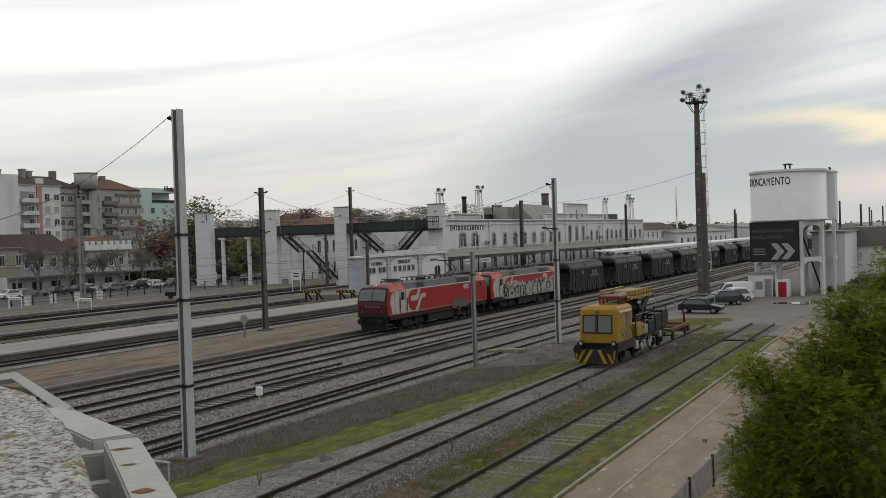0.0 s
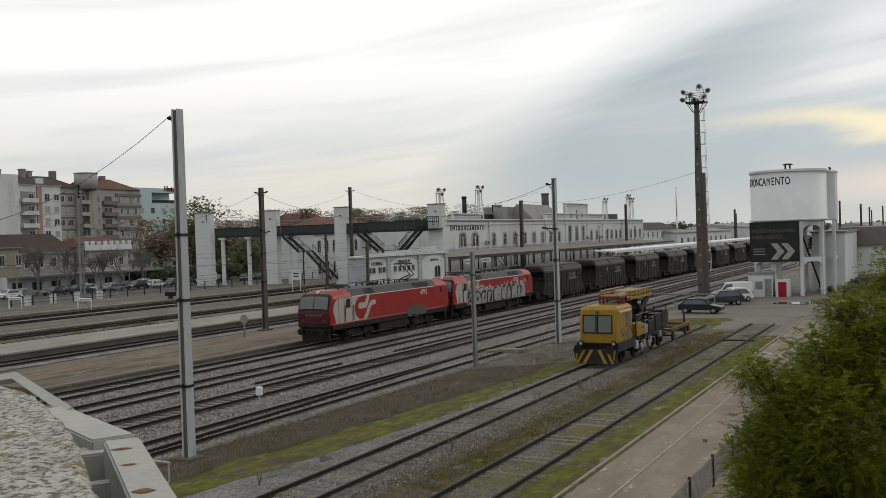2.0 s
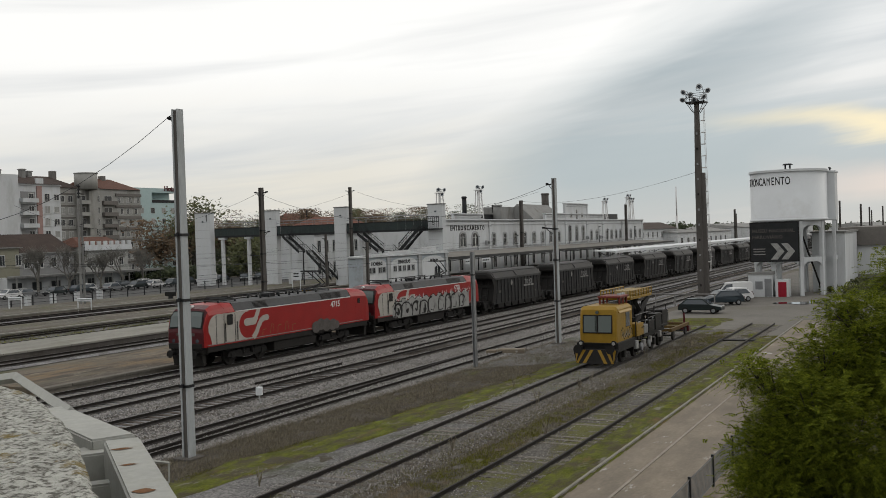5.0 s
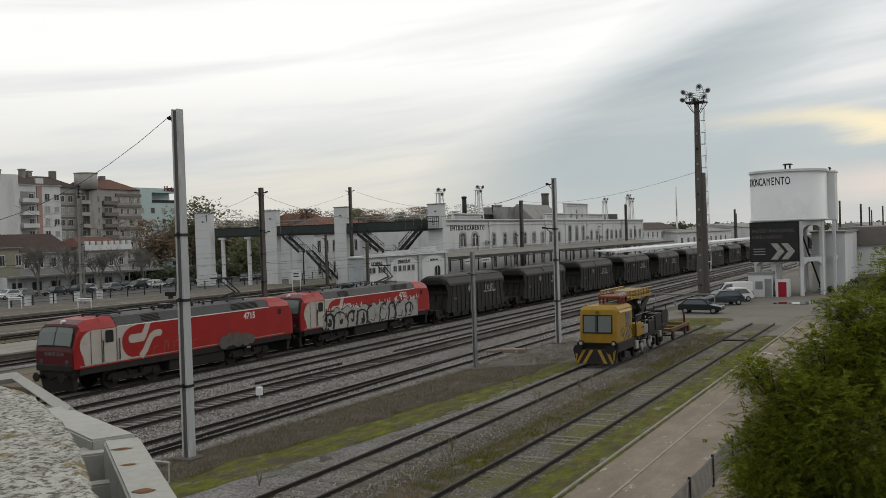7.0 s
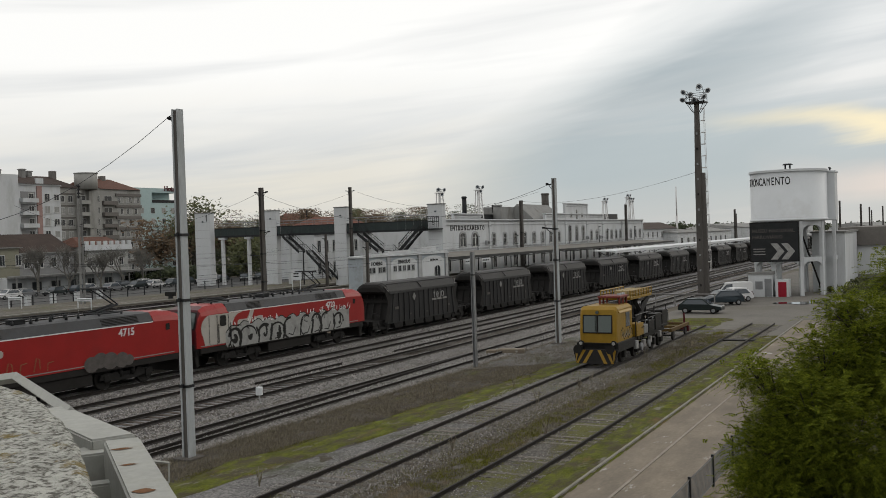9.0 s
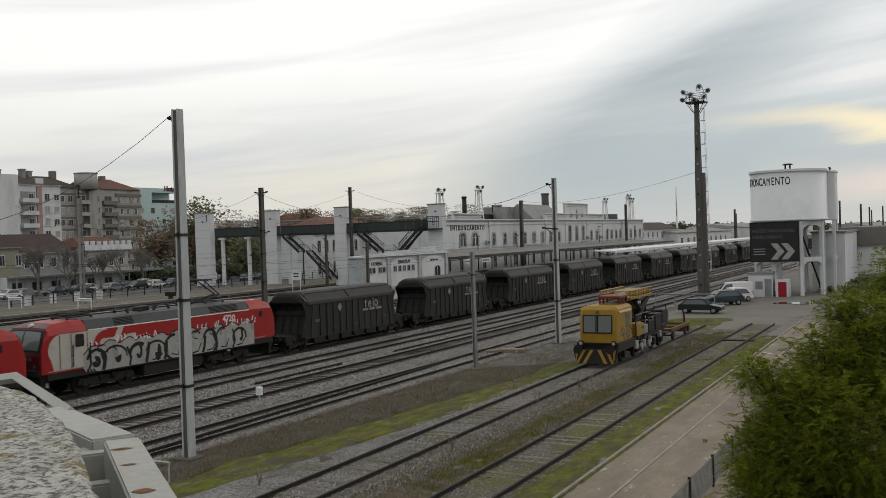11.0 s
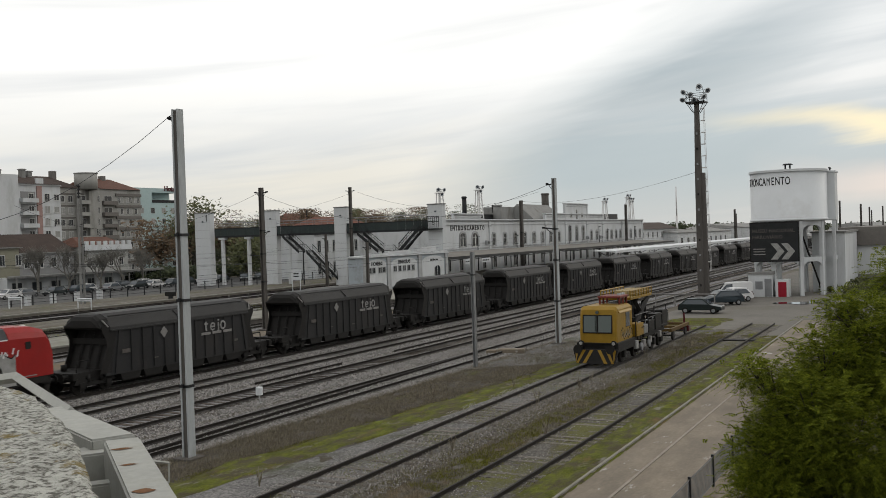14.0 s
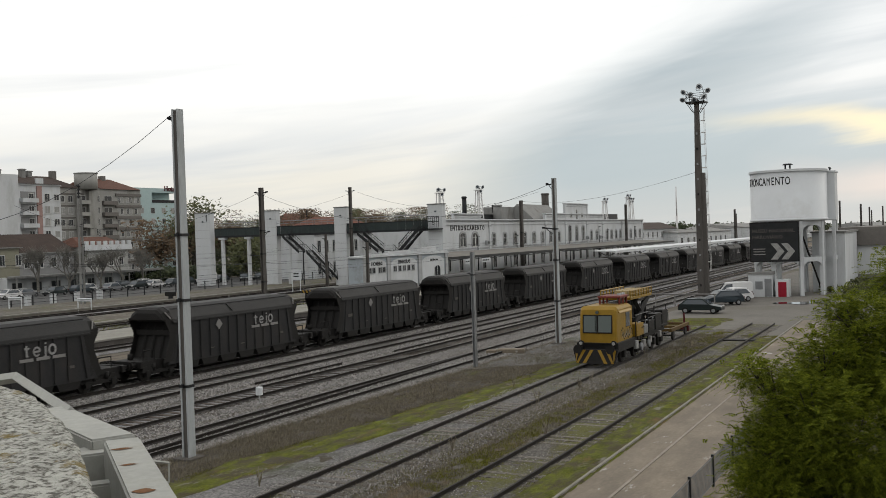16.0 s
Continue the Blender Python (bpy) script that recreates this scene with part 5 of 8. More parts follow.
# ---------------------------------------------------------------- cars
def car(label, paint, m, L_=3.9, W_=1.64, H_=1.38, kind_="hatch", group="cars parked in the yard"):
    t = root("car", label, "car", m, group)
    h, hl = H_, L_ / 2
    if kind_ == "van":
        side = [(-hl, 0.35), (-hl + 0.05, 0.75), (-hl + 0.75, 0.98), (-hl + 1.35, h - 0.1), (-hl + 1.9, h), (hl - 0.1, h), (hl, h - 0.15), (hl, 0.35)]
        glass = [(-hl + 0.95, 1.02), (-hl + 1.45, h - 0.22), (-hl + 2.1, h - 0.18), (-hl + 2.1, 1.02)]
    elif kind_ == "estate":
        side = [(-hl, 0.35), (-hl + 0.03, 0.68), (-hl + 0.95, 0.9), (-hl + 1.65, h - 0.04), (-hl + 2.1, h), (hl - 0.7, h - 0.03), (hl - 0.15, 0.95), (hl, 0.6), (hl - 0.02, 0.35)]
        glass = [(-hl + 1.15, 0.93), (-hl + 1.75, h - 0.12), (hl - 0.85, h - 0.12), (hl - 0.45, 0.95)]
    else:
        side = [(-hl, 0.32), (-hl + 0.02, 0.62), (-hl + 1.0, 0.82), (-hl + 1.62, h - 0.05), (-hl + 2.0, h), (hl - 0.75, h - 0.04), (hl - 0.12, 0.85), (hl, 0.6), (hl - 0.02, 0.32)]
        glass = [(-hl + 1.2, 0.86), (-hl + 1.72, h - 0.13), (hl - 0.85, h - 0.13), (hl - 0.42, 0.88)]
    bm = B()
    n = len(side)
    secs = []
    for y, k in ((-W_ / 2, 0.0), (-W_ / 2 + 0.03, 0.0), (W_ / 2 - 0.03, 0.0), (W_ / 2, 0.0)):
        secs.append([(x * (0.985 if abs(y) == W_ / 2 else 1), y * (1 - 0.16 * max(0, (z - 0.85)) / (h - 0.85)), z if z < h else z - (0.03 if abs(y) == W_ / 2 else 0)) for x, z in side])
    loft(bm, secs)
    body = part("body", bm, paint, t)
    for s in (-1, 1):
        bm = B()
        A = [bm.verts.new((x, s * (W_ / 2 + 0.006) * (1 - 0.16 * (z - 0.85) / (h - 0.85)), z)) for x, z in glass]
        bm.faces.new(A)
        part("side_glass", bm, M["glass"], t)
    i0 = 2
    for (xa, za), (xb, zb), nm in ((side[2], side[3], "windscreen"), (side[-4] if kind_ != "van" else side[-2], side[-3] if kind_ != "van" else side[-1], "rear_glass")):
        if kind_ == "van" and nm == "rear_glass":
            continue
        bm = B()
        dx, dz = xb - xa, zb - za
        nl = math.hypot(dx, dz)
        nx_, nz_ = -dz / nl * 0.012, dx / nl * 0.012
        A = [bm.verts.new(v) for v in ((xa + dx * 0.1 + nx_, -W_ * 0.43, za + dz * 0.1 + nz_), (xb - dx * 0.08 + nx_, -W_ * 0.37, zb - dz * 0.08 + nz_), (xb - dx * 0.08 + nx_, W_ * 0.37, zb - dz * 0.08 + nz_), (xa + dx * 0.1 + nx_, W_ * 0.43, za + dz * 0.1 + nz_))]
        bm.faces.new(A)
        part(nm, bm, M["glass"], t)
    for x in (-hl + 0.72, hl - 0.68):
        for s in (-1, 1):
            bm = B()
            cyl(bm, (x, s * (W_ / 2 - 0.16), 0.29), (x, s * (W_ / 2 + 0.012), 0.29), 0.29, None, 18)
            w = part("wheel", bm, M["black"], t)
            bm = B()
            cyl(bm, (x, s * (W_ / 2), 0.29), (x, s * (W_ / 2 + 0.02), 0.29), 0.19, 0.16, 14)
            part("rim", bm, M["steel_grey"], w)
    for s in (-1, 1):
        bm = B()
        bx(bm, -hl - 0.01, -hl + 0.14, s * W_ * 0.36 - 0.16, s * W_ * 0.36 + 0.16, 0.58, 0.7, 0.02)
        part("headlight", bm, M["letter_white"], t)
        bm = B()
        bx(bm, hl - 0.12, hl + 0.01, s * W_ * 0.42 - 0.1, s * W_ * 0.42 + 0.1, 0.6, 0.85, 0.02)
        part("tail_light", bm, M["dark_red"], t)
    for x, nm in ((-hl - 0.03, "bumper"), (hl - 0.09, "bumper")):
        bm = B()
        bx(bm, x, x + 0.12, -W_ * 0.47, W_ * 0.47, 0.3, 0.5, 0.03)
        part(nm, bm, M["steel_dark"], t)
    return t


P_DARK = mat("dark_green_car_paint", (0.02, 0.03, 0.03), 0.3, 0.2, var=0.05, bump=0)
P_GREY = mat("blue_grey_car_paint", (0.035, 0.05, 0.06), 0.3, 0.3, var=0.05, bump=0)
P_WHITE = mat("white_car_paint", (0.7, 0.7, 0.7), 0.35, var=0.03, bump=0)
P_SILVER = mat("silver_car_paint", (0.35, 0.36, 0.37), 0.35, 0.4, var=0.03, bump=0)
P_RED = mat("dark_red_car_paint", (0.12, 0.02, 0.02), 0.35, 0.1, var=0.03, bump=0)
YZ = GZ + 0.02
# local -x is the car's front
car("dark green older hatchback parked on the gravel yard", P_DARK, pose(90.4, 21.0, YZ, 0, 0, 91), 3.95, 1.62, 1.4)
car("blue-grey estate car parked on the gravel yard", P_GREY, pose(99.8, 21.1, YZ, 0, 0, -52), 4.2, 1.75, 1.52, "estate")
car("white hatchback parked behind the estate car", P_WHITE, pose(104.6, 20.9, YZ, 0, 0, -50), 3.9, 1.7, 1.48)
car("white delivery van parked by the hut", P_WHITE, pose(109.2, 21.9, YZ, 0, 0, -75), 4.2, 1.72, 1.82, "van")


# ---------------------------------------------------------------- yellow overhead-line maintenance vehicle
def machine():
    t = root("maintenance_vehicle", "yellow railway maintenance vehicle with a lifting platform and striped plough", "rail vehicle", pose(53.3, 18.37, 0, 0, 0, 0.6))
    W_ = 1.12
    bm = B()
    secs = []
    for y, e in ((-W_, 0.2), (-W_ + 0.05, 0.09), (-W_ + 0.16, 0.02), (-W_ + 0.3, 0.0), (W_ - 0.3, 0.0), (W_ - 0.16, 0.02), (W_ - 0.05, 0.09), (W_, 0.2)):
        secs.append([(0.02 + e, y, 1.3), (0.0 + e, y, 2.0), (0.14 + e, y, 3.2 - e), (0.4, y, 3.38 - e), (3.0, y, 3.38 - e), (3.25, y, 3.2), (3.25, y, 1.3)])
    loft(bm, secs)
    cabp = part("cab", bm, M["yellow"], t, "yellow box-shaped driving cab")
    for ya, yb in ((-0.86, -0.02), (0.02, 0.86)):
        bm = B()
        A = [(0.03, 1.88), (0.125, 2.86)]
        vs = [bm.verts.new(v) for v in ((A[0][0] - 0.045, ya, A[0][1]), (A[0][0] - 0.045, yb, A[0][1]), (A[1][0] - 0.06, yb, A[1][1]), (A[1][0] - 0.06, ya, A[1][1]))]
        ws = [bm.verts.new((v.co.x + 0.06, v.co.y, v.co.z)) for v in vs]
        fs = [bm.faces.new(vs)] + [bm.faces.new((vs[i], vs[(i + 1) % 4], ws[(i + 1) % 4], ws[i])) for i in range(4)]
        bmesh.ops.recalc_face_normals(bm, faces=fs)
        part("windscreen", bm, M["cab_glass"], cabp)
        bm = B()
        loop_ = [(-0.02, ya, 1.87), (-0.02, yb, 1.87), (0.072, yb, 2.87), (0.072, ya, 2.87)]
        for a_, b_ in zip(loop_, loop_[1:] + loop_[:1]):
            bar(bm, a_, b_, 0.05)
        part("rubber_seal", bm, M["black"], cabp)
    bm = B()
    bar(bm, (-0.03, 0.1, 2.9), (-0.05, 0.12, 1.95), 0.03)
    part("wiper", bm, M["black"], cabp)
    bm = B()
    bx(bm, 1.9, 2.7, -W_ - 0.02, -W_ + 0.05, 2.05, 2.9, 0.02)
    part("side_window", bm, M["glass"], cabp)
    bm = B()
    prism(bm, [(-W_ - 0.1, 2.98), (-W_ + 0.22, 3.37), (-W_ + 0.22, 2.98)], 0, 0.5, 2.9)
    part("side_visor", bm, M["yellow"], cabp, "sloping yellow roof edge over the side window")
    bm = B()
    for k in range(5):
        stroke(bm, [(1.2 + k * 0.38, 1.45), (1.3 + k * 0.38, 1.9), (1.45 + k * 0.38, 1.5)], 0.08, -W_ - 0.004)
    tagged(part("graffiti_scrawl", bm, M["graffiti"], cabp), kind="stuff")
    cyl_ = B()
    cyl(cyl_, (-0.05, 0, 3.05), (0.1, 0, 3.05), 0.09, None, 10)
    part("top_lamp", cyl_, M["cab_glass"], cabp)
    for s in (-1, 1):
        bm = B()
        cyl(bm, (-0.15, s * 0.98, 1.27), (0.1, s * 0.98, 1.27), 0.17, 0.13, 14)
        hl_ = part("headlight", bm, M["black"], t)
        bm = B()
        cyl(bm, (-0.165, s * 0.98, 1.27), (-0.15, s * 0.98, 1.27), 0.1, None, 14)
        part("lens", bm, M["graffiti"], hl_)
        bm = B()
        cyl(bm, (-0.75, s * 0.95, 1.0), (-0.1, s * 0.95, 1.0), 0.1, None, 8)
        cyl(bm, (-0.8, s * 0.95, 1.0), (-0.72, s * 0.95, 1.0), 0.26, 0.24, 14)
        part("buffer", bm, M["black"], t)
    bm = B()
    bx(bm, -0.1, 10.6, -1.15, 1.15, 1.0, 1.28, 0.02)
    bx(bm, -0.1, 3.3, -1.25, 1.25, 0.75, 1.3, 0.03)
    part("frame", bm, M["black"], t)
    # plough with stripes
    bm = B()
    loft(bm, [[(-0.45, -1.35, 0.95), (-0.45, 1.35, 0.95), (-0.2, 1.35, 0.95), (-0.2, -1.35, 0.95)], [(-0.62, -1.1, 0.16), (-0.62, 1.1, 0.16), (-0.3, 1.1, 0.16), (-0.3, -1.1, 0.16)]])
    pl = part("plough", bm, M["black"], t, "black plough plate")
    for s in (-1, 1):
        for k in range(3):
            bm = B()
            y0 = s * (0.12 + k * 0.45)
            pts = [(y0, 0.93), (y0 + s * 0.2, 0.93), (y0 + s * 0.62, 0.18), (y0 + s * 0.42, 0.18)]
            cl = [(max(-1.12 if z < 0.5 else -1.34, min(1.12 if z < 0.5 else 1.34, y)), z) for y, z in pts]
            vs = [bm.verts.new((-0.45 - (0.95 - z) * 0.215 - 0.008, y, z)) for y, z in cl]
            bm.faces.new(vs)
            part("stripe", bm, M["yellow"], pl, "yellow warning stripe")
    # wheels
    for x in (1.6, 4.2, 8.2, 10.0):
        bm = B()
        for s in (-1, 1):
            cyl(bm, (x, s * 0.78, 0.42), (x, s * 0.95, 0.42), 0.42, 0.41, 18)
            bx(bm, x - 0.2, x + 0.2, s * 1.05 - 0.1, s * 1.05 + 0.1, 0.3, 0.75, 0.03)
        cyl(bm, (x, -0.8, 0.42), (x, 0.8, 0.42), 0.08, None, 8)
        part("wheelset_fixed", bm, M["skirt"], t)
    for x in (4.3, 6.0):
        bm = B()
        cyl(bm, (x, -1.28, 0.62), (x, -1.42, 0.62), 0.24, 0.22, 16)
        part("hose_reel", bm, M["steel_grey"], t, "pale round cover on the frame")
    # side lockers and deck gear
    for x, w, h, m_ in ((3.5, 1.5, 0.75, M["yellow"]), (5.1, 0.9, 0.55, M["steel_grey"]), (6.2, 1.3, 0.7, M["black"]), (7.8, 1.5, 1.0, M["black"]), (9.5, 1.3, 1.1, M["black"])):
        bm = B()
        bx(bm, x, x + w, -1.32, -0.7, 1.3, 1.3 + h, 0.03)
        for k in range(3):
            bx(bm, x + 0.1, x + w - 0.1, -1.335, -1.3, 1.38 + k * h * 0.28, 1.42 + k * h * 0.28)
        part("locker", bm, m_, t)
        bm = B()
        bx(bm, x + 0.1, x + w, 0.5, 1.25, 1.3, 1.5 + h, 0.05)
        part("deck_unit", bm, M["black"], t)
    bm = B()
    for x in (3.4, 4.8, 6.2, 7.6, 9.0, 10.4, 11.1):
        bar(bm, (x, -1.28, 1.3), (x, -1.28, 2.25 if x > 7 else 2.6), 0.045)
    bar(bm, (3.4, -1.28, 2.6), (6.2, -1.28, 2.6), 0.04)
    bar(bm, (6.2, -1.28, 2.2), (11.1, -1.28, 2.2), 0.04)
    bar(bm, (11.1, -1.28, 2.25), (11.1, 1.28, 2.25), 0.04)
    bar(bm, (10.6, -1.28, 2.2), (10.6, -1.28, 2.75), 0.04)
    part("handrail", bm, M["steel_dark"], t)
    # crane column, arm and raised basket
    bm = B()
    cyl(bm, (5.6, 0, 1.3), (5.6, 0, 3.3), 0.45, 0.35, 14)
    part("column", bm, M["black"], t)
    bm = B()
    bar(bm, (5.6, 0, 3.0), (9.2, -0.2, 2.2), 0.3)
    bar(bm, (9.2, -0.2, 2.2), (8.0, -0.5, 3.1), 0.22)
    bar(bm, (5.0, -0.4, 2.2), (6.8, -0.4, 3.4), 0.18)
    part("boom", bm, M["black"], t, "black folded boom")
    bm = B()
    bx(bm, 3.6, 8.4, -0.95, 0.95, 3.5, 3.66, 0.02)
    pf = part("lifting_platform", bm, M["yellow"], t, "yellow work platform")
    for s in (-0.93, 0.93):
        bm = B()
        bar(bm, (3.6, s, 4.05), (8.4, s, 4.05), 0.06)
        bar(bm, (3.6, s, 3.85), (8.4, s, 3.85), 0.04)
        for k in range(9):
            bar(bm, (3.6 + k * 0.6, s, 3.6), (3.6 + k * 0.6, s, 4.05), 0.05)
        part("guard_rail", bm, M["yellow"], pf)
    bm = B()
    for k in range(3):
        bx(bm, 5.0, 8.3, -0.85 + k * 0.5, -0.5 + k * 0.5, 3.68, 3.98, 0.02)
    part("deck_board", bm, mat("straw_board", (0.42, 0.33, 0.17), 0.8, var=0.3, scale=3), pf)
    # pale tanks, valve plates and hoses along the frame
    for x, w, z0, z1, m_ in ((3.4, 0.5, 0.55, 1.05, M["graffiti"]), (5.0, 0.55, 0.5, 0.95, M["letter_dull"]), (6.6, 0.35, 0.6, 1.0, M["graffiti"]), (8.9, 0.4, 0.7, 1.1, M["letter_dull"])):
        part("valve_plate", bx(B(), x, x + w, -1.3, -1.12, z0, z1, 0.03), m_, t, "pale valve box on the frame")
    for x in (4.0, 5.7, 7.3, 8.4, 9.6):
        bm = B()
        bar(bm, (x, -1.18, 1.28), (x + 0.1, -1.22, 2.1), 0.05), bar(bm, (x + 0.1, -1.22, 2.1), (x + 0.7, -1.2, 2.1), 0.05), bar(bm, (x + 0.7, -1.2, 2.1), (x + 0.7, -1.18, 1.28), 0.05)
        part("hand_hoop", bm, M["steel_grey"] if x < 8 else M["steel_dark"], t)
    rg = random.Random(77)
    bm = B()
    for k in range(110):
        x, yy, z = rg.uniform(3.9, 11.0), rg.uniform(-1.3, 1.1), rg.uniform(0.75, 2.3)
        dd = rg.choice(((rg.uniform(0.3, 1.2), 0, 0), (0, rg.uniform(0.3, 0.9), 0), (rg.uniform(-0.5, 0.5), 0.1, rg.uniform(0.2, 0.6))))
        cyl(bm, (x, yy, z), (min(11.1, x + dd[0]), min(1.25, yy + dd[1]), z + dd[2]), rg.uniform(0.03, 0.11), None, 6)
    tagged(part("hydraulic_gear", bm, M["black"], t, "black pipes and hydraulic gear"), kind="stuff")
    for yy in (-0.7, 0.2):
        bm = B()
        bar(bm, (4.4, yy, 1.4), (7.9, yy - 0.1, 3.4), 0.22), bar(bm, (8.2, yy, 1.4), (5.2, yy, 3.4), 0.2)
        part("scissor_arm", bm, M["black"], t, "black lifting arm")
    bm = B()
    for k in range(9):
        stroke(bm, arc(1.0 + k * 0.26, 1.72 + 0.12 * math.sin(k * 2.1), 0.14, 0.24, 40 * k, 40 * k + 230, 7), 0.07, -W_ - 0.007)
    tagged(part("graffiti_tag", bm, M["black"], t), kind="stuff")
    bm = B()
    bx(bm, 1.7, 3.4, -0.9, 0.5, 3.75, 3.87, 0.02)
    for x in (1.8, 2.5, 3.2):
        for y in (-0.8, 0.4):
            bar(bm, (x, y, 3.36), (x, y, 3.75), 0.09)
    part("roof_rack", bm, mat("red_oxide_steel", (0.2, 0.04, 0.03), 0.6), t, "dull red roof rack")
    bm = B()
    for k in range(4):
        cyl(bm, (2.6 + k * 0.35, -0.5, 3.4), (2.6 + k * 0.35, -0.5, 3.98), 0.1, 0.07, 8)
    part("roof_gear", bm, M["steel_grey"], t)
    return t


machine()
# low yellow trolley behind it
tr = root("rail_trolley", "low rusty yellow trolley frame on the siding", "trolley", pose(68.6, 18.4, 0, 0, 0, 0.5))
bm = B()
for y in (-0.9, 0.9):
    bx(bm, -2.6, 2.6, y - 0.08, y + 0.08, 0.62, 0.86, 0.02)
for x in (-2.4, 0, 2.4):
    bx(bm, x - 0.1, x + 0.1, -0.9, 0.9, 0.64, 0.82)
part("frame", bm, mat("rusty_yellow", (0.14, 0.088, 0.03), 0.8, var=0.3, dirt=(0.09, 0.05, 0.03), dirt_scale=2.0), tr)
for x in (-1.8, 1.8):
    bm = B()
    for s in (-0.85, 0.85):
        cyl(bm, (x, s - 0.06, 0.3), (x, s + 0.06, 0.3), 0.3, None, 14)
        bx(bm, x - 0.12, x + 0.12, s - 0.05, s + 0.05, 0.3, 0.64)
    cyl(bm, (x, -0.85, 0.3), (x, 0.85, 0.3), 0.05, None, 8)
    part("axle", bm, M["skirt"], tr)
bm = B()
bar(bm, (2.6, -0.6, 0.7), (3.3, -0.6, 0.25), 0.12), bar(bm, (2.6, -0.6, 0.7), (2.6, -0.6, 1.5), 0.1)
bx(bm, 2.3, 2.9, -1.0, -0.3, 0.2, 0.6, 0.03)
part("coupling", bm, M["dark_red"], tr)

# ---------------------------------------------------------------- small line-side things
mk = root("point_motor_marker", "small white box marker on a short post", "track marker", pose(37.3, 30.25, GZ + 0.04) @ Matrix.Scale(0.8, 4))
bm = B()
bx(bm, -0.16, 0.16, -0.17, 0.17, 0.5, 1.02, 0.04)
part("box", bm, M["white_panel"], mk)
bm = B()
cyl(bm, (0, 0, 0), (0, 0, 0.52), 0.05, None, 8), cyl(bm, (0, 0, 0), (0, 0, 0.05), 0.22, 0.18, 10)
part("post", bm, M["graffiti"], mk)
ds = root("disc_signal", "round grey sign disc on a thin post", "sign", pose(60.8, 50.6, 0.12))
bm = B()
cyl(bm, (0.03, 0, 1.45), (-0.03, 0, 1.45), 0.36, None, 20)
part("disc", bm, M["concrete"], ds)
bm = B()
cyl(bm, (0, 0, 0), (0, 0, 1.4), 0.05, None, 8)
part("post", bm, M["steel_grey"], ds)
for x, y in ((84.5, 93.8 + 1.6), (83.2, 106.5)):
    fr = root("white_barrier", "low white tubular barrier beside the outer line", "barrier", pose(x, y, 0 if y < 96 else 0.2), group="white barriers")
    for k in (-0.95, 0.95):
        bm = B()
        bar(bm, (-0.2 * k, k, -0.15), (-0.2 * k, k, 1.35), 0.12)
        part("leg", bm, M["white_panel"], fr)
    bm = B()
    bar(bm, (-0.2, 1.0, 1.35), (0.2, -1.0, 1.35), 0.16), bar(bm, (-0.2, 1.0, 1.1), (0.2, -1.0, 1.1), 0.1)
    part("beam", bm, M["white_panel"], fr)
for y in (69.2, 74.6):
    bs = root("buffer_stop", "black buffer stop with yellow stripes at the track end", "buffer stop", pose(103.3, y, 0), group="buffer stops")
    bm = B()
    bx(bm, -0.15, 0.15, -1.4, 1.4, 0.85, 1.2, 0.03)
    beam = part("beam", bm, M["black"], bs)
    for k in range(5):
        bm = B()
        prism(bm, [(-1.3 + k * 0.56, 0.86), (-1.05 + k * 0.56, 0.86), (-0.85 + k * 0.56, 1.19), (-1.1 + k * 0.56, 1.19)], 0, -0.158, -0.15)
        part("stripe", bm, M["yellow"], beam)
    for s in (-0.87, 0.87):
        bm = B()
        bar(bm, (0, s, -0.15), (0, s, 1.0), 0.2), bar(bm, (1.3, s, -0.15), (0.1, s, 1.0), 0.18)
        part("strut", bm, M["black"], bs)
gs = root("ground_signal", "small black dwarf signal beside the outer line", "signal", pose(101.0, 97.0, 0.2))
part("head", bx(B(), -0.3, 0.3, -0.8, 0.8, 0.35, 0.95, 0.06), M["black"], gs)
part("base", bx(B(), -0.15, 0.15, -0.3, 0.3, 0, 0.36, 0.02), M["steel_dark"], gs)
ps = root("platform_sign", "white upright platform sign on two posts", "sign", pose(121.5, 90.5, 0.0))
part("plate", bx(B(), -0.05, 0.05, -0.9, 0.9, 1.6, 3.2, 0.02), M["white_panel"], ps)
for k in (-0.75, 0.75):
    part("post", bar(B(), (0, k, -0.2), (0, k, 1.62), 0.1), M["white_panel"], ps)
for k in range(2):
    part("writing_bar", bx(B(), -0.06, -0.05, -0.5, 0.5, 2.1 + 0.4 * k, 2.3 + 0.4 * k), M["steel_dark"], ps)
# end stop of the siding and scraps
es = root("track_end_beam", "low dark steel plate laid across the siding", "beam", pose(68.5, 13.55, GZ))
bm = B()
bx(bm, -0.4, 0.4, -1.25, 1.25, 0, 0.13, 0.02)
part("beam", bm, M["skirt"], es)
# guard rails beside the timber-sleeper line
for x0, x1 in ((42.0, 50.6), (57.0, 190.0)):
    gr = root("spare_rail", "spare rail lying beside the running line", "rail", pose(0, 34.35, -0.02), group="spare rails")
    bm = B()
    rail_profile(bm, 0.0, x0, x1, lambda x: 0.0)
    part("rail_bar", bm, M["rail"], gr)
gr = root("switch_rail", "curved switch rail inside the loop line", "rail", pose(0, 0, -0.005))
bm = B()
rail_profile(bm, 27.9, 8, 58, lambda x: -1.1 + 1.62 * min(1, max(0, (x - 8) / 50)) ** 1.4)
part("rail_bar", bm, M["rail"], gr)
cb = root("concrete_block", "broken yellowish concrete block by the track", "concrete block", pose(58.6, 26.2, GZ + 0.02, 0, 0, 15))
bm = B()
bx(bm, -0.35, 0.35, -0.9, 0.9, 0, 0.3, 0.05)
part("body", bm, M["road"], cb)
bm = B()
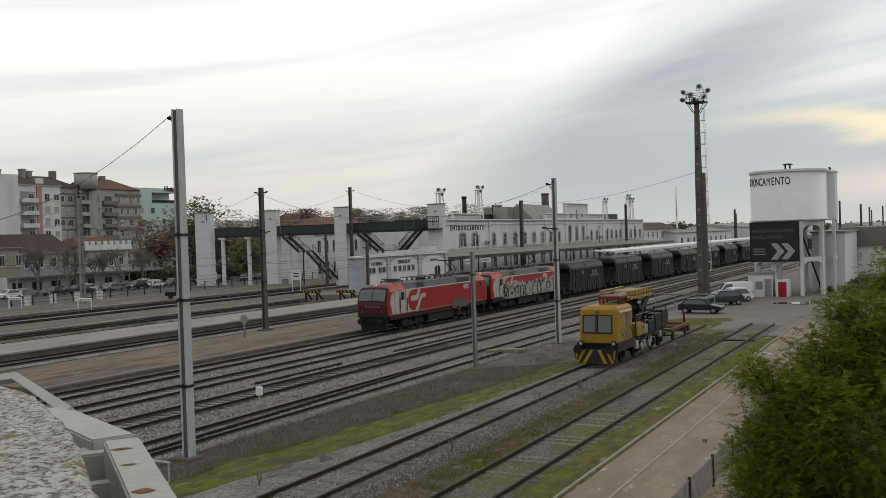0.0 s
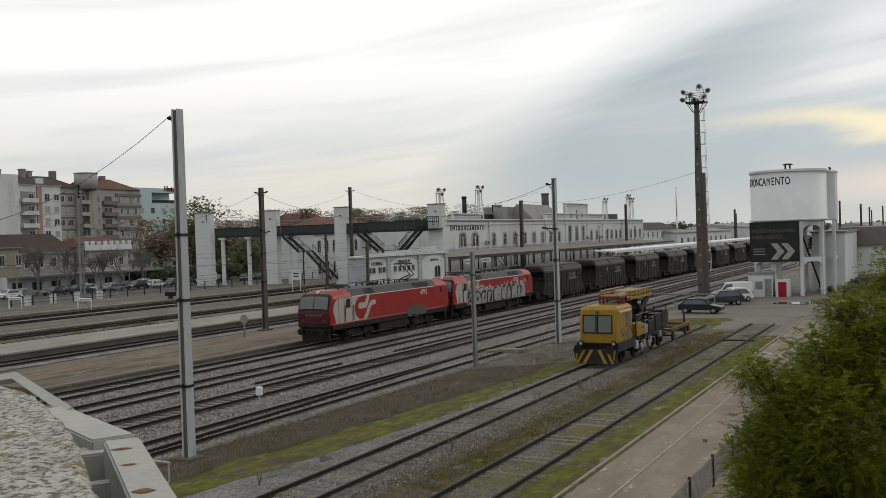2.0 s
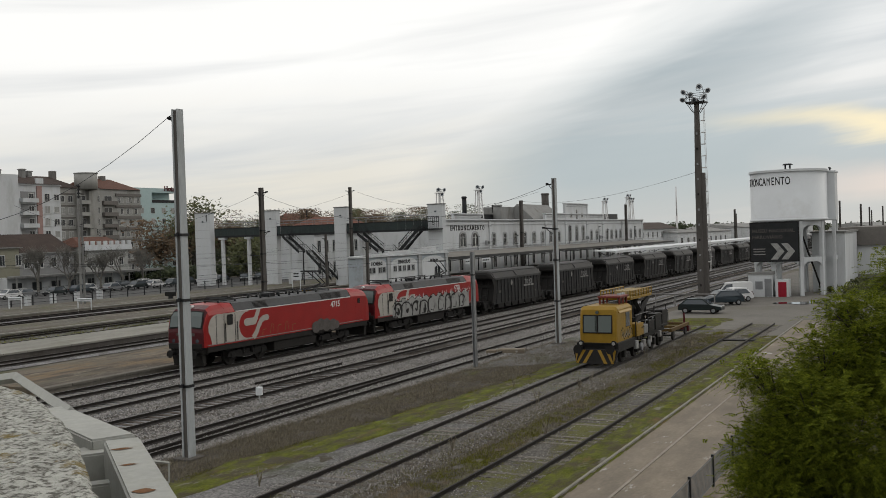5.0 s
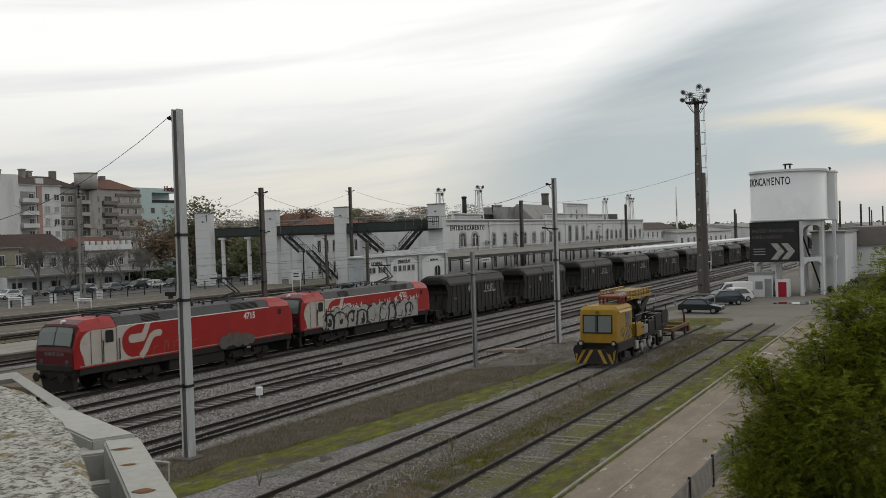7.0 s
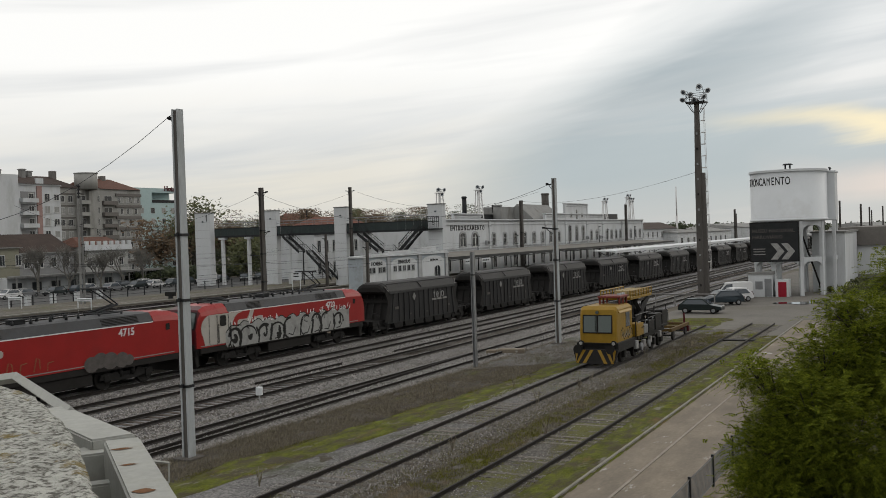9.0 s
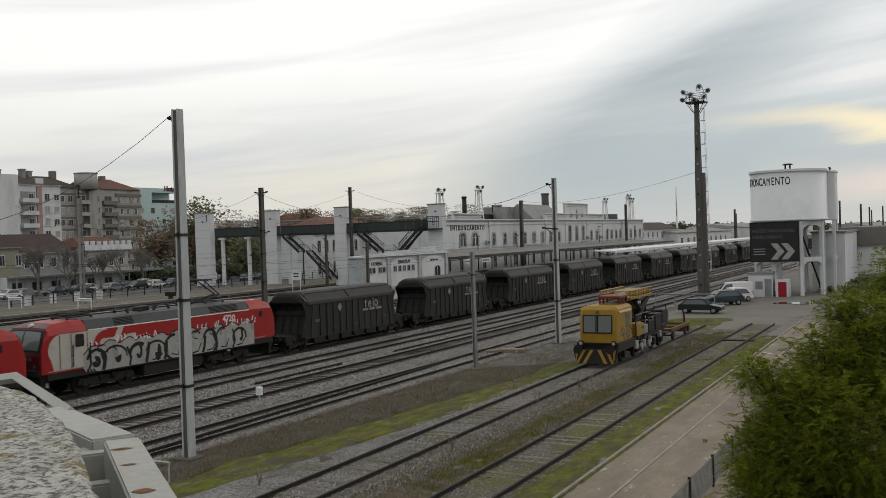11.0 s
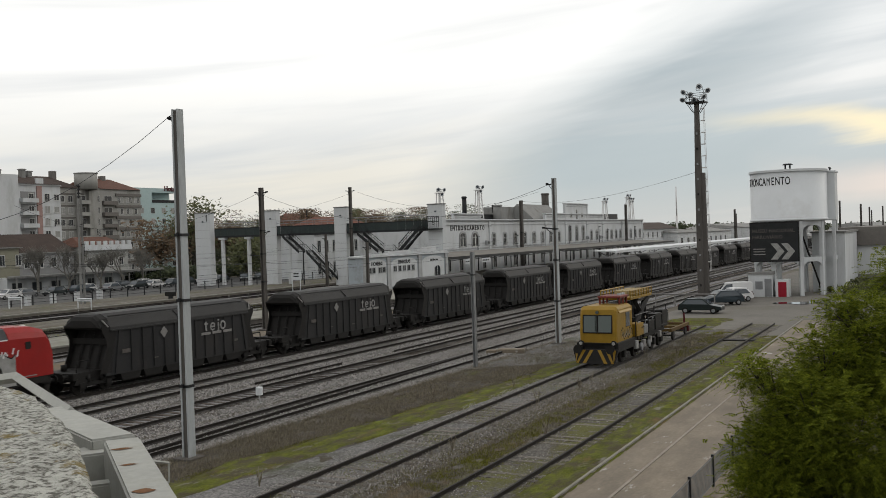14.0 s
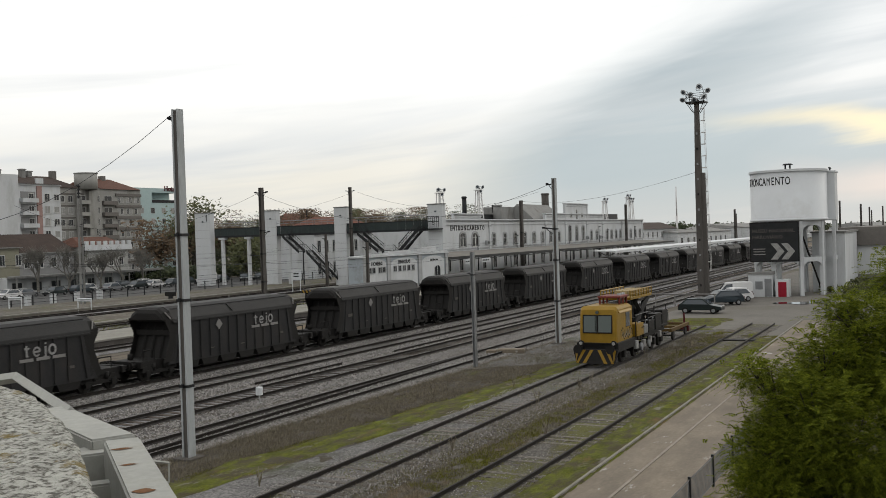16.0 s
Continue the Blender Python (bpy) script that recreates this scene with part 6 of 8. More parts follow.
bx(bm, -0.25, 0.3, 1.0, 1.7, 0, 0.22, 0.05)
part("fragment", bm, M["road"], cb)
rb = root("yard_rail", "white tubular railing along the yard edge", "railing", pose(98.0, 25.4, GZ))
for k in range(5):
    bm = B()
    bar(bm, (0, -4 + k * 2.0, 0), (0, -4 + k * 2.0, 1.25), 0.09)
    part("post", bm, M["letter_dull"], rb)
bm = B()
bar(bm, (0, -4.2, 1.25), (0, 5.8, 1.25), 0.09)
part("rail_bar", bm, M["letter_dull"], rb)


# ---------------------------------------------------------------- footbridge
fb = root("footbridge", "dark steel footbridge with glazed sides between white lift towers", "footbridge", pose(136, 0, 0))
bm = B()
bx(bm, 0.25, 2.9, 74.5, 119.3, 8.75, 9.0)
part("deck", bm, M["steel_dark"], fb)
M["bridge_panel"] = mat("green_grey_panel", (0.045, 0.06, 0.06), 0.35, 0.2, var=0.2)
y = 74.6
while y < 119:
    ww = 1.5
    for x in (0.22, 2.88):
        bm = B()
        bx(bm, x, x + 0.05, y + 0.04, y + ww - 0.04, 9.02, 10.25)
        part("side_panel", bm, M["bridge_panel"], fb)
    y += ww
for x in (0.2, 2.9):
    bm = B()
    bx(bm, x - 0.06, x + 0.08, 74.5, 119.3, 10.25, 10.38), bx(bm, x - 0.06, x + 0.08, 74.5, 119.3, 8.7, 9.02)
    part("girder", bm, M["steel_dark"], fb)
    bm = B()
    bar(bm, (x, 74.5, 11.3), (x, 119.3, 11.3), 0.05), bar(bm, (x, 74.5, 10.85), (x, 119.3, 10.85), 0.03)
    for k in range(30):
        bar(bm, (x, 74.5 + k * 1.54, 10.3), (x, 74.5 + k * 1.54, 11.3), 0.04)
    part("railing", bm, M["steel_grey"], fb)
for y in (118.0, 112.0, 103.0, 88.0):
    bm = B()
    bx(bm, 0.4, 0.9, y - 0.28, y + 0.28, 0, 8.72, 0.03), bx(bm, 0.2, 1.2, y - 0.7, y + 0.7, 8.3, 8.72, 0.03)
    part("pier", bm, M["white"], fb)


def stair(y0, z0, y1, z1, x):
    bm = B()
    n = max(4, int(abs(z0 - z1) / 0.19))
    for k in range(n):
        a, c = y0 + (y1 - y0) * k / n, z0 + (z1 - z0) * k / n
        bx(bm, x - 0.9, x + 0.9, min(a, a + (y1 - y0) / n), max(a, a + (y1 - y0) / n), c - 0.08, c)
    for s in (-0.95, 0.9):
        A = [bm.verts.new(v) for v in ((x + s, y0, z0 - 0.45), (x + s, y1, z1 - 0.45), (x + s, y1, z1 + 0.1), (x + s, y0, z0 + 0.1))]
        C = [bm.verts.new((v.co.x + 0.06, v.co.y, v.co.z)) for v in A]
        fs = [bm.faces.new(A), bm.faces.new(C[::-1])] + [bm.faces.new((A[i], C[i], C[(i + 1) % 4], A[(i + 1) % 4])) for i in range(4)]
        bmesh.ops.recalc_face_normals(bm, faces=fs)
        bar(bm, (x + s, y0, z0 + 1.05), (x + s, y1, z1 + 1.05), 0.07)
        bar(bm, (x + s, y0, z0 + 0.6), (x + s, y1, z1 + 0.6), 0.04)
        for k in range(8):
            a, c = y0 + (y1 - y0) * k / 7, z0 + (z1 - z0) * k / 7
            bar(bm, (x + s, a, c), (x + s, a, c + 1.05), 0.04)
    return part("stair_flight", bm, M["steel_dark"], fb, "dark steel stair flight")


def landing(y0, y1, z, x):
    bm = B()
    bx(bm, x - 0.95, x + 0.95, min(y0, y1), max(y0, y1), z - 0.15, z)
    bar(bm, (x - 0.9, y0, z + 1.05), (x - 0.9, y1, z + 1.05), 0.06)
    bar(bm, (x - 0.7, (y0 + y1) / 2, 0), (x - 0.7, (y0 + y1) / 2, z), 0.2)
    part("stair_landing", bm, M["steel_dark"], fb)


stair(102.6, 8.8, 99.2, 6.0, -1.0), landing(99.2, 97.6, 6.0, -1.0), stair(97.6, 6.0, 92.6, 1.3, -1.0)
stair(87.2, 8.8, 83.2, 5.7, -1.0), landing(83.2, 81.8, 5.7, -1.0), stair(81.8, 5.7, 78.5, 2.6, 1.4)
stair(79.0, 5.7, 75.2, 9.6, -1.2), stair(80.6, 5.7, 77.0, 9.0, 1.2)
for y0, y1, h in ((120.4, 124.0, 13.35), (105.3, 108.0, 13.2), (90.6, 93.0, 13.2), (72.2, 74.85, 12.95)):
    lt = root("lift_tower", "tall white panelled lift tower of the footbridge", "lift tower", pose(136, (y0 + y1) / 2, 0), group="footbridge lift towers")
    w = (y1 - y0) / 2
    bm = B()
    dp = 1.2
    bx(bm, 0, dp, -w, w, GZ, h - 0.12, 0.03)
    part("shaft", bm, M["white"], lt)
    bm = B()
    bx(bm, -0.1, dp + 0.1, -w - 0.1, w + 0.1, h - 0.12, h + 0.05, 0.03)
    part("cap", bm, M["concrete"], lt)
    for k in range(1, 9):
        bm = B()
        bx(bm, -0.006, 0.01, -w + 0.02, w - 0.02, k * 1.45, k * 1.45 + 0.025)
        part("panel_joint", bm, M["concrete"], lt)
    bm = B()
    bx(bm, -0.02, 0.02, 0.15, 0.5, 5.2, 8.0) if w > 2 else bx(bm, -0.02, 0.02, -0.3, 0.1, 11.6, 11.85)
    part("slot_window", bm, M["glass"], lt)
lb = root("bridge_landing", "dark railed balcony at the station end of the footbridge", "balcony", pose(135.2, 73.6, 9.0))
bm = B()
bx(bm, -0.6, 0.75, -1.5, 1.4, -0.2, 0.0)
for k in range(9):
    bar(bm, (-0.55, -1.45 + k * 0.35, 0), (-0.55, -1.45 + k * 0.35, 1.9), 0.07)
bar(bm, (-0.55, -1.5, 1.9), (-0.55, 1.4, 1.9), 0.08), bar(bm, (-0.55, -1.5, 1.1), (-0.55, 1.4, 1.1), 0.08)
part("railing", bm, M["steel_dark"], lb)


# ---------------------------------------------------------------- buildings
def shared(name, bm, material):
    return finish(name, bm, material)


M["pane"] = glassmat("window_pane", (0.03, 0.033, 0.036), 0.12)
M["frame_white"] = mat("white_window_frame", (0.6, 0.6, 0.58), 0.6, var=0.05)
M["red_brown_roof"] = mat("red_brown_roof", (0.15, 0.075, 0.055), 0.9, var=0.3)
M["slab_frame"] = mat("grey_stone_frame", (0.34, 0.34, 0.34), 0.8, var=0.1)
M["shutter"] = mat("roller_shutter", (0.42, 0.42, 0.4), 0.7, var=0.08)
_win = {}


def window(parent, x, z, w, h, y, arched=False, frame_m=None, pane_m=None, sill=True):
    """A window set in a wall that faces -y: frame, pane and sill."""
    key = (round(w, 2), round(h, 2), arched, frame_m, pane_m)
    if key not in _win:
        fm, pm = frame_m or M["frame_white"], pane_m or M["pane"]
        f, p = B(), B()
        top = arc(0, h - w * 0.3, w / 2, w * 0.3, 0, 180, 8) if arched else [(w / 2, h), (-w / 2, h)]
        out = [(-w / 2, 0), (w / 2, 0)] + top
        k = 0.1 * min(1, w)
        inn = [(a * (1 - 2 * k / w), k + b * (1 - 2 * k / h)) for a, b in out]
        A = [f.verts.new((a, -0.07, b)) for a, b in out]
        C = [f.verts.new((a, -0.07, b)) for a, b in inn]
        D = [f.verts.new((a, 0.0, b)) for a, b in out]
        E_ = [f.verts.new((a, 0.0, b)) for a, b in inn]
        n = len(out)
        for i in range(n):
            j = (i + 1) % n
            f.faces.new((A[i], A[j], C[j], C[i])), f.faces.new((D[i], D[j], A[j], A[i])), f.faces.new((C[i], C[j], E_[j], E_[i]))
        bx(f, -0.03, 0.03, -0.05, -0.01, k, h - k)
        p.faces.new([p.verts.new((a, -0.02, b)) for a, b in inn])
        s = B()
        bx(s, -w / 2 - 0.1, w / 2 + 0.1, -0.14, 0.02, -0.12, -0.02)
        _win[key] = (shared("window_frame", f, fm), shared("pane", p, pm), shared("window_sill", s, fm))
    fr = part("window", _win[key][0], None, parent)
    fr.location = (x, y, z)
    part("pane", _win[key][1], None, fr)
    if sill:
        part("window_sill", _win[key][2], None, fr)
    return fr


# station
st = root("station_building", "long white station building with arched windows and stepped parapets", "station building", pose(0, 88, 0))
bm = B()
bx(bm, 163.5, 302, 0, 15, GZ, 10.75)
part("wall", bm, M["white"], st)
M["moulding"] = mat("weathered_and_shade_grey", (0.5, 0.51, 0.515), 0.85, var=0.18, scale=0.8, fine=7, dirt=(0.3, 0.3, 0.29), dirt_scale=0.6, dirt_hi=0.8)
# stepped parapets, each with its coping and a string course coloured grey as shade below
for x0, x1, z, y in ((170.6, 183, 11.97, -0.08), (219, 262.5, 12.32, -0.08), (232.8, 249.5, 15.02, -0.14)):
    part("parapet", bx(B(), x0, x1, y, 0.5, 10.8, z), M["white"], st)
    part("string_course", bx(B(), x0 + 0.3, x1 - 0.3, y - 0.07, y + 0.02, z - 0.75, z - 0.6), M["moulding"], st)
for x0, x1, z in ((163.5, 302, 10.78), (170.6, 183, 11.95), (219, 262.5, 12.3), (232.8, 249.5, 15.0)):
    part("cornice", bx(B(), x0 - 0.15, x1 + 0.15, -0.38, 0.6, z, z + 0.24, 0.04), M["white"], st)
    # grey band puts the shadow under each cornice into the colour
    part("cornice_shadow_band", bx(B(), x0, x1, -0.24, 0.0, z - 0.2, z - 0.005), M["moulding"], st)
for x in (164, 187.2, 219.3, 233, 249.3, 262.2, 280, 301.6):
    top_ = 14.9 if x in (233, 249.3) else 12.2 if x in (219.3, 262.2) else 10.7
    part("pilaster", bx(B(), x - 0.45, x + 0.45, -0.2, 0.02, 4.3, top_), M["white"], st)
    part("pilaster_cap", bx(B(), x - 0.6, x + 0.6, -0.27, 0.0, 9.5, 9.72), M["moulding"], st)
for z in (9.78, 4.9):
    part("string_course", bx(B(), 163.5, 302, -0.13, 0.02, z, z + 0.16), M["moulding"], st)


def arched(x, z, w, h, y=0.0):
    """An arched window with a proud surround."""
    key = ("surround", w, h)
    if key not in _win:
        f = B()
        o = [(-w / 2 - 0.3, 0)] + arc(0, h - w * 0.3, w / 2 + 0.3, w * 0.3 + 0.3, 180, 0, 10) + [(w / 2 + 0.3, 0)]
        n_ = [(-w / 2 - 0.02, 0)] + arc(0, h - w * 0.3, w / 2 + 0.02, w * 0.3 + 0.02, 180, 0, 10) + [(w / 2 + 0.02, 0)]
        for a, b_, c, d_ in zip(o, o[1:], n_, n_[1:]):
            q = [f.verts.new((p[0], yy, p[1])) for yy in (-0.16, 0.0) for p in (a, b_, d_, c)]
            f.faces.new(q[:4][::-1]), f.faces.new((q[0], q[1], q[5], q[4])), f.faces.new((q[3], q[7], q[6], q[2]))
        bx(f, -w / 2, w / 2, -0.09, -0.03, h * 0.62, h * 0.62 + 0.09)
        _win[key] = (shared("window_surround", f, M["moulding"]),)
    w_ = window(st, x, z, w, h, y, True, M["frame_white"], M["pale_pane"])
    part("window_surround", _win[key][0], None, w_)


M["pale_pane"] = glassmat("reflecting_pane", (0.035, 0.038, 0.04), 0.15)
for x in (174.3, 180.0):
    arched(x, 5.4, 2.6, 2.9)
    part("mullion", bx(B(), x - 0.14, x + 0.14, -0.12, -0.02, 5.45, 7.6), M["frame_white"], st)
for x in (189.2, 195.0, 200.6, 206.2, 211.8, 217.0, 222.5, 228.0, 252.5, 257.2, 266.0, 270.2, 274.4, 278.6, 284.2, 289.0, 293.8, 298.6):
    arched(x, 5.3, 1.5, 2.7)
for x in (236.0, 241.0, 246.0):
    arched(x, 5.3, 1.7, 4.0)
for x, h in ((237, 1.2), (241, 3.0), (245, 1.2)):
    window(st, x, 11.6 - (0.9 if h > 2 else 0), 1.2, h, -0.15, True, M["frame_white"])
# dark brackets and lamp posts standing before the front
for x, h in ((178.0, 7.6), (198.0, 7.6), (231.5, 9.4), (254.5, 9.2), (262.0, 8.4), (288.0, 9.0)):
    lp = root("front_post", "slim dark post with insulators before the station front", "post", pose(x, 86.4, 0), group="posts before the station")
    part("shaft", cyl(B(), (0, 0, 0), (0, 0, h), 0.12, 0.09, 8), M["steel_dark"], lp)
    bm = B()
    insulator(bm, (0, -0.3, h - 2.2), (0, -0.3, h - 0.2), 6)
    bar(bm, (0, 0, h - 0.3), (0, -0.5, h - 0.2), 0.09)
    part("insulator", bm, M["black"], lp)
for x in (185.3, 248.6, 259.8):
    ac = root("air_conditioner", "pale air-conditioning unit on the station wall", "air conditioner", pose(x, 87.7, 5.6), group="wall units")
    part("case", bx(B(), -0.6, 0.6, -0.35, 0.29, 0, 0.9, 0.03), M["moulding"], ac)
    part("fan_grille", cyl(B(), (0, -0.35, 0.45), (0, -0.38, 0.45), 0.34, None, 14), M["steel_dark"], ac)
x = 168
while x < 300:
    window(st, x, 0.6, 1.6, 2.6, 0, False)
    x += 5.4
words("station_name", "ENTRONCAMENTO", 1.35, M["black"], st, facing(176.8, -0.02, 9.2), 0.02, bold=0.05, space=1.45, label="black station name lettering")
for x, w, z, m_ in ((204.5, 2.2, 14.6, M["concrete"]), (234.5, 1.9, 18.0, M["dark_concrete"]), (187.5, 1.0, 16.2, M["steel_dark"]), (266, 0.9, 15.4, M["steel_dark"])):
    bm = B()
    cyl(bm, (x, 6, 10.6), (x, 6, z), w / 2, None, 12)
    cyl(bm, (x, 6, z - 0.4), (x, 6, z - 0.1), w / 2 + 0.12, None, 12)
    part("chimney", bm, m_, st)
bm = B()
prism(bm, [(0.6, 10.9), (9.6, 10.9), (5.1, 14.9)], 0, 214, 234)
bx(bm, 207, 217, 6, 11, 10.6, 14.2)
part("roof", bm, M["concrete"], st, "grey hall roof")
part("roof_housing", bx(B(), 199, 212, 7, 9, 10.5, 12.4), M["steel_dark"], st, "dark roof housing")
part("roof_housing", bx(B(), 284, 301.5, 8, 12, 10.5, 13.0), M["steel_dark"], st, "dark roof housing")
# lower wing
wg = root("station_wing", "low white station wing with a red tiled roof", "building", pose(0, 89, 0))
bm = B()
bx(bm, 302.2, 349, 0, 12, GZ, 7.9)
part("wall", bm, M["white"], wg)
bm = B()
prism(bm, [(-0.6, 7.85), (12.6, 7.85), (6, 10.2)], 0, 302.3, 349.5)
part("roof", bm, M["dark_roof"], wg)
for k in range(8):
    window(wg, 306 + k * 5.6, 5.0, 1.5, 1.9, 0)
# floodlight towers on the roof
for x, z in ((172.5, 16.9), (190.6, 18.0), (276.8, 17.0), (300, 18.6), (303.5, 17.6)):
    ft = root("roof_light_tower", "white lattice floodlight tower on the station roof", "light tower", pose(x, 92, 10.5), group="roof light towers")
    h = z - 10.5
    for sx in (-0.9, 0.9):
        for sy in (-0.7, 0.7):
            bm = B()
            bar(bm, (sx, sy, 0), (sx * 0.55, sy * 0.55, h - 0.4), 0.2)
            part("leg", bm, M["letter_white"], ft)
    bm = B()
    for k in range(4):
        zz = 0.8 + k * (h - 1.4) / 4
        bar(bm, (-0.8, -0.6, zz), (0.8, -0.6, zz + 1.0), 0.08), bar(bm, (0.8, -0.6, zz), (-0.8, -0.6, zz), 0.08)
    bx(bm, -0.8, 0.8, -0.8, 0.8, h - 0.5, h - 0.35)
    part("bracing", bm, M["letter_white"], ft)
    for k, a in ((-0.9, 200), (0.9, 250), (0.1, 225)):
        floodlight(ft, pose(k, -0.3, h + 0.35 - (0.9 if k == 0.1 else 0), 0, 20, a) @ Matrix.Scale(1.3, 4))
ae = root("aerial_mast", "thin pale aerial mast behind the station wing", "aerial", pose(361, 92, 0))
bm = B()
cyl(bm, (0, 0, 0), (0, 0, 12.5), 0.45, 0.4, 8), cyl(bm, (0, 0, 12.5), (0, 0, 23.5), 0.28, 0.2, 8)
part("shaft", bm, M["letter_white"], ae)

# canopies
def canopy(label, x0, x1, y0, y1, z0, z1, step, fascia):
    c = root("platform_canopy", label, "canopy", pose(0, 0, 0))
    bm = B()
    prism(bm, [(y0, z0), (y1, z1), (y1, z1 - 0.16), (y0, z0 - 0.3)], 0, x0, x1)
    part("roof", bm, fascia, c)
    bm = B()
    bx(bm, x0, x1, y0 - 0.06, y0 + 0.02, z0 - 0.42, z0 + 0.03)
    part("fascia", bm, M["steel_dark"] if fascia is M["paving"] else fascia, c)
    x = x0 + 2
    while x < x1:
        bm = B()
        yc = (y0 + y1) / 2
        cyl(bm, (x, yc, 0.3), (x, yc, z0 - 0.2), 0.11, None, 8)
        bar(bm, (x, yc, z0 - 1.0), (x, y0 + 0.4, z0 - 0.3), 0.09), bar(bm, (x, yc, z0 - 1.0), (x, y1 - 0.4, z0 - 0.25), 0.09)
        part("column", bm, M["steel_grey"], c)
        x += step
    return c


canopy("long pale canopy over the main platform", 139, 282, 72.8, 84.5, 4.25, 4.7, 9, M["paving"])
canopy("white canopy over the island platform", 163, 420, 52.5, 56.5, 4.2, 4.35, 10, M["white_panel"])
for x in (146, 152.5):
    sg = root("hanging_sign", "white platform sign with dark bars hung below the canopy", "sign", pose(x, 72.6, 2.95), group="hanging platform signs")
    bm = B()
    bx(bm, -1.6, 1.6, -0.05, 0.05, 0, 0.75, 0.01)
    part("plate", bm, M["white_panel"], sg)
    bm = B()
    for k in range(4):
        bx(bm, -1.4 + k * 0.7, -0.85 + k * 0.7, -0.058, -0.05, 0.25, 0.5)
    part("writing_bar", bm, M["steel_dark"], sg)
    for s in (-1.3, 1.3):
        bm = B()
        bar(bm, (s, 0, 0.75), (s, 0.15, 1.3), 0.05)
        part("hanger", bm, M["steel_dark"], sg)
# toilet block
wc = root("toilet_block", "low white toilet building with small square windows and lettered signs", "building", pose(-21.3, 71.2, 0.45))
bm = B()
bx(bm, 132, 156.5, 0, 2.4, -0.2, 4.65)
part("wall", bm, mat("pale_blue_render", (0.46, 0.51, 0.545), 0.85, var=0.1, scale=0.6, dirt=(0.36, 0.38, 0.39), dirt_scale=0.5), wc, "pale blue-grey wall")
for x0, x1 in ((133.0, 138.0), (139.3, 146.9), (148.4, 155.5)):
    bm = B()
    flat_shape(bm, [(x0, 0.3), (x1, 0.3)] + arc((x0 + x1) / 2, 3.5, (x1 - x0) / 2, 0.85, 0, 180, 10), 0.0, 0.04)
    part("white_bay", bm, M["white"], wc, "white arched wall bay")
bm = B()
bx(bm, 131.7, 156.8, -0.3, 2.6, 4.62, 4.85, 0.03)
bx(bm, 132, 156.5, 0, 0.4, 4.85, 5.1), bx(bm, 147, 153, -0.05, 0.45, 5.1, 5.75), bx(bm, 138.5, 145, -0.05, 0.42, 5.1, 5.4)
part("parapet", bm, M["white"], wc)
for x in (132.4, 138.6, 147.6, 156.2):
    part("pilaster", bx(B(), x - 0.45, x + 0.45, -0.18, 0.02, 0, 4.6), M["moulding"], wc)
    part("pilaster_cap", bx(B(), x - 0.55, x + 0.55, -0.24, 0.0, 4.2, 4.4), M["moulding"], wc)
for x in (133.6, 134.6, 136.3, 137.3, 140.4, 141.7, 143.0, 144.3, 145.6):
    window(wc, x, 2.35, 0.9, 0.9, -0.042, False, M["moulding"], None, False)
window(wc, 153.2, 0.9, 2.0, 2.0, -0.042, True, M["white"])
words("sign_text", "SENHORAS", 0.72, M["steel_dark"], wc, facing(143.0, -0.06, 3.75), 0.015, bold=0.015, label="black lettering")
words("sign_text", "HOMENS", 0.72, M["steel_dark"], wc, facing(135.5, -0.06, 3.7), 0.015, bold=0.015, label="black lettering")
bm = B()
for k in range(3):
    bx(bm, 151.0 + k * 0.85, 151.7 + k * 0.85, -0.06, -0.03, 3.55, 3.8)
part("writing_bar", bm, M["steel_dark"], wc)


def house(name, label, x0, x1, y0, y1, h, roof_h, wall_m, roof_m, wins=(), hip=0.0, cat="house"):
    t = root(name, label, cat, pose(x0, y0, GZ))
    L_, W_ = x1 - x0, y1 - y0
    bm = B()
    bx(bm, 0, L_, 0, W_, 0, h)
    part("wall", bm, wall_m, t)
    if roof_h:
        bm = B()
        e = 0.45
        v = [bm.verts.new(c) for c in ((-e, -e, h), (L_ + e, -e, h), (L_ + e, W_ + e, h), (-e, W_ + e, h), (hip, W_ / 2, h + roof_h), (L_ - hip, W_ / 2, h + roof_h))]
        fs = [bm.faces.new([v[i] for i in q]) for q in ((0, 1, 5, 4), (1, 2, 5), (2, 3, 4, 5), (3, 0, 4), (0, 3, 2, 1))]
        part("roof", bm, roof_m, t)
        bm = B()
        bx(bm, -e, L_ + e, -e - 0.08, -e + 0.06, h - 0.12, h + 0.08)
        part("gutter", bm, M["concrete"], t)
    for x, z, w, hh in wins:
        window(t, x, z, w, hh, -0.001)
    return t


house("house", "white two-storey house with a red hipped roof behind the footbridge", 158, 187, 113, 124, 9.2, 3.6, M["white"], M["roof_tile"], [(1.6 + k * 2.7, z, 1.3, 2.5) for k in range(10) for z in (1.0, 5.4)], 8)
house("house", "low house with a dark brown tiled roof behind the toilet block", 172, 186, 118, 128, 6.5, 3.0, M["concrete"], M["dark_roof"], [(2 + k * 3, 2.2, 1.2, 1.6) for k in range(4)], 2)
house("house", "pale old house with a dark tiled roof by the car park", 104, 118.4, 150, 160, 8.3, 4.2, mat("ochre_render", (0.3, 0.29, 0.22), 0.85, var=0.12), M["dark_roof"], [(4 + k * 3.4, z, 1.2, 2.0) for k in range(4) for z in (1.0, 5.0)], 3)
house("house", "long low house with a dark tiled roof by the car park", 118.8, 131.5, 151, 161, 7.2, 3.6, M["slab_frame"], M["dark_roof"], [(2 + k * 3, z, 1.3, 1.9) for k in range(4) for z in (0.8, 4.4)], 1)
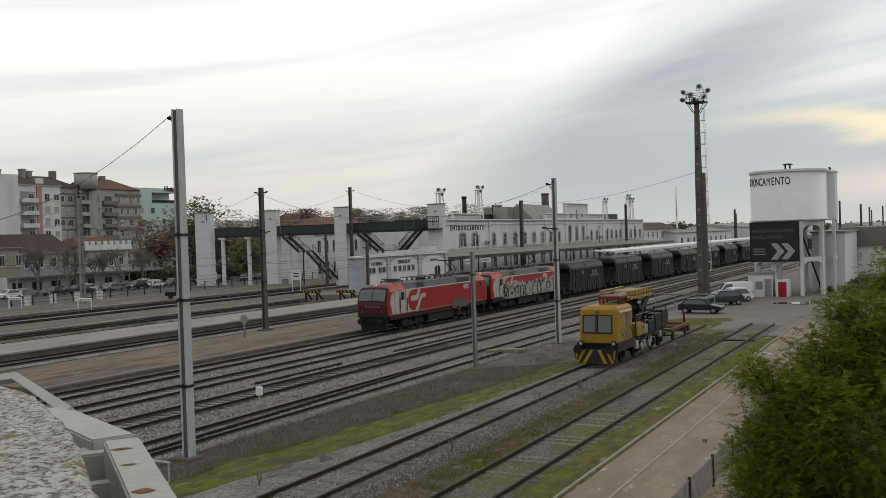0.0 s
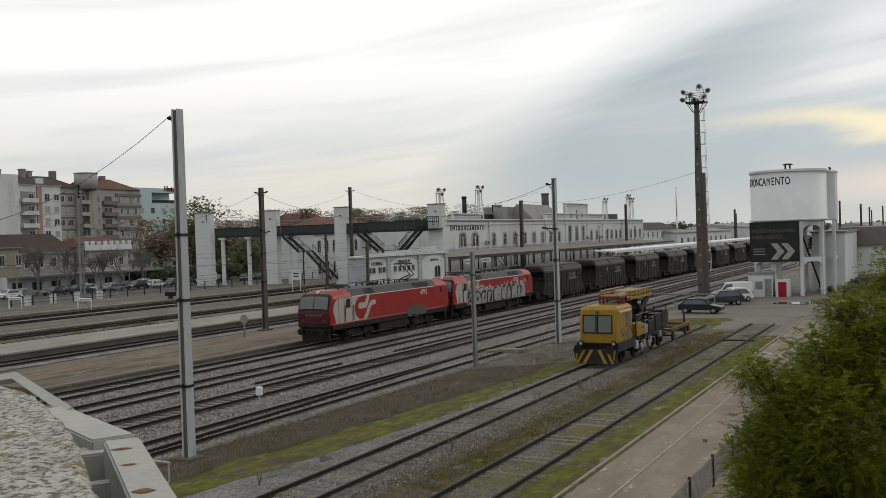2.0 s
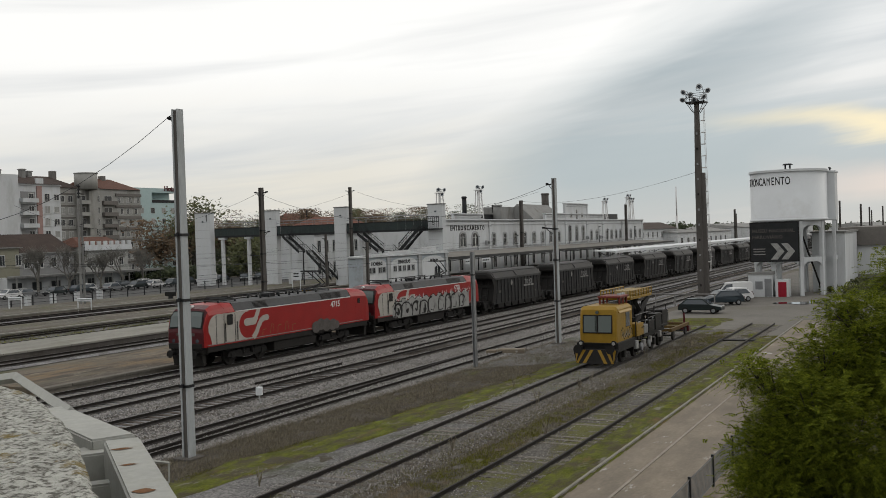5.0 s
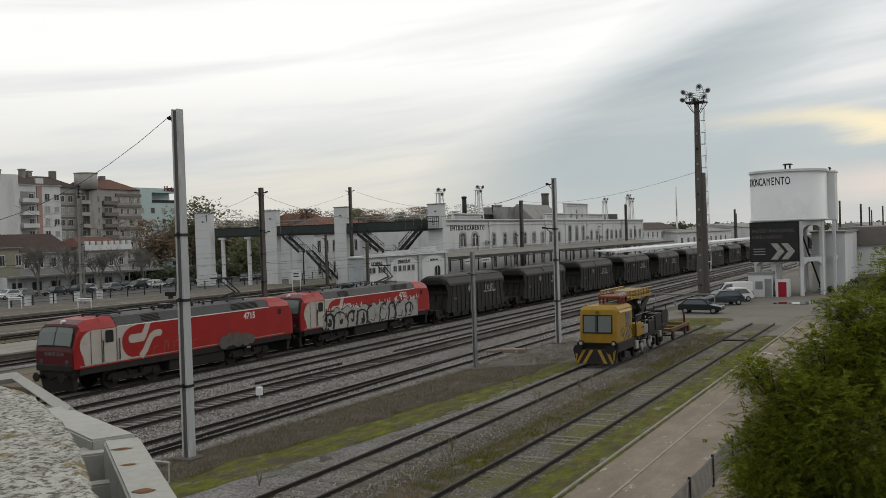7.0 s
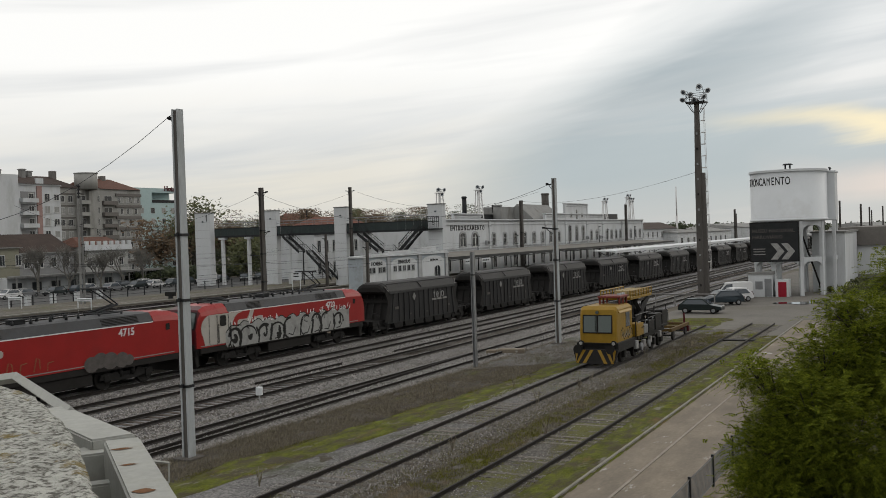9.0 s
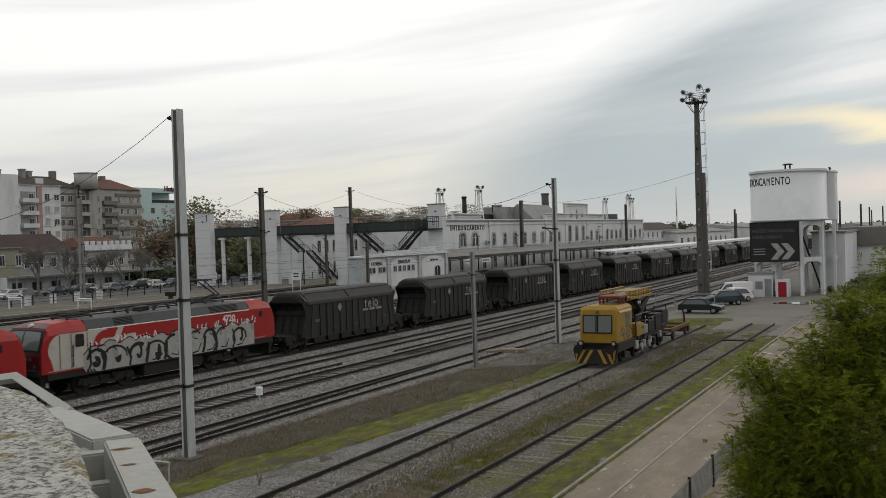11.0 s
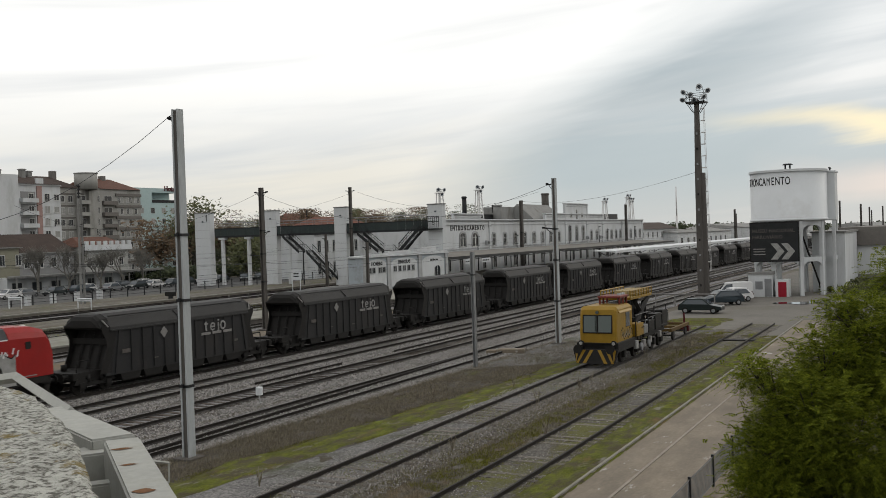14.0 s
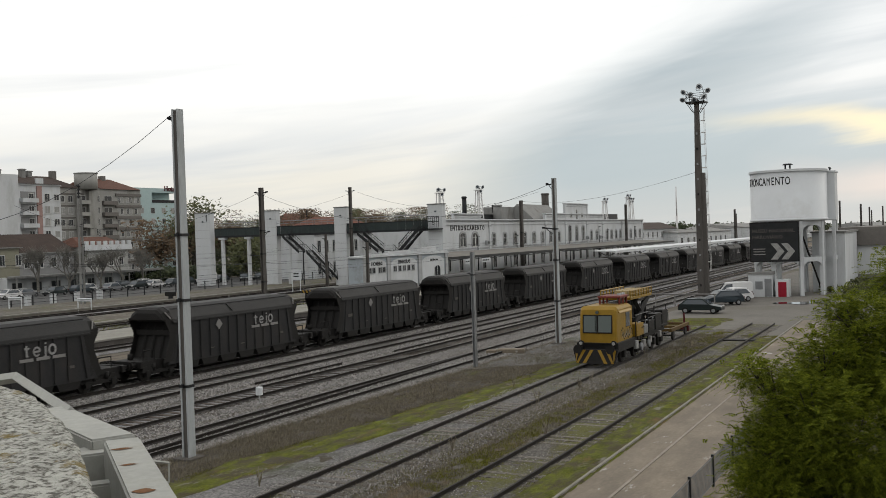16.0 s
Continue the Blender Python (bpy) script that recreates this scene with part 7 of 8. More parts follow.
house("house", "white house with a red tiled roof and parapet merlons", 132, 143.5, 149, 158, 8.0, 2.0, M["shutter"], M["red_brown_roof"], [(1.6 + k * 2.7, z, 1.1, 1.7) for k in range(4) for z in (0.8, 4.2)], 1.5)
cren = root("roof_parapet", "white crenellated parapet of the house", "parapet", pose(132, 148.4, 7.4))
part("parapet_wall", bx(B(), -0.2, 11.8, -0.25, 0.15, -0.3, 0.75), M["white"], cren)
for k in range(8):
    bm = B()
    bx(bm, k * 1.55, k * 1.55 + 0.75, -0.3, 0.2, 0.75, 1.5, 0.03)
    part("merlon", bm, M["white"], cren)
house("shop_row", "low white shop row with a grey awning behind the car park", 111, 146, 144, 149, 2.9, 0, M["white"], M["concrete"], [(2 + k * 4.1, 0.5, 2.2, 1.7) for k in range(8)], 0, "shop")
aw = root("awning", "grey flat awning in front of the shop row", "awning", pose(111, 141.8, 2.7))
bm = B()
bx(bm, 0, 35, 0, 2.15, 0, 0.45, 0.03)
part("roof", bm, M["concrete"], aw)
for k in range(9):
    bm = B()
    bx(bm, 0.3 + k * 4.25, 0.55 + k * 4.25, 0.1, 0.35, -2.9, 0)
    part("post", bm, M["concrete"], aw)

# apartment blocks: facades run along the tracks
M["pink"] = mat("pink_render", (0.45, 0.3, 0.27), 0.85, var=0.1)
M["beige"] = mat("grey_beige_render", (0.42, 0.415, 0.39), 0.85, var=0.12, dirt=(0.2, 0.19, 0.17), dirt_scale=0.2, stretch=(1, 1, 0.4))
M["teal"] = mat("pale_teal_render", (0.47, 0.6, 0.6), 0.8, var=0.08)
M["slab"] = mat("brown_grey_band", (0.21, 0.195, 0.18), 0.85, var=0.15)


def balcony(parent, x0, x1, z, y, d=1.1, m_=None):
    bm = B()
    bx(bm, x0, x1, y - d, y, z - 0.12, z)
    bx(bm, x0, x1, y - d, y - d + 0.1, z, z + 0.85), bx(bm, x0, x0 + 0.1, y - d + 0.1, y, z, z + 0.85), bx(bm, x1 - 0.1, x1, y - d + 0.1, y, z, z + 0.85)
    return part("balcony", bm, m_ or M["slab"], parent)


ST = 2.93
a1 = root("apartment_block", "white apartment block with a pink stripe and a brown roof edge", "apartment block", pose(0, 190, 0))
bm = B()
bx(bm, 118, 147.3, -4, 16, GZ, 24.6), bx(bm, 147.3, 162.2, 0, 16, GZ, 23.0)
part("wall", bm, M["white"], a1)
bm = B()
bx(bm, 155.3, 156.7, -0.25, 0.1, GZ, 23.4)
part("stripe", bm, M["pink"], a1, "pink wall stripe")
bm = B()
prism(bm, [(-0.6, 22.95), (16, 22.95), (7, 25.4)], 0, 147.4, 162.3)
part("roof", bm, M["dark_roof"], a1)
bm = B()
bx(bm, 147.4, 162.3, -0.3, 0.1, 22.55, 22.95), bx(bm, 155.1, 157.1, -0.35, 0.1, 22.95, 24.3)
part("cornice", bm, M["white"], a1)
for k in range(7):
    z = 1.6 + k * ST
    window(a1, 161.0, z, 1.5, 1.5, 0, False, None, M["shutter"] if k % 2 else None)
    window(a1, 158.3, z - 0.2, 1.5, 1.8, 0, False, None, M["shutter"] if k % 3 else None)
    balcony(a1, 150.6, 155.0, z - 0.5, 0, 1.2, M["white"])
    # flat grey panel gives the shade behind the balcony as colour
    part("balcony_shade_panel", bx(B(), 150.9, 154.9, -0.03, 0.05, z - 0.4, z + 1.95), M["slab_frame"], a1, "grey panel standing in for balcony shade")
    window(a1, 153.8, z - 0.4, 1.5, 2.0, -0.04)
for x, y, h in ((123, 2, 26.6), (146, 3, 26.2), (148.5, 4, 26.4), (156, 5, 26.9), (158.6, 6, 26.6)):
    bm = B()
    bx(bm, x - 0.6, x + 0.6, y, y + 1.2, 24, h, 0.05), bx(bm, x - 0.75, x + 0.75, y - 0.15, y + 1.35, h - 0.3, h - 0.1)
    part("chimney", bm, M["concrete"], a1)

a2 = root("apartment_block", "grey-beige apartment block with banded balconies and a round stair tower", "apartment block", pose(0, 192, 0))
bm = B()
bx(bm, 162.4, 190, 0, 16, GZ, 22.6)
part("wall", bm, M["beige"], a2)
bm = B()
cyl(bm, (172.4, 0.6, 22.3), (172.4, 0.6, 26.2), 2.8, None, 28), cyl(bm, (172.4, 0.6, 26.2), (172.4, 0.6, 26.4), 2.9, None, 28)
bx(bm, 171.9, 175.9, -0.9, 1.0, GZ, 21.8)
bx(bm, 168.3, 168.6, -1.6, 0.1, GZ, 22.0)
part("stair_tower", bm, M["beige"], a2, "round stair tower")
for x0, x1 in ((162.4, 170.2), (176.2, 190)):
    bm = B()
    v = [bm.verts.new(c) for c in ((x0, -0.5, 22.5), (x1, -0.5, 22.5), (x1, 16, 22.5), (x0, 16, 22.5), (x0, 7, 25.6), (x1 - 4, 7, 25.6))]
    [bm.faces.new([v[i] for i in q]) for q in ((0, 1, 5, 4), (1, 2, 5), (2, 3, 4, 5), (3, 0, 4), (0, 3, 2, 1))]
    part("roof", bm, M["red_brown_roof"] if x0 > 170 else M["dark_roof"], a2)
for k in range(7):
    z = 0.9 + k * ST
    bm = B()
    bx(bm, 181.2, 190.05, -0.35, 0.02, z + 2.25, z + 2.95)
    if k < 7:
        part("spandrel", bm, M["slab"], a2)
    bm = B()
    bx(bm, 162.4, 171, -0.15, 0.02, z + 2.35, z + 2.7)
    part("band", bm, M["slab"], a2)
    for x in (182.3, 183.4, 185.3, 186.4, 188.2, 189.2):
        window(a2, x, z + 0.5, 0.95, 1.6, -0.02, False, None, M["shutter"] if (int(x * 7) + k) % 2 else None, False)
    for x in (164.3, 166.8):
        window(a2, x, z + 0.5, 1.5, 1.6, 0, False, None, M["shutter"] if (int(x) + k) % 2 else None)
    balcony(a2, 176.4, 181.0, z + 0.1, 0, 1.3)
    balcony(a2, 168.6, 171.9, z + 0.1, 0, 1.5, M["beige"])
    window(a2, 178.8, z + 0.3, 2.6, 2.0, 0)
    window(a2, 170.2, z + 0.3, 2.4, 2.0, -0.01)
    window(a2, 174.9, z + 0.6, 0.6, 1.7, -0.92, False, None, None, False)
for x, y, h in ((167.4, 6, 27.6), (178.8, 6, 27.6), (183.2, 6, 27.0)):
    bm = B()
    bx(bm, x - 0.65, x + 0.65, y, y + 1.4, 22.8, h - 0.6, 0.05)
    part("chimney", bm, M["slab"], a2)

a3 = root("hotel", "pale teal hotel block with a dark roof-terrace band and a sign", "hotel", pose(0, 194, 0))
bm = B()
bx(bm, 190.3, 206, 0, 16, GZ, 19.4), bx(bm, 190.3, 206, 0, 16, 22.2, 23.4), bx(bm, 190.3, 196.2, 0, 16, 19.4, 22.2), bx(bm, 196.2, 206, 3, 16, 19.4, 22.2)
part("wall", bm, M["teal"], a3)
bm = B()
bx(bm, 196.2, 206, -0.1, 0.05, 19.4, 20.2)
part("terrace_rail", bm, M["steel_dark"], a3)
for k in range(6):
    for j, x in enumerate((192.3, 196.4, 200.5, 204.0)):
        window(a3, x, 1.8 + k * ST, 1.5, 1.6, 0, False, None, M["shutter"] if (k + j) % 3 else None, False)
words("hotel_sign", "Hotel", 2.0, M["dark_red"], a3, facing(203.2, -0.05, 23.3), 0.1, bold=0.05, label="dark red sign lettering")

# ---------------------------------------------------------------- right-hand building and far sheds
rbld = root("yard_building", "white single-storey yard building with a dark fascia", "building", pose(0, 0, GZ))
bm = B()
bx(bm, 136, 182, 4, 13.2, 0, 5.0)
part("wall", bm, M["white"], rbld)
bm = B()
bx(bm, 135.8, 182.2, 3.8, 13.4, 0, 1.3)
part("plinth", bm, M["concrete"], rbld)
bm = B()
bx(bm, 135.6, 182.4, 3.6, 13.6, 5.0, 7.4, 0.03)
part("fascia", bm, M["slab"], rbld, "dark brown roof fascia")
bm = B()
bx(bm, 120, 135.6, 11.2, 14.8, 0, 6.9, 0.02)
part("link_wall", bm, M["white"], rbld)
bm = B()
bx(bm, 119.8, 135.5, 11.0, 15.0, 6.9, 7.1)
part("roof", bm, M["concrete"], rbld)
# side windows that face -y
for k in range(6):
    window(rbld, 139.5 + k * 3.6, 1.9, 0.9, 2.3, 4.0)
for x0, x1, y0, y1, h, lab in ((330, 420, 84, 110, 6.5, "pale workshop shed with a shallow roof"), (430, 640, 78, 120, 7.5, "long pale workshop shed in the distance"), (560, 800, 40, 60, 6.0, "far pale depot shed"), (480, 600, -10, 14, 6.5, "far grey depot shed beyond the yard")):
    house("depot_shed", lab, x0, x1, y0, y1, h, 2.2, M["white"], M["concrete"], [(6 + k * 9, 1.5, 3.0, 3.2) for k in range(int((x1 - x0 - 8) / 9))], 0.5, "shed")


# ---------------------------------------------------------------- trees
def leafmat(name, a, b_, rough=0.6, through_=0.0):
    m = bpy.data.materials.new(name)
    m.use_nodes = True
    nt = m.node_tree
    g = nt.nodes.new("ShaderNodeNewGeometry")
    bs = nt.nodes["Principled BSDF"]
    nt.links.new(ramp(nt, g.outputs["Random Per Island"], [(0.0, a), (1.0, b_)]), bs.inputs["Base Color"])
    bs.inputs["Roughness"].default_value = rough
    bs.inputs["Specular IOR Level"].default_value = 0.1
    if through_:
        tl = nt.nodes.new("ShaderNodeBsdfTranslucent")
        nt.links.new(bs.inputs["Base Color"].links[0].from_socket, tl.inputs[0])
        mx = nd(nt, "ShaderNodeMixShader", Fac=through_)
        nt.links.new(bs.outputs[0], mx.inputs[1]), nt.links.new(tl.outputs[0], mx.inputs[2])
        nt.links.new(mx.outputs[0], nt.nodes["Material Output"].inputs[0])
    return m


M["bark_pale"] = mat("grey_twig_bark", (0.2, 0.19, 0.17), 0.9, var=0.3, bump=0.3)
M["leaf_brown"] = leafmat("autumn_leaf", (0.06, 0.045, 0.03), (0.15, 0.1, 0.06))
M["leaf_olive"] = leafmat("olive_leaf", (0.04, 0.05, 0.02), (0.11, 0.11, 0.05))
M["leaf_green"] = leafmat("fresh_leaf", (0.042, 0.062, 0.006), (0.22, 0.25, 0.024), 0.7, 0.42)
M["leaf_dark"] = leafmat("dark_leaf", (0.02, 0.028, 0.014), (0.055, 0.065, 0.03))
M["grass"] = leafmat("grass_blade", (0.075, 0.08, 0.012), (0.19, 0.18, 0.035))
M["dry_grass"] = leafmat("dry_grass_blade", (0.08, 0.07, 0.05), (0.23, 0.2, 0.15))


def limbs(rnd, base, h, spread, levels=3, r0=0.2, lean=0.0):
    """Branches as (start, end, radius a, radius b) and the tips."""
    out, tips = [], []
    def grow(p, d, ln, r, lv):
        q = p + d * ln
        out.append((p, q, r, r * 0.68))
        if lv == 0:
            tips.append(q)
            return
        for k in range(rnd.choice((2, 3, 3))):
            nd_ = (d + Vector((rnd.uniform(-1, 1), rnd.uniform(-1, 1), rnd.uniform(-0.15, 0.7))) * spread).normalized()
            grow(p.lerp(q, rnd.uniform(0.65, 1.0)), nd_, ln * rnd.uniform(0.6, 0.85), r * 0.62, lv - 1)
    grow(Vector(base), Vector((lean, 0, 1)).normalized(), h, r0, levels)
    return out, tips


def leafy_tree(label, x, y, h, crown, mat_, seed, n=900, size=0.35, r0=0.22, cat="tree", trunk=0.3, group="", levels=3):
    rnd = random.Random(seed)
    t = root("tree", label, cat, pose(x, y, GZ), group)
    br, tips = limbs(rnd, (0, 0, 0), h * trunk, 0.7, levels, r0)
    bm = B()
    for p, q, a, b_ in br:
        cyl(bm, p, q, a, b_, 6, False)
    if not n:
        for q in tips:
            for k in range(3):
                e = q + Vector((rnd.gauss(0, 0.7), rnd.gauss(0, 0.7), rnd.uniform(0.4, 1.6)))
                cyl(bm, q, e, 0.026, 0.014, 3, False)
    part("trunk", bm, M["bark"] if n else M["bark_pale"], t)
    if n:
        bm = B()
        cen = Vector((0, 0, h * 0.62))
        pts = [Vector((rnd.gauss(0, 1) * crown * 0.42, rnd.gauss(0, 1) * crown * 0.42, h * (0.62 + rnd.uniform(-0.3, 0.34)))) for _ in range(16)]
        for i in range(n):
            c = rnd.choice(pts + tips)
            s = crown * (0.26 if n < 4000 else 0.2)
            p = c + Vector((rnd.gauss(0, s), rnd.gauss(0, s), rnd.gauss(0, s * 0.8)))
            if p.z > h:
                p.z = h - rnd.random() * 0.8
            if p.z < h * 0.16:
                continue
            u = Vector((rnd.uniform(-1, 1), rnd.uniform(-1, 1), rnd.uniform(-1, 1))).normalized()
            v = u.orthogonal().normalized()
            w = size * rnd.uniform(0.5, 1.3)
            bm.faces.new([bm.verts.new(p + a) for a in (-u * w, v * w * 0.55, u * w, -v * w * 0.55)])
        part("crown", bm, mat_, t)
    return t


rt = random.Random(21)
for i, (x, y, h) in enumerate(((112.5, 139.5, 8.0), (119.5, 140, 8.5), (126, 139.4, 8.2), (131.5, 139.5, 8.8), (137, 140, 8.0))):
    leafy_tree("leafless pollarded street tree beside the car park", x, y - 1.5, h, 3, None, 40 + i, 0, r0=0.27, trunk=0.30, levels=5, group="bare street trees")
leafy_tree("tall half-bare autumn tree beside the hotel", 165, 150.5, 18.5, 6.5, M["leaf_olive"], 3, 1800, 0.4, 0.4, trunk=0.34)
leafy_tree("broad autumn tree with brown leaves", 158, 154, 13.5, 6.5, M["leaf_brown"], 4, 2200, 0.42, 0.35)
leafy_tree("small bushy tree with yellow-green leaves", 160, 132, 9.0, 5.5, M["leaf_olive"], 5, 2000, 0.4, 0.3)
leafy_tree("small bushy tree with olive leaves", 170, 134, 9.5, 5.5, M["leaf_olive"], 6, 2000, 0.4, 0.3)
leafy_tree("dark evergreen tree by the station wing", 365, 93, 10.5, 6, M["leaf_dark"], 7, 900, 0.6, 0.4)
leafy_tree("dark evergreen tree far along the line", 395, 100, 9.5, 7, M["leaf_dark"], 8, 900, 0.6, 0.4)
for i in range(24):
    px = i / 23
    x = 205 + 115 * px + rt.uniform(-6, 6)
    y = 205 - 40 * px + rt.uniform(-8, 8) - (20 if i % 3 == 0 else 0)
    leafy_tree("autumn wood tree behind the station", x, y, rt.uniform(14.5, 17.5) * (1.0 if px < 0.8 else 1.1), rt.uniform(7, 9), (M["leaf_brown"], M["leaf_olive"], M["leaf_brown"], M["leaf_dark"])[i % 4], 60 + i, 8000, 0.28, 0.4, group="autumn wood")
house("house", "distant house with a large red roof among the trees", 236, 262, 176, 190, 11.5, 5.0, M["white"], M["roof_tile"], [(4 + k * 6, 6.5, 1.6, 2.0) for k in range(4)], 5)
# hedge of low shrubs behind the car park and the far tree line
def thicket(label, boxes, mat_, n, size, seed):
    rnd = random.Random(seed)
    V, F = [], []
    for x0, x1, y0, y1, z0, z1, share in boxes:
        for i in range(int(n * share)):
            x, y = rnd.uniform(x0, x1), rnd.uniform(y0, y1)
            top = z0 + (z1 - z0) * (0.62 + 0.38 * noise.noise((x * 0.09, y * 0.09, seed)) + 0.2 * noise.noise((x * 0.4, y * 0.4, seed)))
            p = Vector((x, y, z0 + (top - z0) * rnd.random() ** 0.6))
            u = Vector((rnd.uniform(-1, 1), rnd.uniform(-1, 1), rnd.uniform(-1, 1))).normalized()
            v = u.orthogonal().normalized()
            w = size * rnd.uniform(0.5, 1.3)
            k = len(V)
            V += [p - u * w, p + v * w * 0.6, p + u * w, p - v * w * 0.6]
            F.append((k, k + 1, k + 2, k + 3))
    me = bpy.data.meshes.new("thicket")
    me.from_pydata(V, [], F)
    me.materials.append(mat_)
    ob = new("shrubs", me)
    tagged(ob, label, "shrubs", kind="stuff")


thicket("dark evergreen hedge behind the parked cars", [(138, 176, 141, 147, 0, 4.6, 0.7), (176, 240, 150, 158, 0, 6.0, 0.5)], M["leaf_dark"], 7000, 0.4, 3)
thicket("far tree line along the horizon", [(700, 1500, 150, 420, 0, 13, 1.0), (800, 1500, -350, 100, 0, 10, 0.6), (300, 700, 130, 300, 0, 12, 0.7), (150, 330, 260, 330, 0, 16, 0.5), (-200, 150, 230, 330, 0, 14, 0.4)], M["leaf_dark"], 12000, 2.2, 5)
thicket("shrubs and weeds below the water tower", [(113, 131, 7.5, 11, GZ, 1.6, 0.6), (119, 124, 11, 14, GZ, 1.2, 0.3)], M["leaf_olive"], 1600, 0.22, 7)
# car park
sheet("car_park", 60, 200, 111.5, 142, GZ + 0.2, mat("asphalt", (0.1, 0.1, 0.1), 0.9, var=0.2, scale=0.4), 4, 4, label="asphalt car park behind the fence")
cols = (P_DARK, P_GREY, P_WHITE, P_SILVER, P_DARK, P_WHITE, P_GREY, P_DARK)
labs = ("dark green", "blue-grey", "white", "silver", "black", "white", "grey-blue", "dark")
for i, (x, y, rz, k) in enumerate(((110, 131, 10, "hatch"), (115, 130.5, 185, "estate"), (118.5, 133.5, 5, "hatch"), (121.5, 130, 190, "hatch"), (126.5, 129.5, 8, "estate"), (131, 129.3, 185, "hatch"), (134.8, 129, 12, "hatch"), (139.5, 129.5, 186, "estate"), (143.5, 128.5, 0, "van"), (128, 135, 4, "hatch"), (134, 135, 184, "estate"), (106, 133, 186, "hatch"), (147.5, 128.5, 4, "hatch"), (101.5, 131.5, 3, "estate"), (153, 127, 40, "hatch"), (157, 126, 10, "estate"))):
    j = i % 8 if k != "van" else 2
    car(labs[j] + " car parked in the car park row", cols[j], pose(x, y, 0.0, 0, 0, rz), 4.2 if k != "van" else 4.8, 1.7, {"hatch": 1.45, "estate": 1.5, "van": 2.0}[k], k, "cars in the car park")
# fence
fe = root("fence", "low wire fence with thin dark posts along the car park", "fence", pose(0, 110.6, 0.2))
me_post = finish("post", bx(B(), -0.06, 0.06, -0.06, 0.06, -0.2, 1.35), M["steel_dark"])
for k in range(34):
    ob = part("post", me_post, None, fe)
    ob.location = (62 + k * 3.4, 0, 0)
for z in (0.3, 0.75, 1.2):
    bm = B()
    bar(bm, (62, 0, z), (175, 0, z), 0.04)
    part("fence_wire", bm, M["steel_dark"], fe)
for k in range(4):
    gp = root("gate_pillar", "short white rendered pillar beside the fence", "pillar", pose(90 + k * 4.2, 112.6, -0.1), group="white pillars")
    bm = B()
    bx(bm, -0.35, 0.35, -0.3, 0.3, 0, 1.3, 0.04), bx(bm, -0.38, 0.38, -0.38, 0.38, 1.3, 1.45, 0.04)
    part("body", bm, M["white"], gp)

# ---------------------------------------------------------------- own building: parapet coping and white concrete frame
M["lichen"] = mat("lichened_concrete", (0.56, 0.56, 0.51), 0.95, var=0.32, scale=7, fine=60, bump=1.0, dirt=(0.13, 0.125, 0.105), dirt_lo=0.46, dirt_hi=0.60, dirt_scale=30, stretch=(1, 1, 1))
def lichen_spots(m):
    nt = m.node_tree
    b_ = nt.nodes["Principled BSDF"]
    src = b_.inputs["Base Color"].links[0].from_socket
    tc = nt.nodes.new("ShaderNodeTexCoord")
    n = nd(nt, "ShaderNodeTexNoise", Scale=3.4, Detail=7.0, Roughness=0.75)
    nt.links.new(tc.outputs["Object"], n.inputs["Vector"])
    nt.links.new(mixc(nt, ramp(nt, n.outputs["Fac"], [(0.565, (0, 0, 0)), (0.64, (0.85, 0.85, 0.85))]), src, (0.16, 0.115, 0.022)), b_.inputs["Base Color"])
lichen_spots(M["lichen"])
M["old_white"] = mat("old_white_paint", (0.5, 0.505, 0.47), 0.85, var=0.14, scale=2, fine=12, dirt=(0.33, 0.32, 0.26), dirt_scale=2.0, dirt_hi=0.9)
M["rust"] = mat("rust_stain", (0.22, 0.1, 0.04), 0.9, var=0.35, scale=6)
part("roof_terrace", bx(B(), -9, 0.9, -7, 7, GZ, 6.1), M["old_white"], None, "plain roof terrace of the viewpoint building", kind="structure")
pa = root("parapet_wall", "white wall with a lichen-covered concrete coping", "wall", kind="structure")
e0, e1 = Vector((2.35, 2.56)), Vector((5.0, 6.95))
EDGE = [Vector(p) for p in ((2.2, 2.36), (2.74, 3.06), (3.09, 3.51), (3.74, 4.35), (4.6, 5.73), (4.82, 6.37), (5.0, 7.0))]


def edge_at(f):
    f = f * (len(EDGE) - 1)
    k = min(int(f), len(EDGE) - 2)
    return EDGE[k].lerp(EDGE[k + 1], f - k)


d = (e1 - e0).normalized()
nrm = Vector((-d.y, d.x))
bm = B()
rows = []
nx, ny = 150, 70
for i in range(nx + 1):
    row = []
    for j in range(ny + 1):
        q = edge_at(i / nx) + nrm * (1.6 * j / ny)
        bow = 0.03 * noise.noise((i * 0.15, 3.1, 0)) if j == 0 else 0
        z = 6.75 + 0.010 * noise.noise((q.x * 22, q.y * 22, 0)) + 0.012 * noise.noise((q.x * 7, q.y * 7, 4)) - (0.03 if j == 0 else 0.01 if j == 1 else 0)
        row.append(bm.verts.new((q.x - nrm.x * bow, q.y - nrm.y * bow, z)))
    rows.append(row)
for i in range(nx):
    for j in range(ny):
        bm.faces.new((rows[i][j], rows[i + 1][j], rows[i + 1][j + 1], rows[i][j + 1])).smooth = True
low = [bm.verts.new((r[0].co.x, r[0].co.y, 6.58)) for r in rows]
for i in range(nx):
    bm.faces.new((rows[i][0], low[i], low[i + 1], rows[i + 1][0]))
lowe = [bm.verts.new((v.co.x, v.co.y, 6.58)) for v in rows[-1]]
for j in range(ny):
    bm.faces.new((rows[-1][j], rows[-1][j + 1], lowe[j + 1], lowe[j]))
bmesh.ops.recalc_face_normals(bm, faces=bm.faces[:])
part("coping", bm, M["lichen"], pa, "rough concrete coping grown over with lichen")
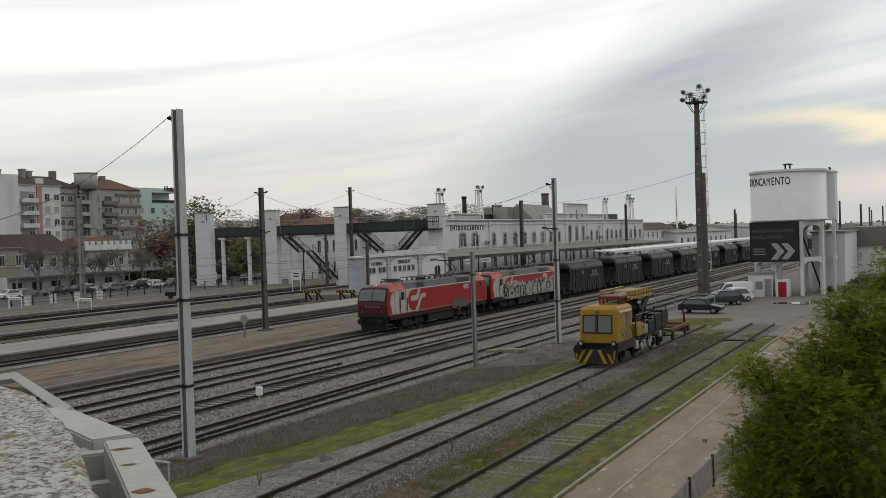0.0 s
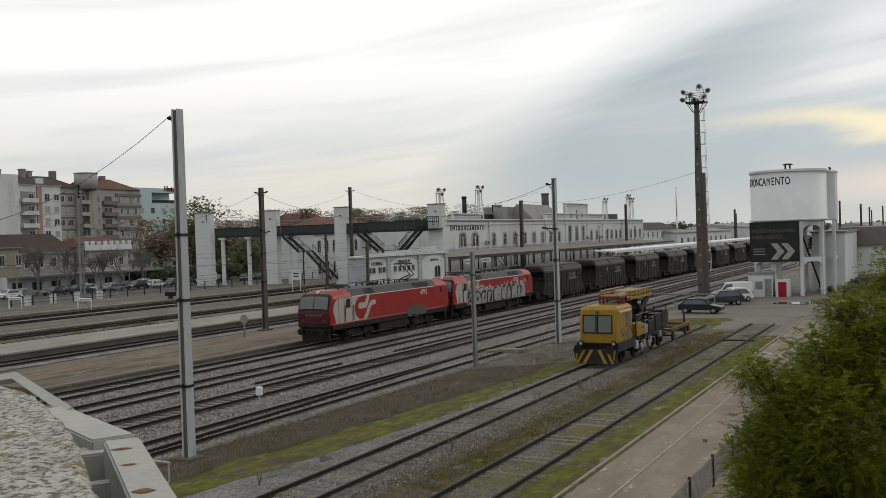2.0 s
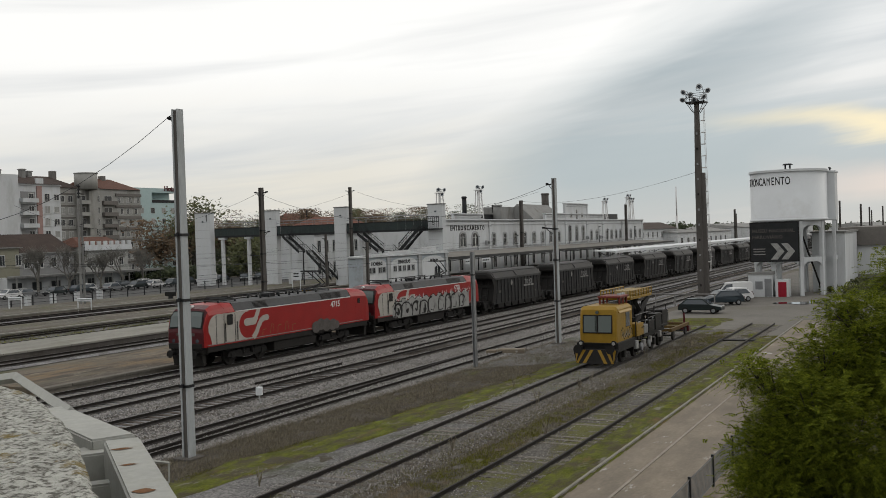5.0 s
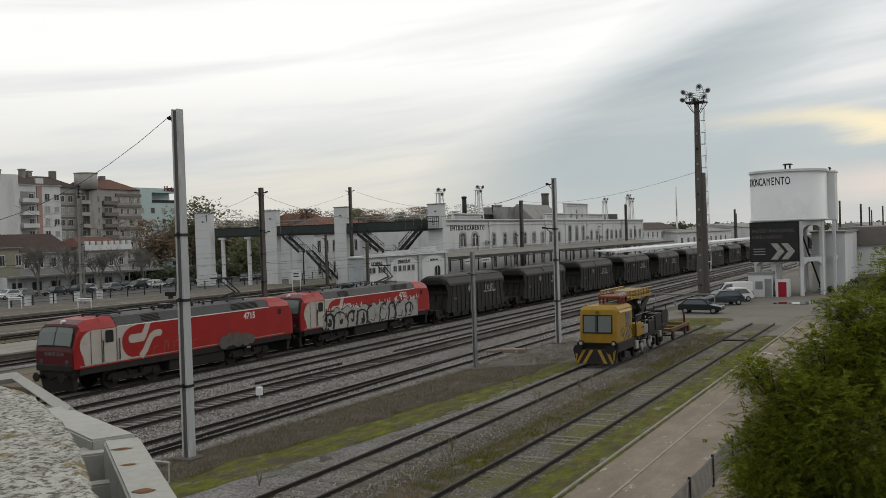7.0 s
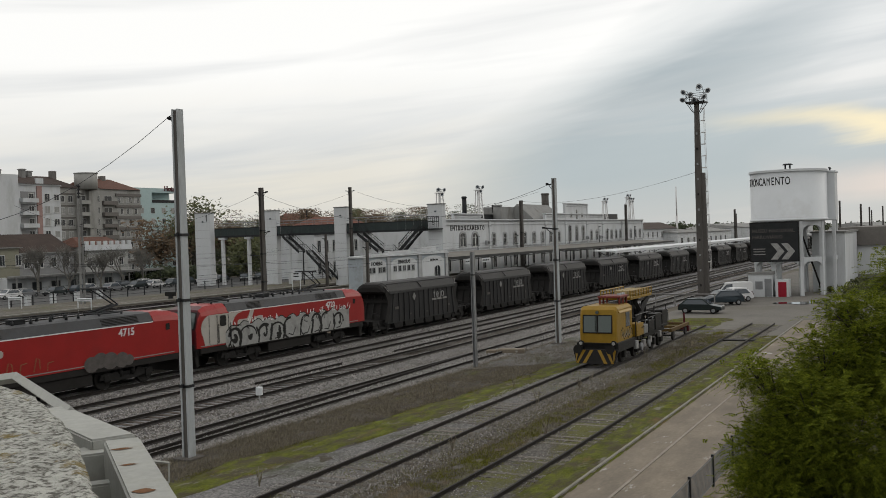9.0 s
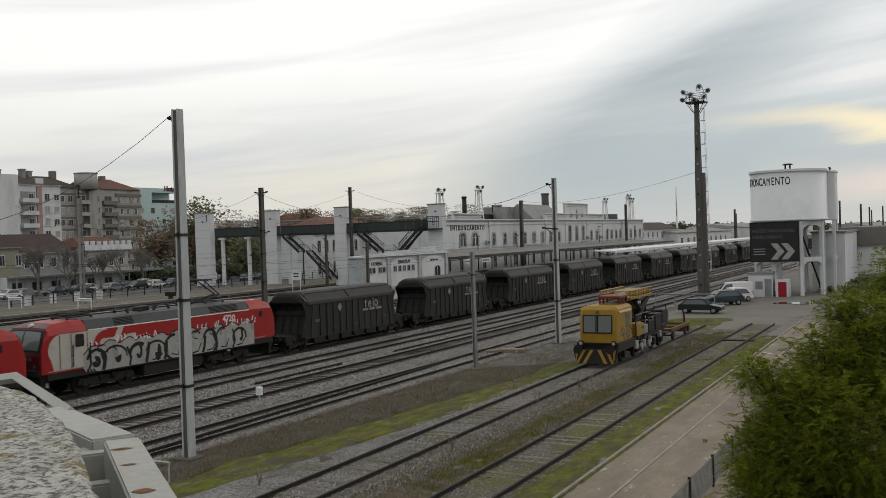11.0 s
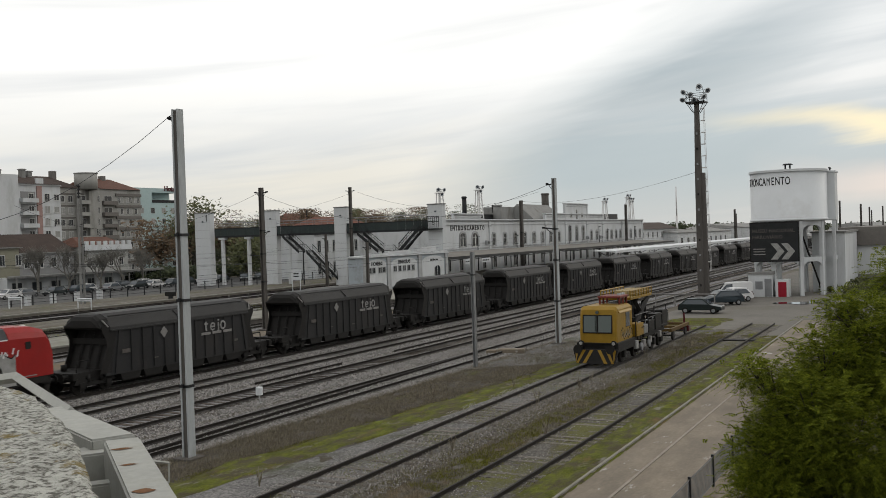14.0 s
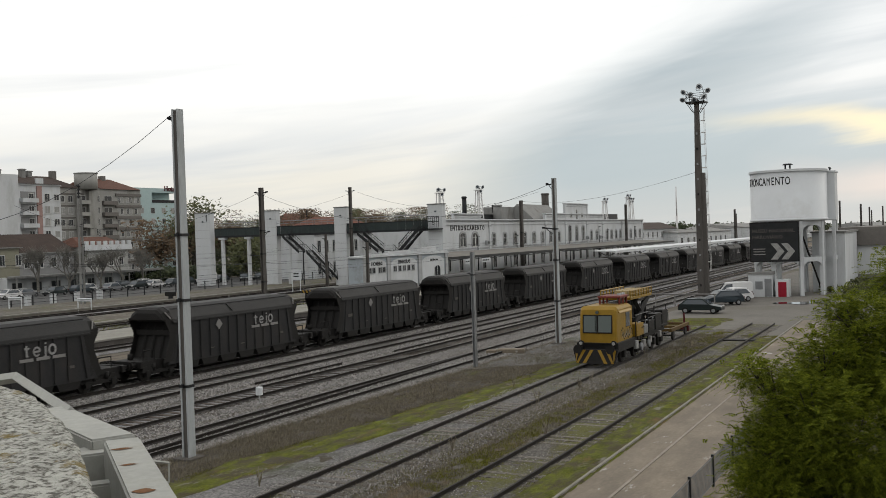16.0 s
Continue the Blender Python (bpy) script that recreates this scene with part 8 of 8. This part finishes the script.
def oblique(bm, a, b_, w0, w1, z0, z1, bev=0.015):
    """A box along the line a-b in plan, from w0 to w1 to its left side."""
    a, b_ = Vector(a), Vector(b_)
    t = (b_ - a).normalized()
    n = Vector((-t.y, t.x))
    pts = [a + n * w0, b_ + n * w0, b_ + n * w1, a + n * w1]
    prism(bm, [(p.x, p.y) for p in pts], 2, z0, z1)
    if bev:
        bmesh.ops.bevel(bm, geom=bm.edges[:], offset=bev, segments=2, affect="EDGES")
    return bm
part("wall", oblique(B(), e0 + nrm * 0.3, e1 + nrm * 0.3 - d * 0.3, 0, 1.2, GZ, 6.58, 0), M["old_white"], pa)
part("outer_beam", oblique(B(), (5.46, 5.66), (6.2, 7.3), 0, 0.34, 5.85, 6.3), M["old_white"], pa, "white painted concrete beam")
part("outer_beam", oblique(B(), (3.4, 3.05), (5.3, 5.45), 0, 0.26, 5.9, 6.32), M["old_white"], pa, "white painted beam with rust stains")
part("cross_beam", oblique(B(), (5.0, 5.15), (4.0, 5.9), -0.05, 0.1, 5.7, 6.12), M["old_white"], pa)
part("cross_beam", oblique(B(), (5.5, 5.75), (4.2, 6.7), 0.0, 0.3, 5.8, 6.22), M["old_white"], pa)
part("frame_wall", oblique(B(), (3.4, 3.2), (7.5, 9.6), 0.35, 0.5, GZ, 5.86, 0), M["old_white"], pa)
for k, (x, y, l_, w) in enumerate(((5.0, 5.18, 0.07, 0.03), (4.66, 4.76, 0.055, 0.02), (4.2, 4.16, 0.06, 0.05))):
    bm = B()
    q = Vector((x, y)) + Vector((-0.77, 0.63)) * 0.1
    bm.faces.new([bm.verts.new((q.x + l_ * 1.1 * math.cos(a) * -0.77 - w * math.sin(a) * 0.63 + 0.01 * math.sin(3 * a), q.y + l_ * 1.1 * math.cos(a) * 0.63 - w * math.sin(a) * 0.77, 6.324)) for a in [2 * math.pi * i / 20 for i in range(20)]])
    part("rust_patch", bm, M["rust"], pa)
sa = root("steel_angle", "cream steel angle running on from the white beam", "bracket", pose(0, 0, 0))
bm = B()
bar(bm, (6.05, 7.05, 6.27), (7.6, 9.75, 6.26), 0.09), bar(bm, (7.6, 9.75, 6.26), (7.1, 10.3, 6.2), 0.09), bar(bm, (6.1, 7.2, 6.2), (7.1, 10.3, 6.12), 0.06)
part("bar", bm, M["old_white"], sa)
bk = root("wall_bracket", "thin cream steel bracket fixed outside the beam", "bracket", pose(5.38, 5.42, 6.06) @ Matrix.Scale(0.3, 4))
bm = B()
bar(bm, (-0.15, 0.15, 0.25), (0.35, -0.25, 0.1), 0.05), bar(bm, (0.35, -0.25, 0.1), (0.33, -0.25, -0.4), 0.05), bar(bm, (0.33, -0.25, -0.4), (-0.3, 0.25, -0.4), 0.05)
part("bar", bm, M["old_white"], bk)

# ---------------------------------------------------------------- foreground tree with feathery leaves
def frond_tree(label, x, y, seed, blobs):
    """A tree whose crown gathers in several leafy masses at the ends of its limbs; blobs: place, radius, clumps."""
    rnd = random.Random(seed)
    t = root("tree", label, "tree", pose(x, y, GZ))
    at = Vector((x, y, GZ))
    bm = B()
    fork = Vector((0.1, 0.1, 1.5))
    cyl(bm, (0, 0, 0), fork, 0.16, 0.12, 8, False)
    for c, R, n in blobs:
        c = Vector(c) - at
        mid = fork.lerp(c, 0.5) + Vector((rnd.uniform(-0.25, 0.25), rnd.uniform(-0.25, 0.25), 0.25))
        cyl(bm, fork, mid, 0.09, 0.06, 7, False), cyl(bm, mid, c, 0.06, 0.03, 6, False)
        for k in range(7):
            tip = c + Vector((rnd.uniform(-1, 1), rnd.uniform(-1, 1), rnd.uniform(-0.4, 1))).normalized() * R * 0.85
            cyl(bm, mid.lerp(c, rnd.uniform(0.4, 1.0)), tip, 0.028, 0.009, 5, False)
    part("trunk", bm, M["bark"], t)
    V, F = [], []
    for c, R, n in blobs:
        c = Vector(c) - at
        for i in range(n):
            o = Vector((rnd.gauss(0, 1), rnd.gauss(0, 1), rnd.gauss(0, 1))).normalized()
            rr = rnd.uniform(0.2, 1.0) ** 0.55 * (1 + 0.3 * noise.noise(o * 1.9 + Vector((seed, R, 0))))
            q = c + Vector((o.x, o.y, o.z * 0.92)) * R * rr
            out = (o + Vector((0, 0, 0.25))).normalized()
            for k in range(24):
                p = q + Vector((rnd.gauss(0, 0.2), rnd.gauss(0, 0.2), rnd.gauss(0, 0.13)))
                d_ = (out * 0.9 + Vector((rnd.uniform(-1, 1), rnd.uniform(-1, 1), rnd.uniform(-0.7, 0.5)))).normalized()
                side = d_.cross(Vector((rnd.uniform(-0.3, 0.3), rnd.uniform(-0.3, 0.3), 1))).normalized()
                ln = rnd.uniform(0.16, 0.3)
                for m_ in range(8):
                    f = (m_ + 0.6) / 8
                    stem = p + d_ * ln * f + Vector((0, 0, -0.09 * f * f))
                    w = 0.047 * (1.15 - 0.6 * abs(f - 0.45))
                    for sg in (-1, 1):
                        tip = stem + side * sg * w + d_ * 0.028 + Vector((0, 0, -0.014))
                        k0 = len(V)
                        V += [stem, stem.lerp(tip, 0.5) + d_ * 0.011, tip, stem.lerp(tip, 0.5) - d_ * 0.011]
                        F.append((k0, k0 + 1, k0 + 2, k0 + 3))
    me = bpy.data.meshes.new("crown")
    me.from_pydata(V, [], F)
    me.materials.append(M["leaf_green"])
    part("crown", me, None, t, "feathery fresh green leaves")
    return t


frond_tree("leafy green tree with feathery leaves beside the road fence", 20.1, 1.9, 9, (
    ((20.1, 1.85, 3.45), 1.75, 430), ((19.5, 2.7, 4.2), 0.75, 95), ((18.95, 3.2, 3.45), 0.62, 70), ((19.4, 3.45, 4.85), 0.34, 22),
    ((20.5, 2.25, 5.0), 0.62, 66), ((19.5, 2.0, 2.4), 1.45, 220), ((18.75, 3.2, 2.7), 0.62, 70)))
frond_tree("taller green tree with feathery leaves beside the road fence", 21.9, 0.6, 12, (
    ((21.3, 1.3, 5.1), 1.15, 210), ((22.4, 0.95, 6.45), 0.6, 66), ((21.6, 0.1, 4.6), 1.6, 260), ((21.0, 1.9, 5.85), 0.4, 26)))

# road-side fence
rf = root("road_fence", "dark metal fence with square posts beside the road", "fence", pose(0, 0, GZ + 0.1))
FP = [(23.7, 6.6), (26.58, 6.63), (29.48, 6.63), (32.38, 6.63), (35.3, 6.63)]
for x, y in FP:
    bm = B()
    bx(bm, x - 0.04, x + 0.04, y - 0.04, y + 0.04, 0, 0.98, 0.006)
    part("post", bm, M["steel_dark"], rf)
for (xa, ya), (xb, yb) in zip(FP, FP[1:]):
    for z in (0.1, 0.9):
        bm = B()
        bar(bm, (xa, ya, z), (xb, yb, z), 0.035)
        part("rail_bar", bm, M["steel_dark"], rf)
    bm = B()
    for k in range(1, 29):
        f = k / 29
        bar(bm, (xa + (xb - xa) * f, ya + (yb - ya) * f, 0.1), (xa + (xb - xa) * f, ya + (yb - ya) * f, 0.9), 0.012)
    tagged(part("wire_panel", bm, M["steel_grey"], rf, "panel of thin grey wires"), kind="stuff")


# ---------------------------------------------------------------- grass, weeds and loose stones
def blades(label, zones, mat_, n, h0, h1, seed, wid=0.012, patch=0.25, thr=0.0):
    rnd = random.Random(seed)
    V, F = [], []
    for x0, x1, fa, fb_, share in zones:
        for i in range(int(n * share)):
            x = rnd.uniform(x0, x1)
            y = rnd.uniform(fa(x), fb_(x))
            if noise.noise((x * patch * 0.5, y * patch, seed)) + 0.5 * noise.noise((x * patch * 2, y * patch * 3, seed)) < thr:
                continue
            for k in range(3):
                a = rnd.uniform(0, 2 * math.pi)
                bx_, by_ = x + rnd.gauss(0, 0.05), y + rnd.gauss(0, 0.05)
                h = rnd.uniform(h0, h1)
                lx, ly = math.cos(a) * h * 0.45, math.sin(a) * h * 0.45
                wx, wy = -math.sin(a) * wid, math.cos(a) * wid
                k0 = len(V)
                V += [(bx_ - wx, by_ - wy, GZ - 0.01), (bx_ + wx, by_ + wy, GZ - 0.01), (bx_ + lx, by_ + ly, GZ + h)]
                F.append((k0, k0 + 1, k0 + 2))
    me = bpy.data.meshes.new("grass")
    me.from_pydata(V, [], F)
    me.materials.append(mat_)
    tagged(new("grass", me), label, "grass", kind="stuff")


s1 = lambda x: 18.01 + 0.0107 * (x - 20)
s2 = lambda x: 13.03 + 0.0107 * (x - 20)
blades("green grass along the sidings", [(18, 66, lambda x: max(19.8, 21.4 - 0.12 * (x - 24.5)), lambda x: max(21.3, 23.2 - 0.08 * (x - 27)), 0.6), (18, 74, lambda x: s2(x) + 1.0, lambda x: s2(x) + 2.4, 0.7), (18, 74, lambda x: s2(x) + 2.2, lambda x: s1(x) - 1.2, 0.12), (18, 72, lambda x: 10.45 + 0.0112 * (x - 20), lambda x: s2(x) - 1.0, 0.6), (72, 84, lambda x: 17.5, lambda x: 22.0, 0.12)], M["grass"], 80000, 0.03, 0.11, 3, 0.009, 0.6, -0.06)
blades("dry brown grass on the verge", [(14, 66, lambda x: max(21.3, 23.0 - 0.08 * (x - 27)), lambda x: 25.8, 0.6), (18, 72, lambda x: s2(x) + 0.9, lambda x: s1(x) - 1.0, 0.3)], M["dry_grass"], 110000, 0.05, 0.2, 5, 0.006, 0.9, -0.45)
blades("moss and weeds between the rails of the sidings", [(18, 60, lambda x: s1(x) - 0.8, lambda x: s1(x) + 0.8, 0.3), (18, 75, lambda x: s2(x) - 0.8, lambda x: s2(x) + 0.8, 0.5)], M["grass"], 26000, 0.06, 0.12, 8, 0.01, 0.6, 0.0)
blades("weeds along the bay lines", [(40, 104, lambda x: 66.5, lambda x: 77.2, 1.0)], M["leaf_olive"], 9000, 0.06, 0.22, 9, 0.03, 0.2, 0.0)
blades("yellow-green weeds along the bay lines", [(40, 104, lambda x: 66.5, lambda x: 77.2, 1.0)], M["grass"], 5000, 0.05, 0.2, 10, 0.02, 0.2, 0.1)
rw = random.Random(31)
for k in range(14):
    x = rw.uniform(24, 62)
    y = rw.choice((s1(x) + rw.uniform(1.4, 6), s1(x) - rw.uniform(1.2, 2.6), s2(x) + rw.uniform(1.1, 2.2)))
    wd_ = root("weed", "thin dry weed stalks on the verge", "weed", pose(x, y, GZ), "dry weeds")
    bm = B()
    for j in range(7):
        a = rw.uniform(0, 6.28)
        h = rw.uniform(0.35, 0.8)
        p1 = Vector((math.cos(a) * 0.12 * h, math.sin(a) * 0.12 * h, h * 0.6))
        p2 = p1 + Vector((math.cos(a) * 0.1, math.sin(a) * 0.1, h * 0.4))
        cyl(bm, (0, 0, 0), p1, 0.012, 0.01, 4, False), cyl(bm, p1, p2, 0.02, 0.008, 5)
    part("stalk", bm, M["dry_grass"], wd_)


def stones(label, zones, mat_, n, r0, r1, seed, z=-0.16):
    rnd = random.Random(seed)
    V, F = [], []
    for x0, x1, fa, fb_, share in zones:
        for i in range(int(n * share)):
            x = rnd.uniform(x0, x1)
            y = rnd.uniform(fa(x), fb_(x))
            r = rnd.uniform(r0, r1)
            a = rnd.uniform(0, 6.28)
            k0 = len(V)
            c, s = math.cos(a) * r, math.sin(a) * r
            V += [(x + c, y + s, z), (x - s, y + c * 0.8, z), (x - c * 0.9, y - s, z), (x + s, y - c, z), (x + c * 0.2, y + s * 0.3, z + r * 0.9), (x - c * 0.3, y - s * 0.1, z + r * 0.8)]
            F += [(k0, k0 + 1, k0 + 4), (k0 + 1, k0 + 5, k0 + 4), (k0 + 1, k0 + 2, k0 + 5), (k0 + 2, k0 + 3, k0 + 5), (k0 + 3, k0 + 4, k0 + 5), (k0 + 3, k0, k0 + 4)]
    me = bpy.data.meshes.new("stones")
    me.from_pydata(V, [], F)
    me.materials.append(mat_)
    tagged(new("loose_stones", me), label, "stones", kind="stuff")


M["stonebit"] = leafmat("ballast_stone", (0.07, 0.065, 0.06), (0.32, 0.305, 0.29), 0.95)
stones("loose pale ballast stones between the lines", [(24, 70, lambda x: 25.6, lambda x: 26.6, 0.25), (24, 90, lambda x: 28.6, lambda x: 31.2, 0.3), (28, 100, lambda x: 33.8, lambda x: 36.2, 0.3), (30, 110, lambda x: 38.4, lambda x: 40.6, 0.3), (24, 80, lambda x: 26.8, lambda x: 28.3, 0.15)], M["stonebit"], 46000, 0.03, 0.065, 5)
stones("old ballast stones in the sidings", [(17, 62, lambda x: s1(x) - 1.5, lambda x: s1(x) + 1.4, 0.6), (17, 62, lambda x: s2(x) - 1.2, lambda x: s2(x) + 1.2, 0.2), (17, 60, lambda x: s1(x) - 2.3, lambda x: s1(x) - 1.3, 0.25), (17, 50, lambda x: s1(x) + 1.2, lambda x: s1(x) + 2.0, 0.25)], M["stonebit"], 24000, 0.02, 0.05, 6)

motions()
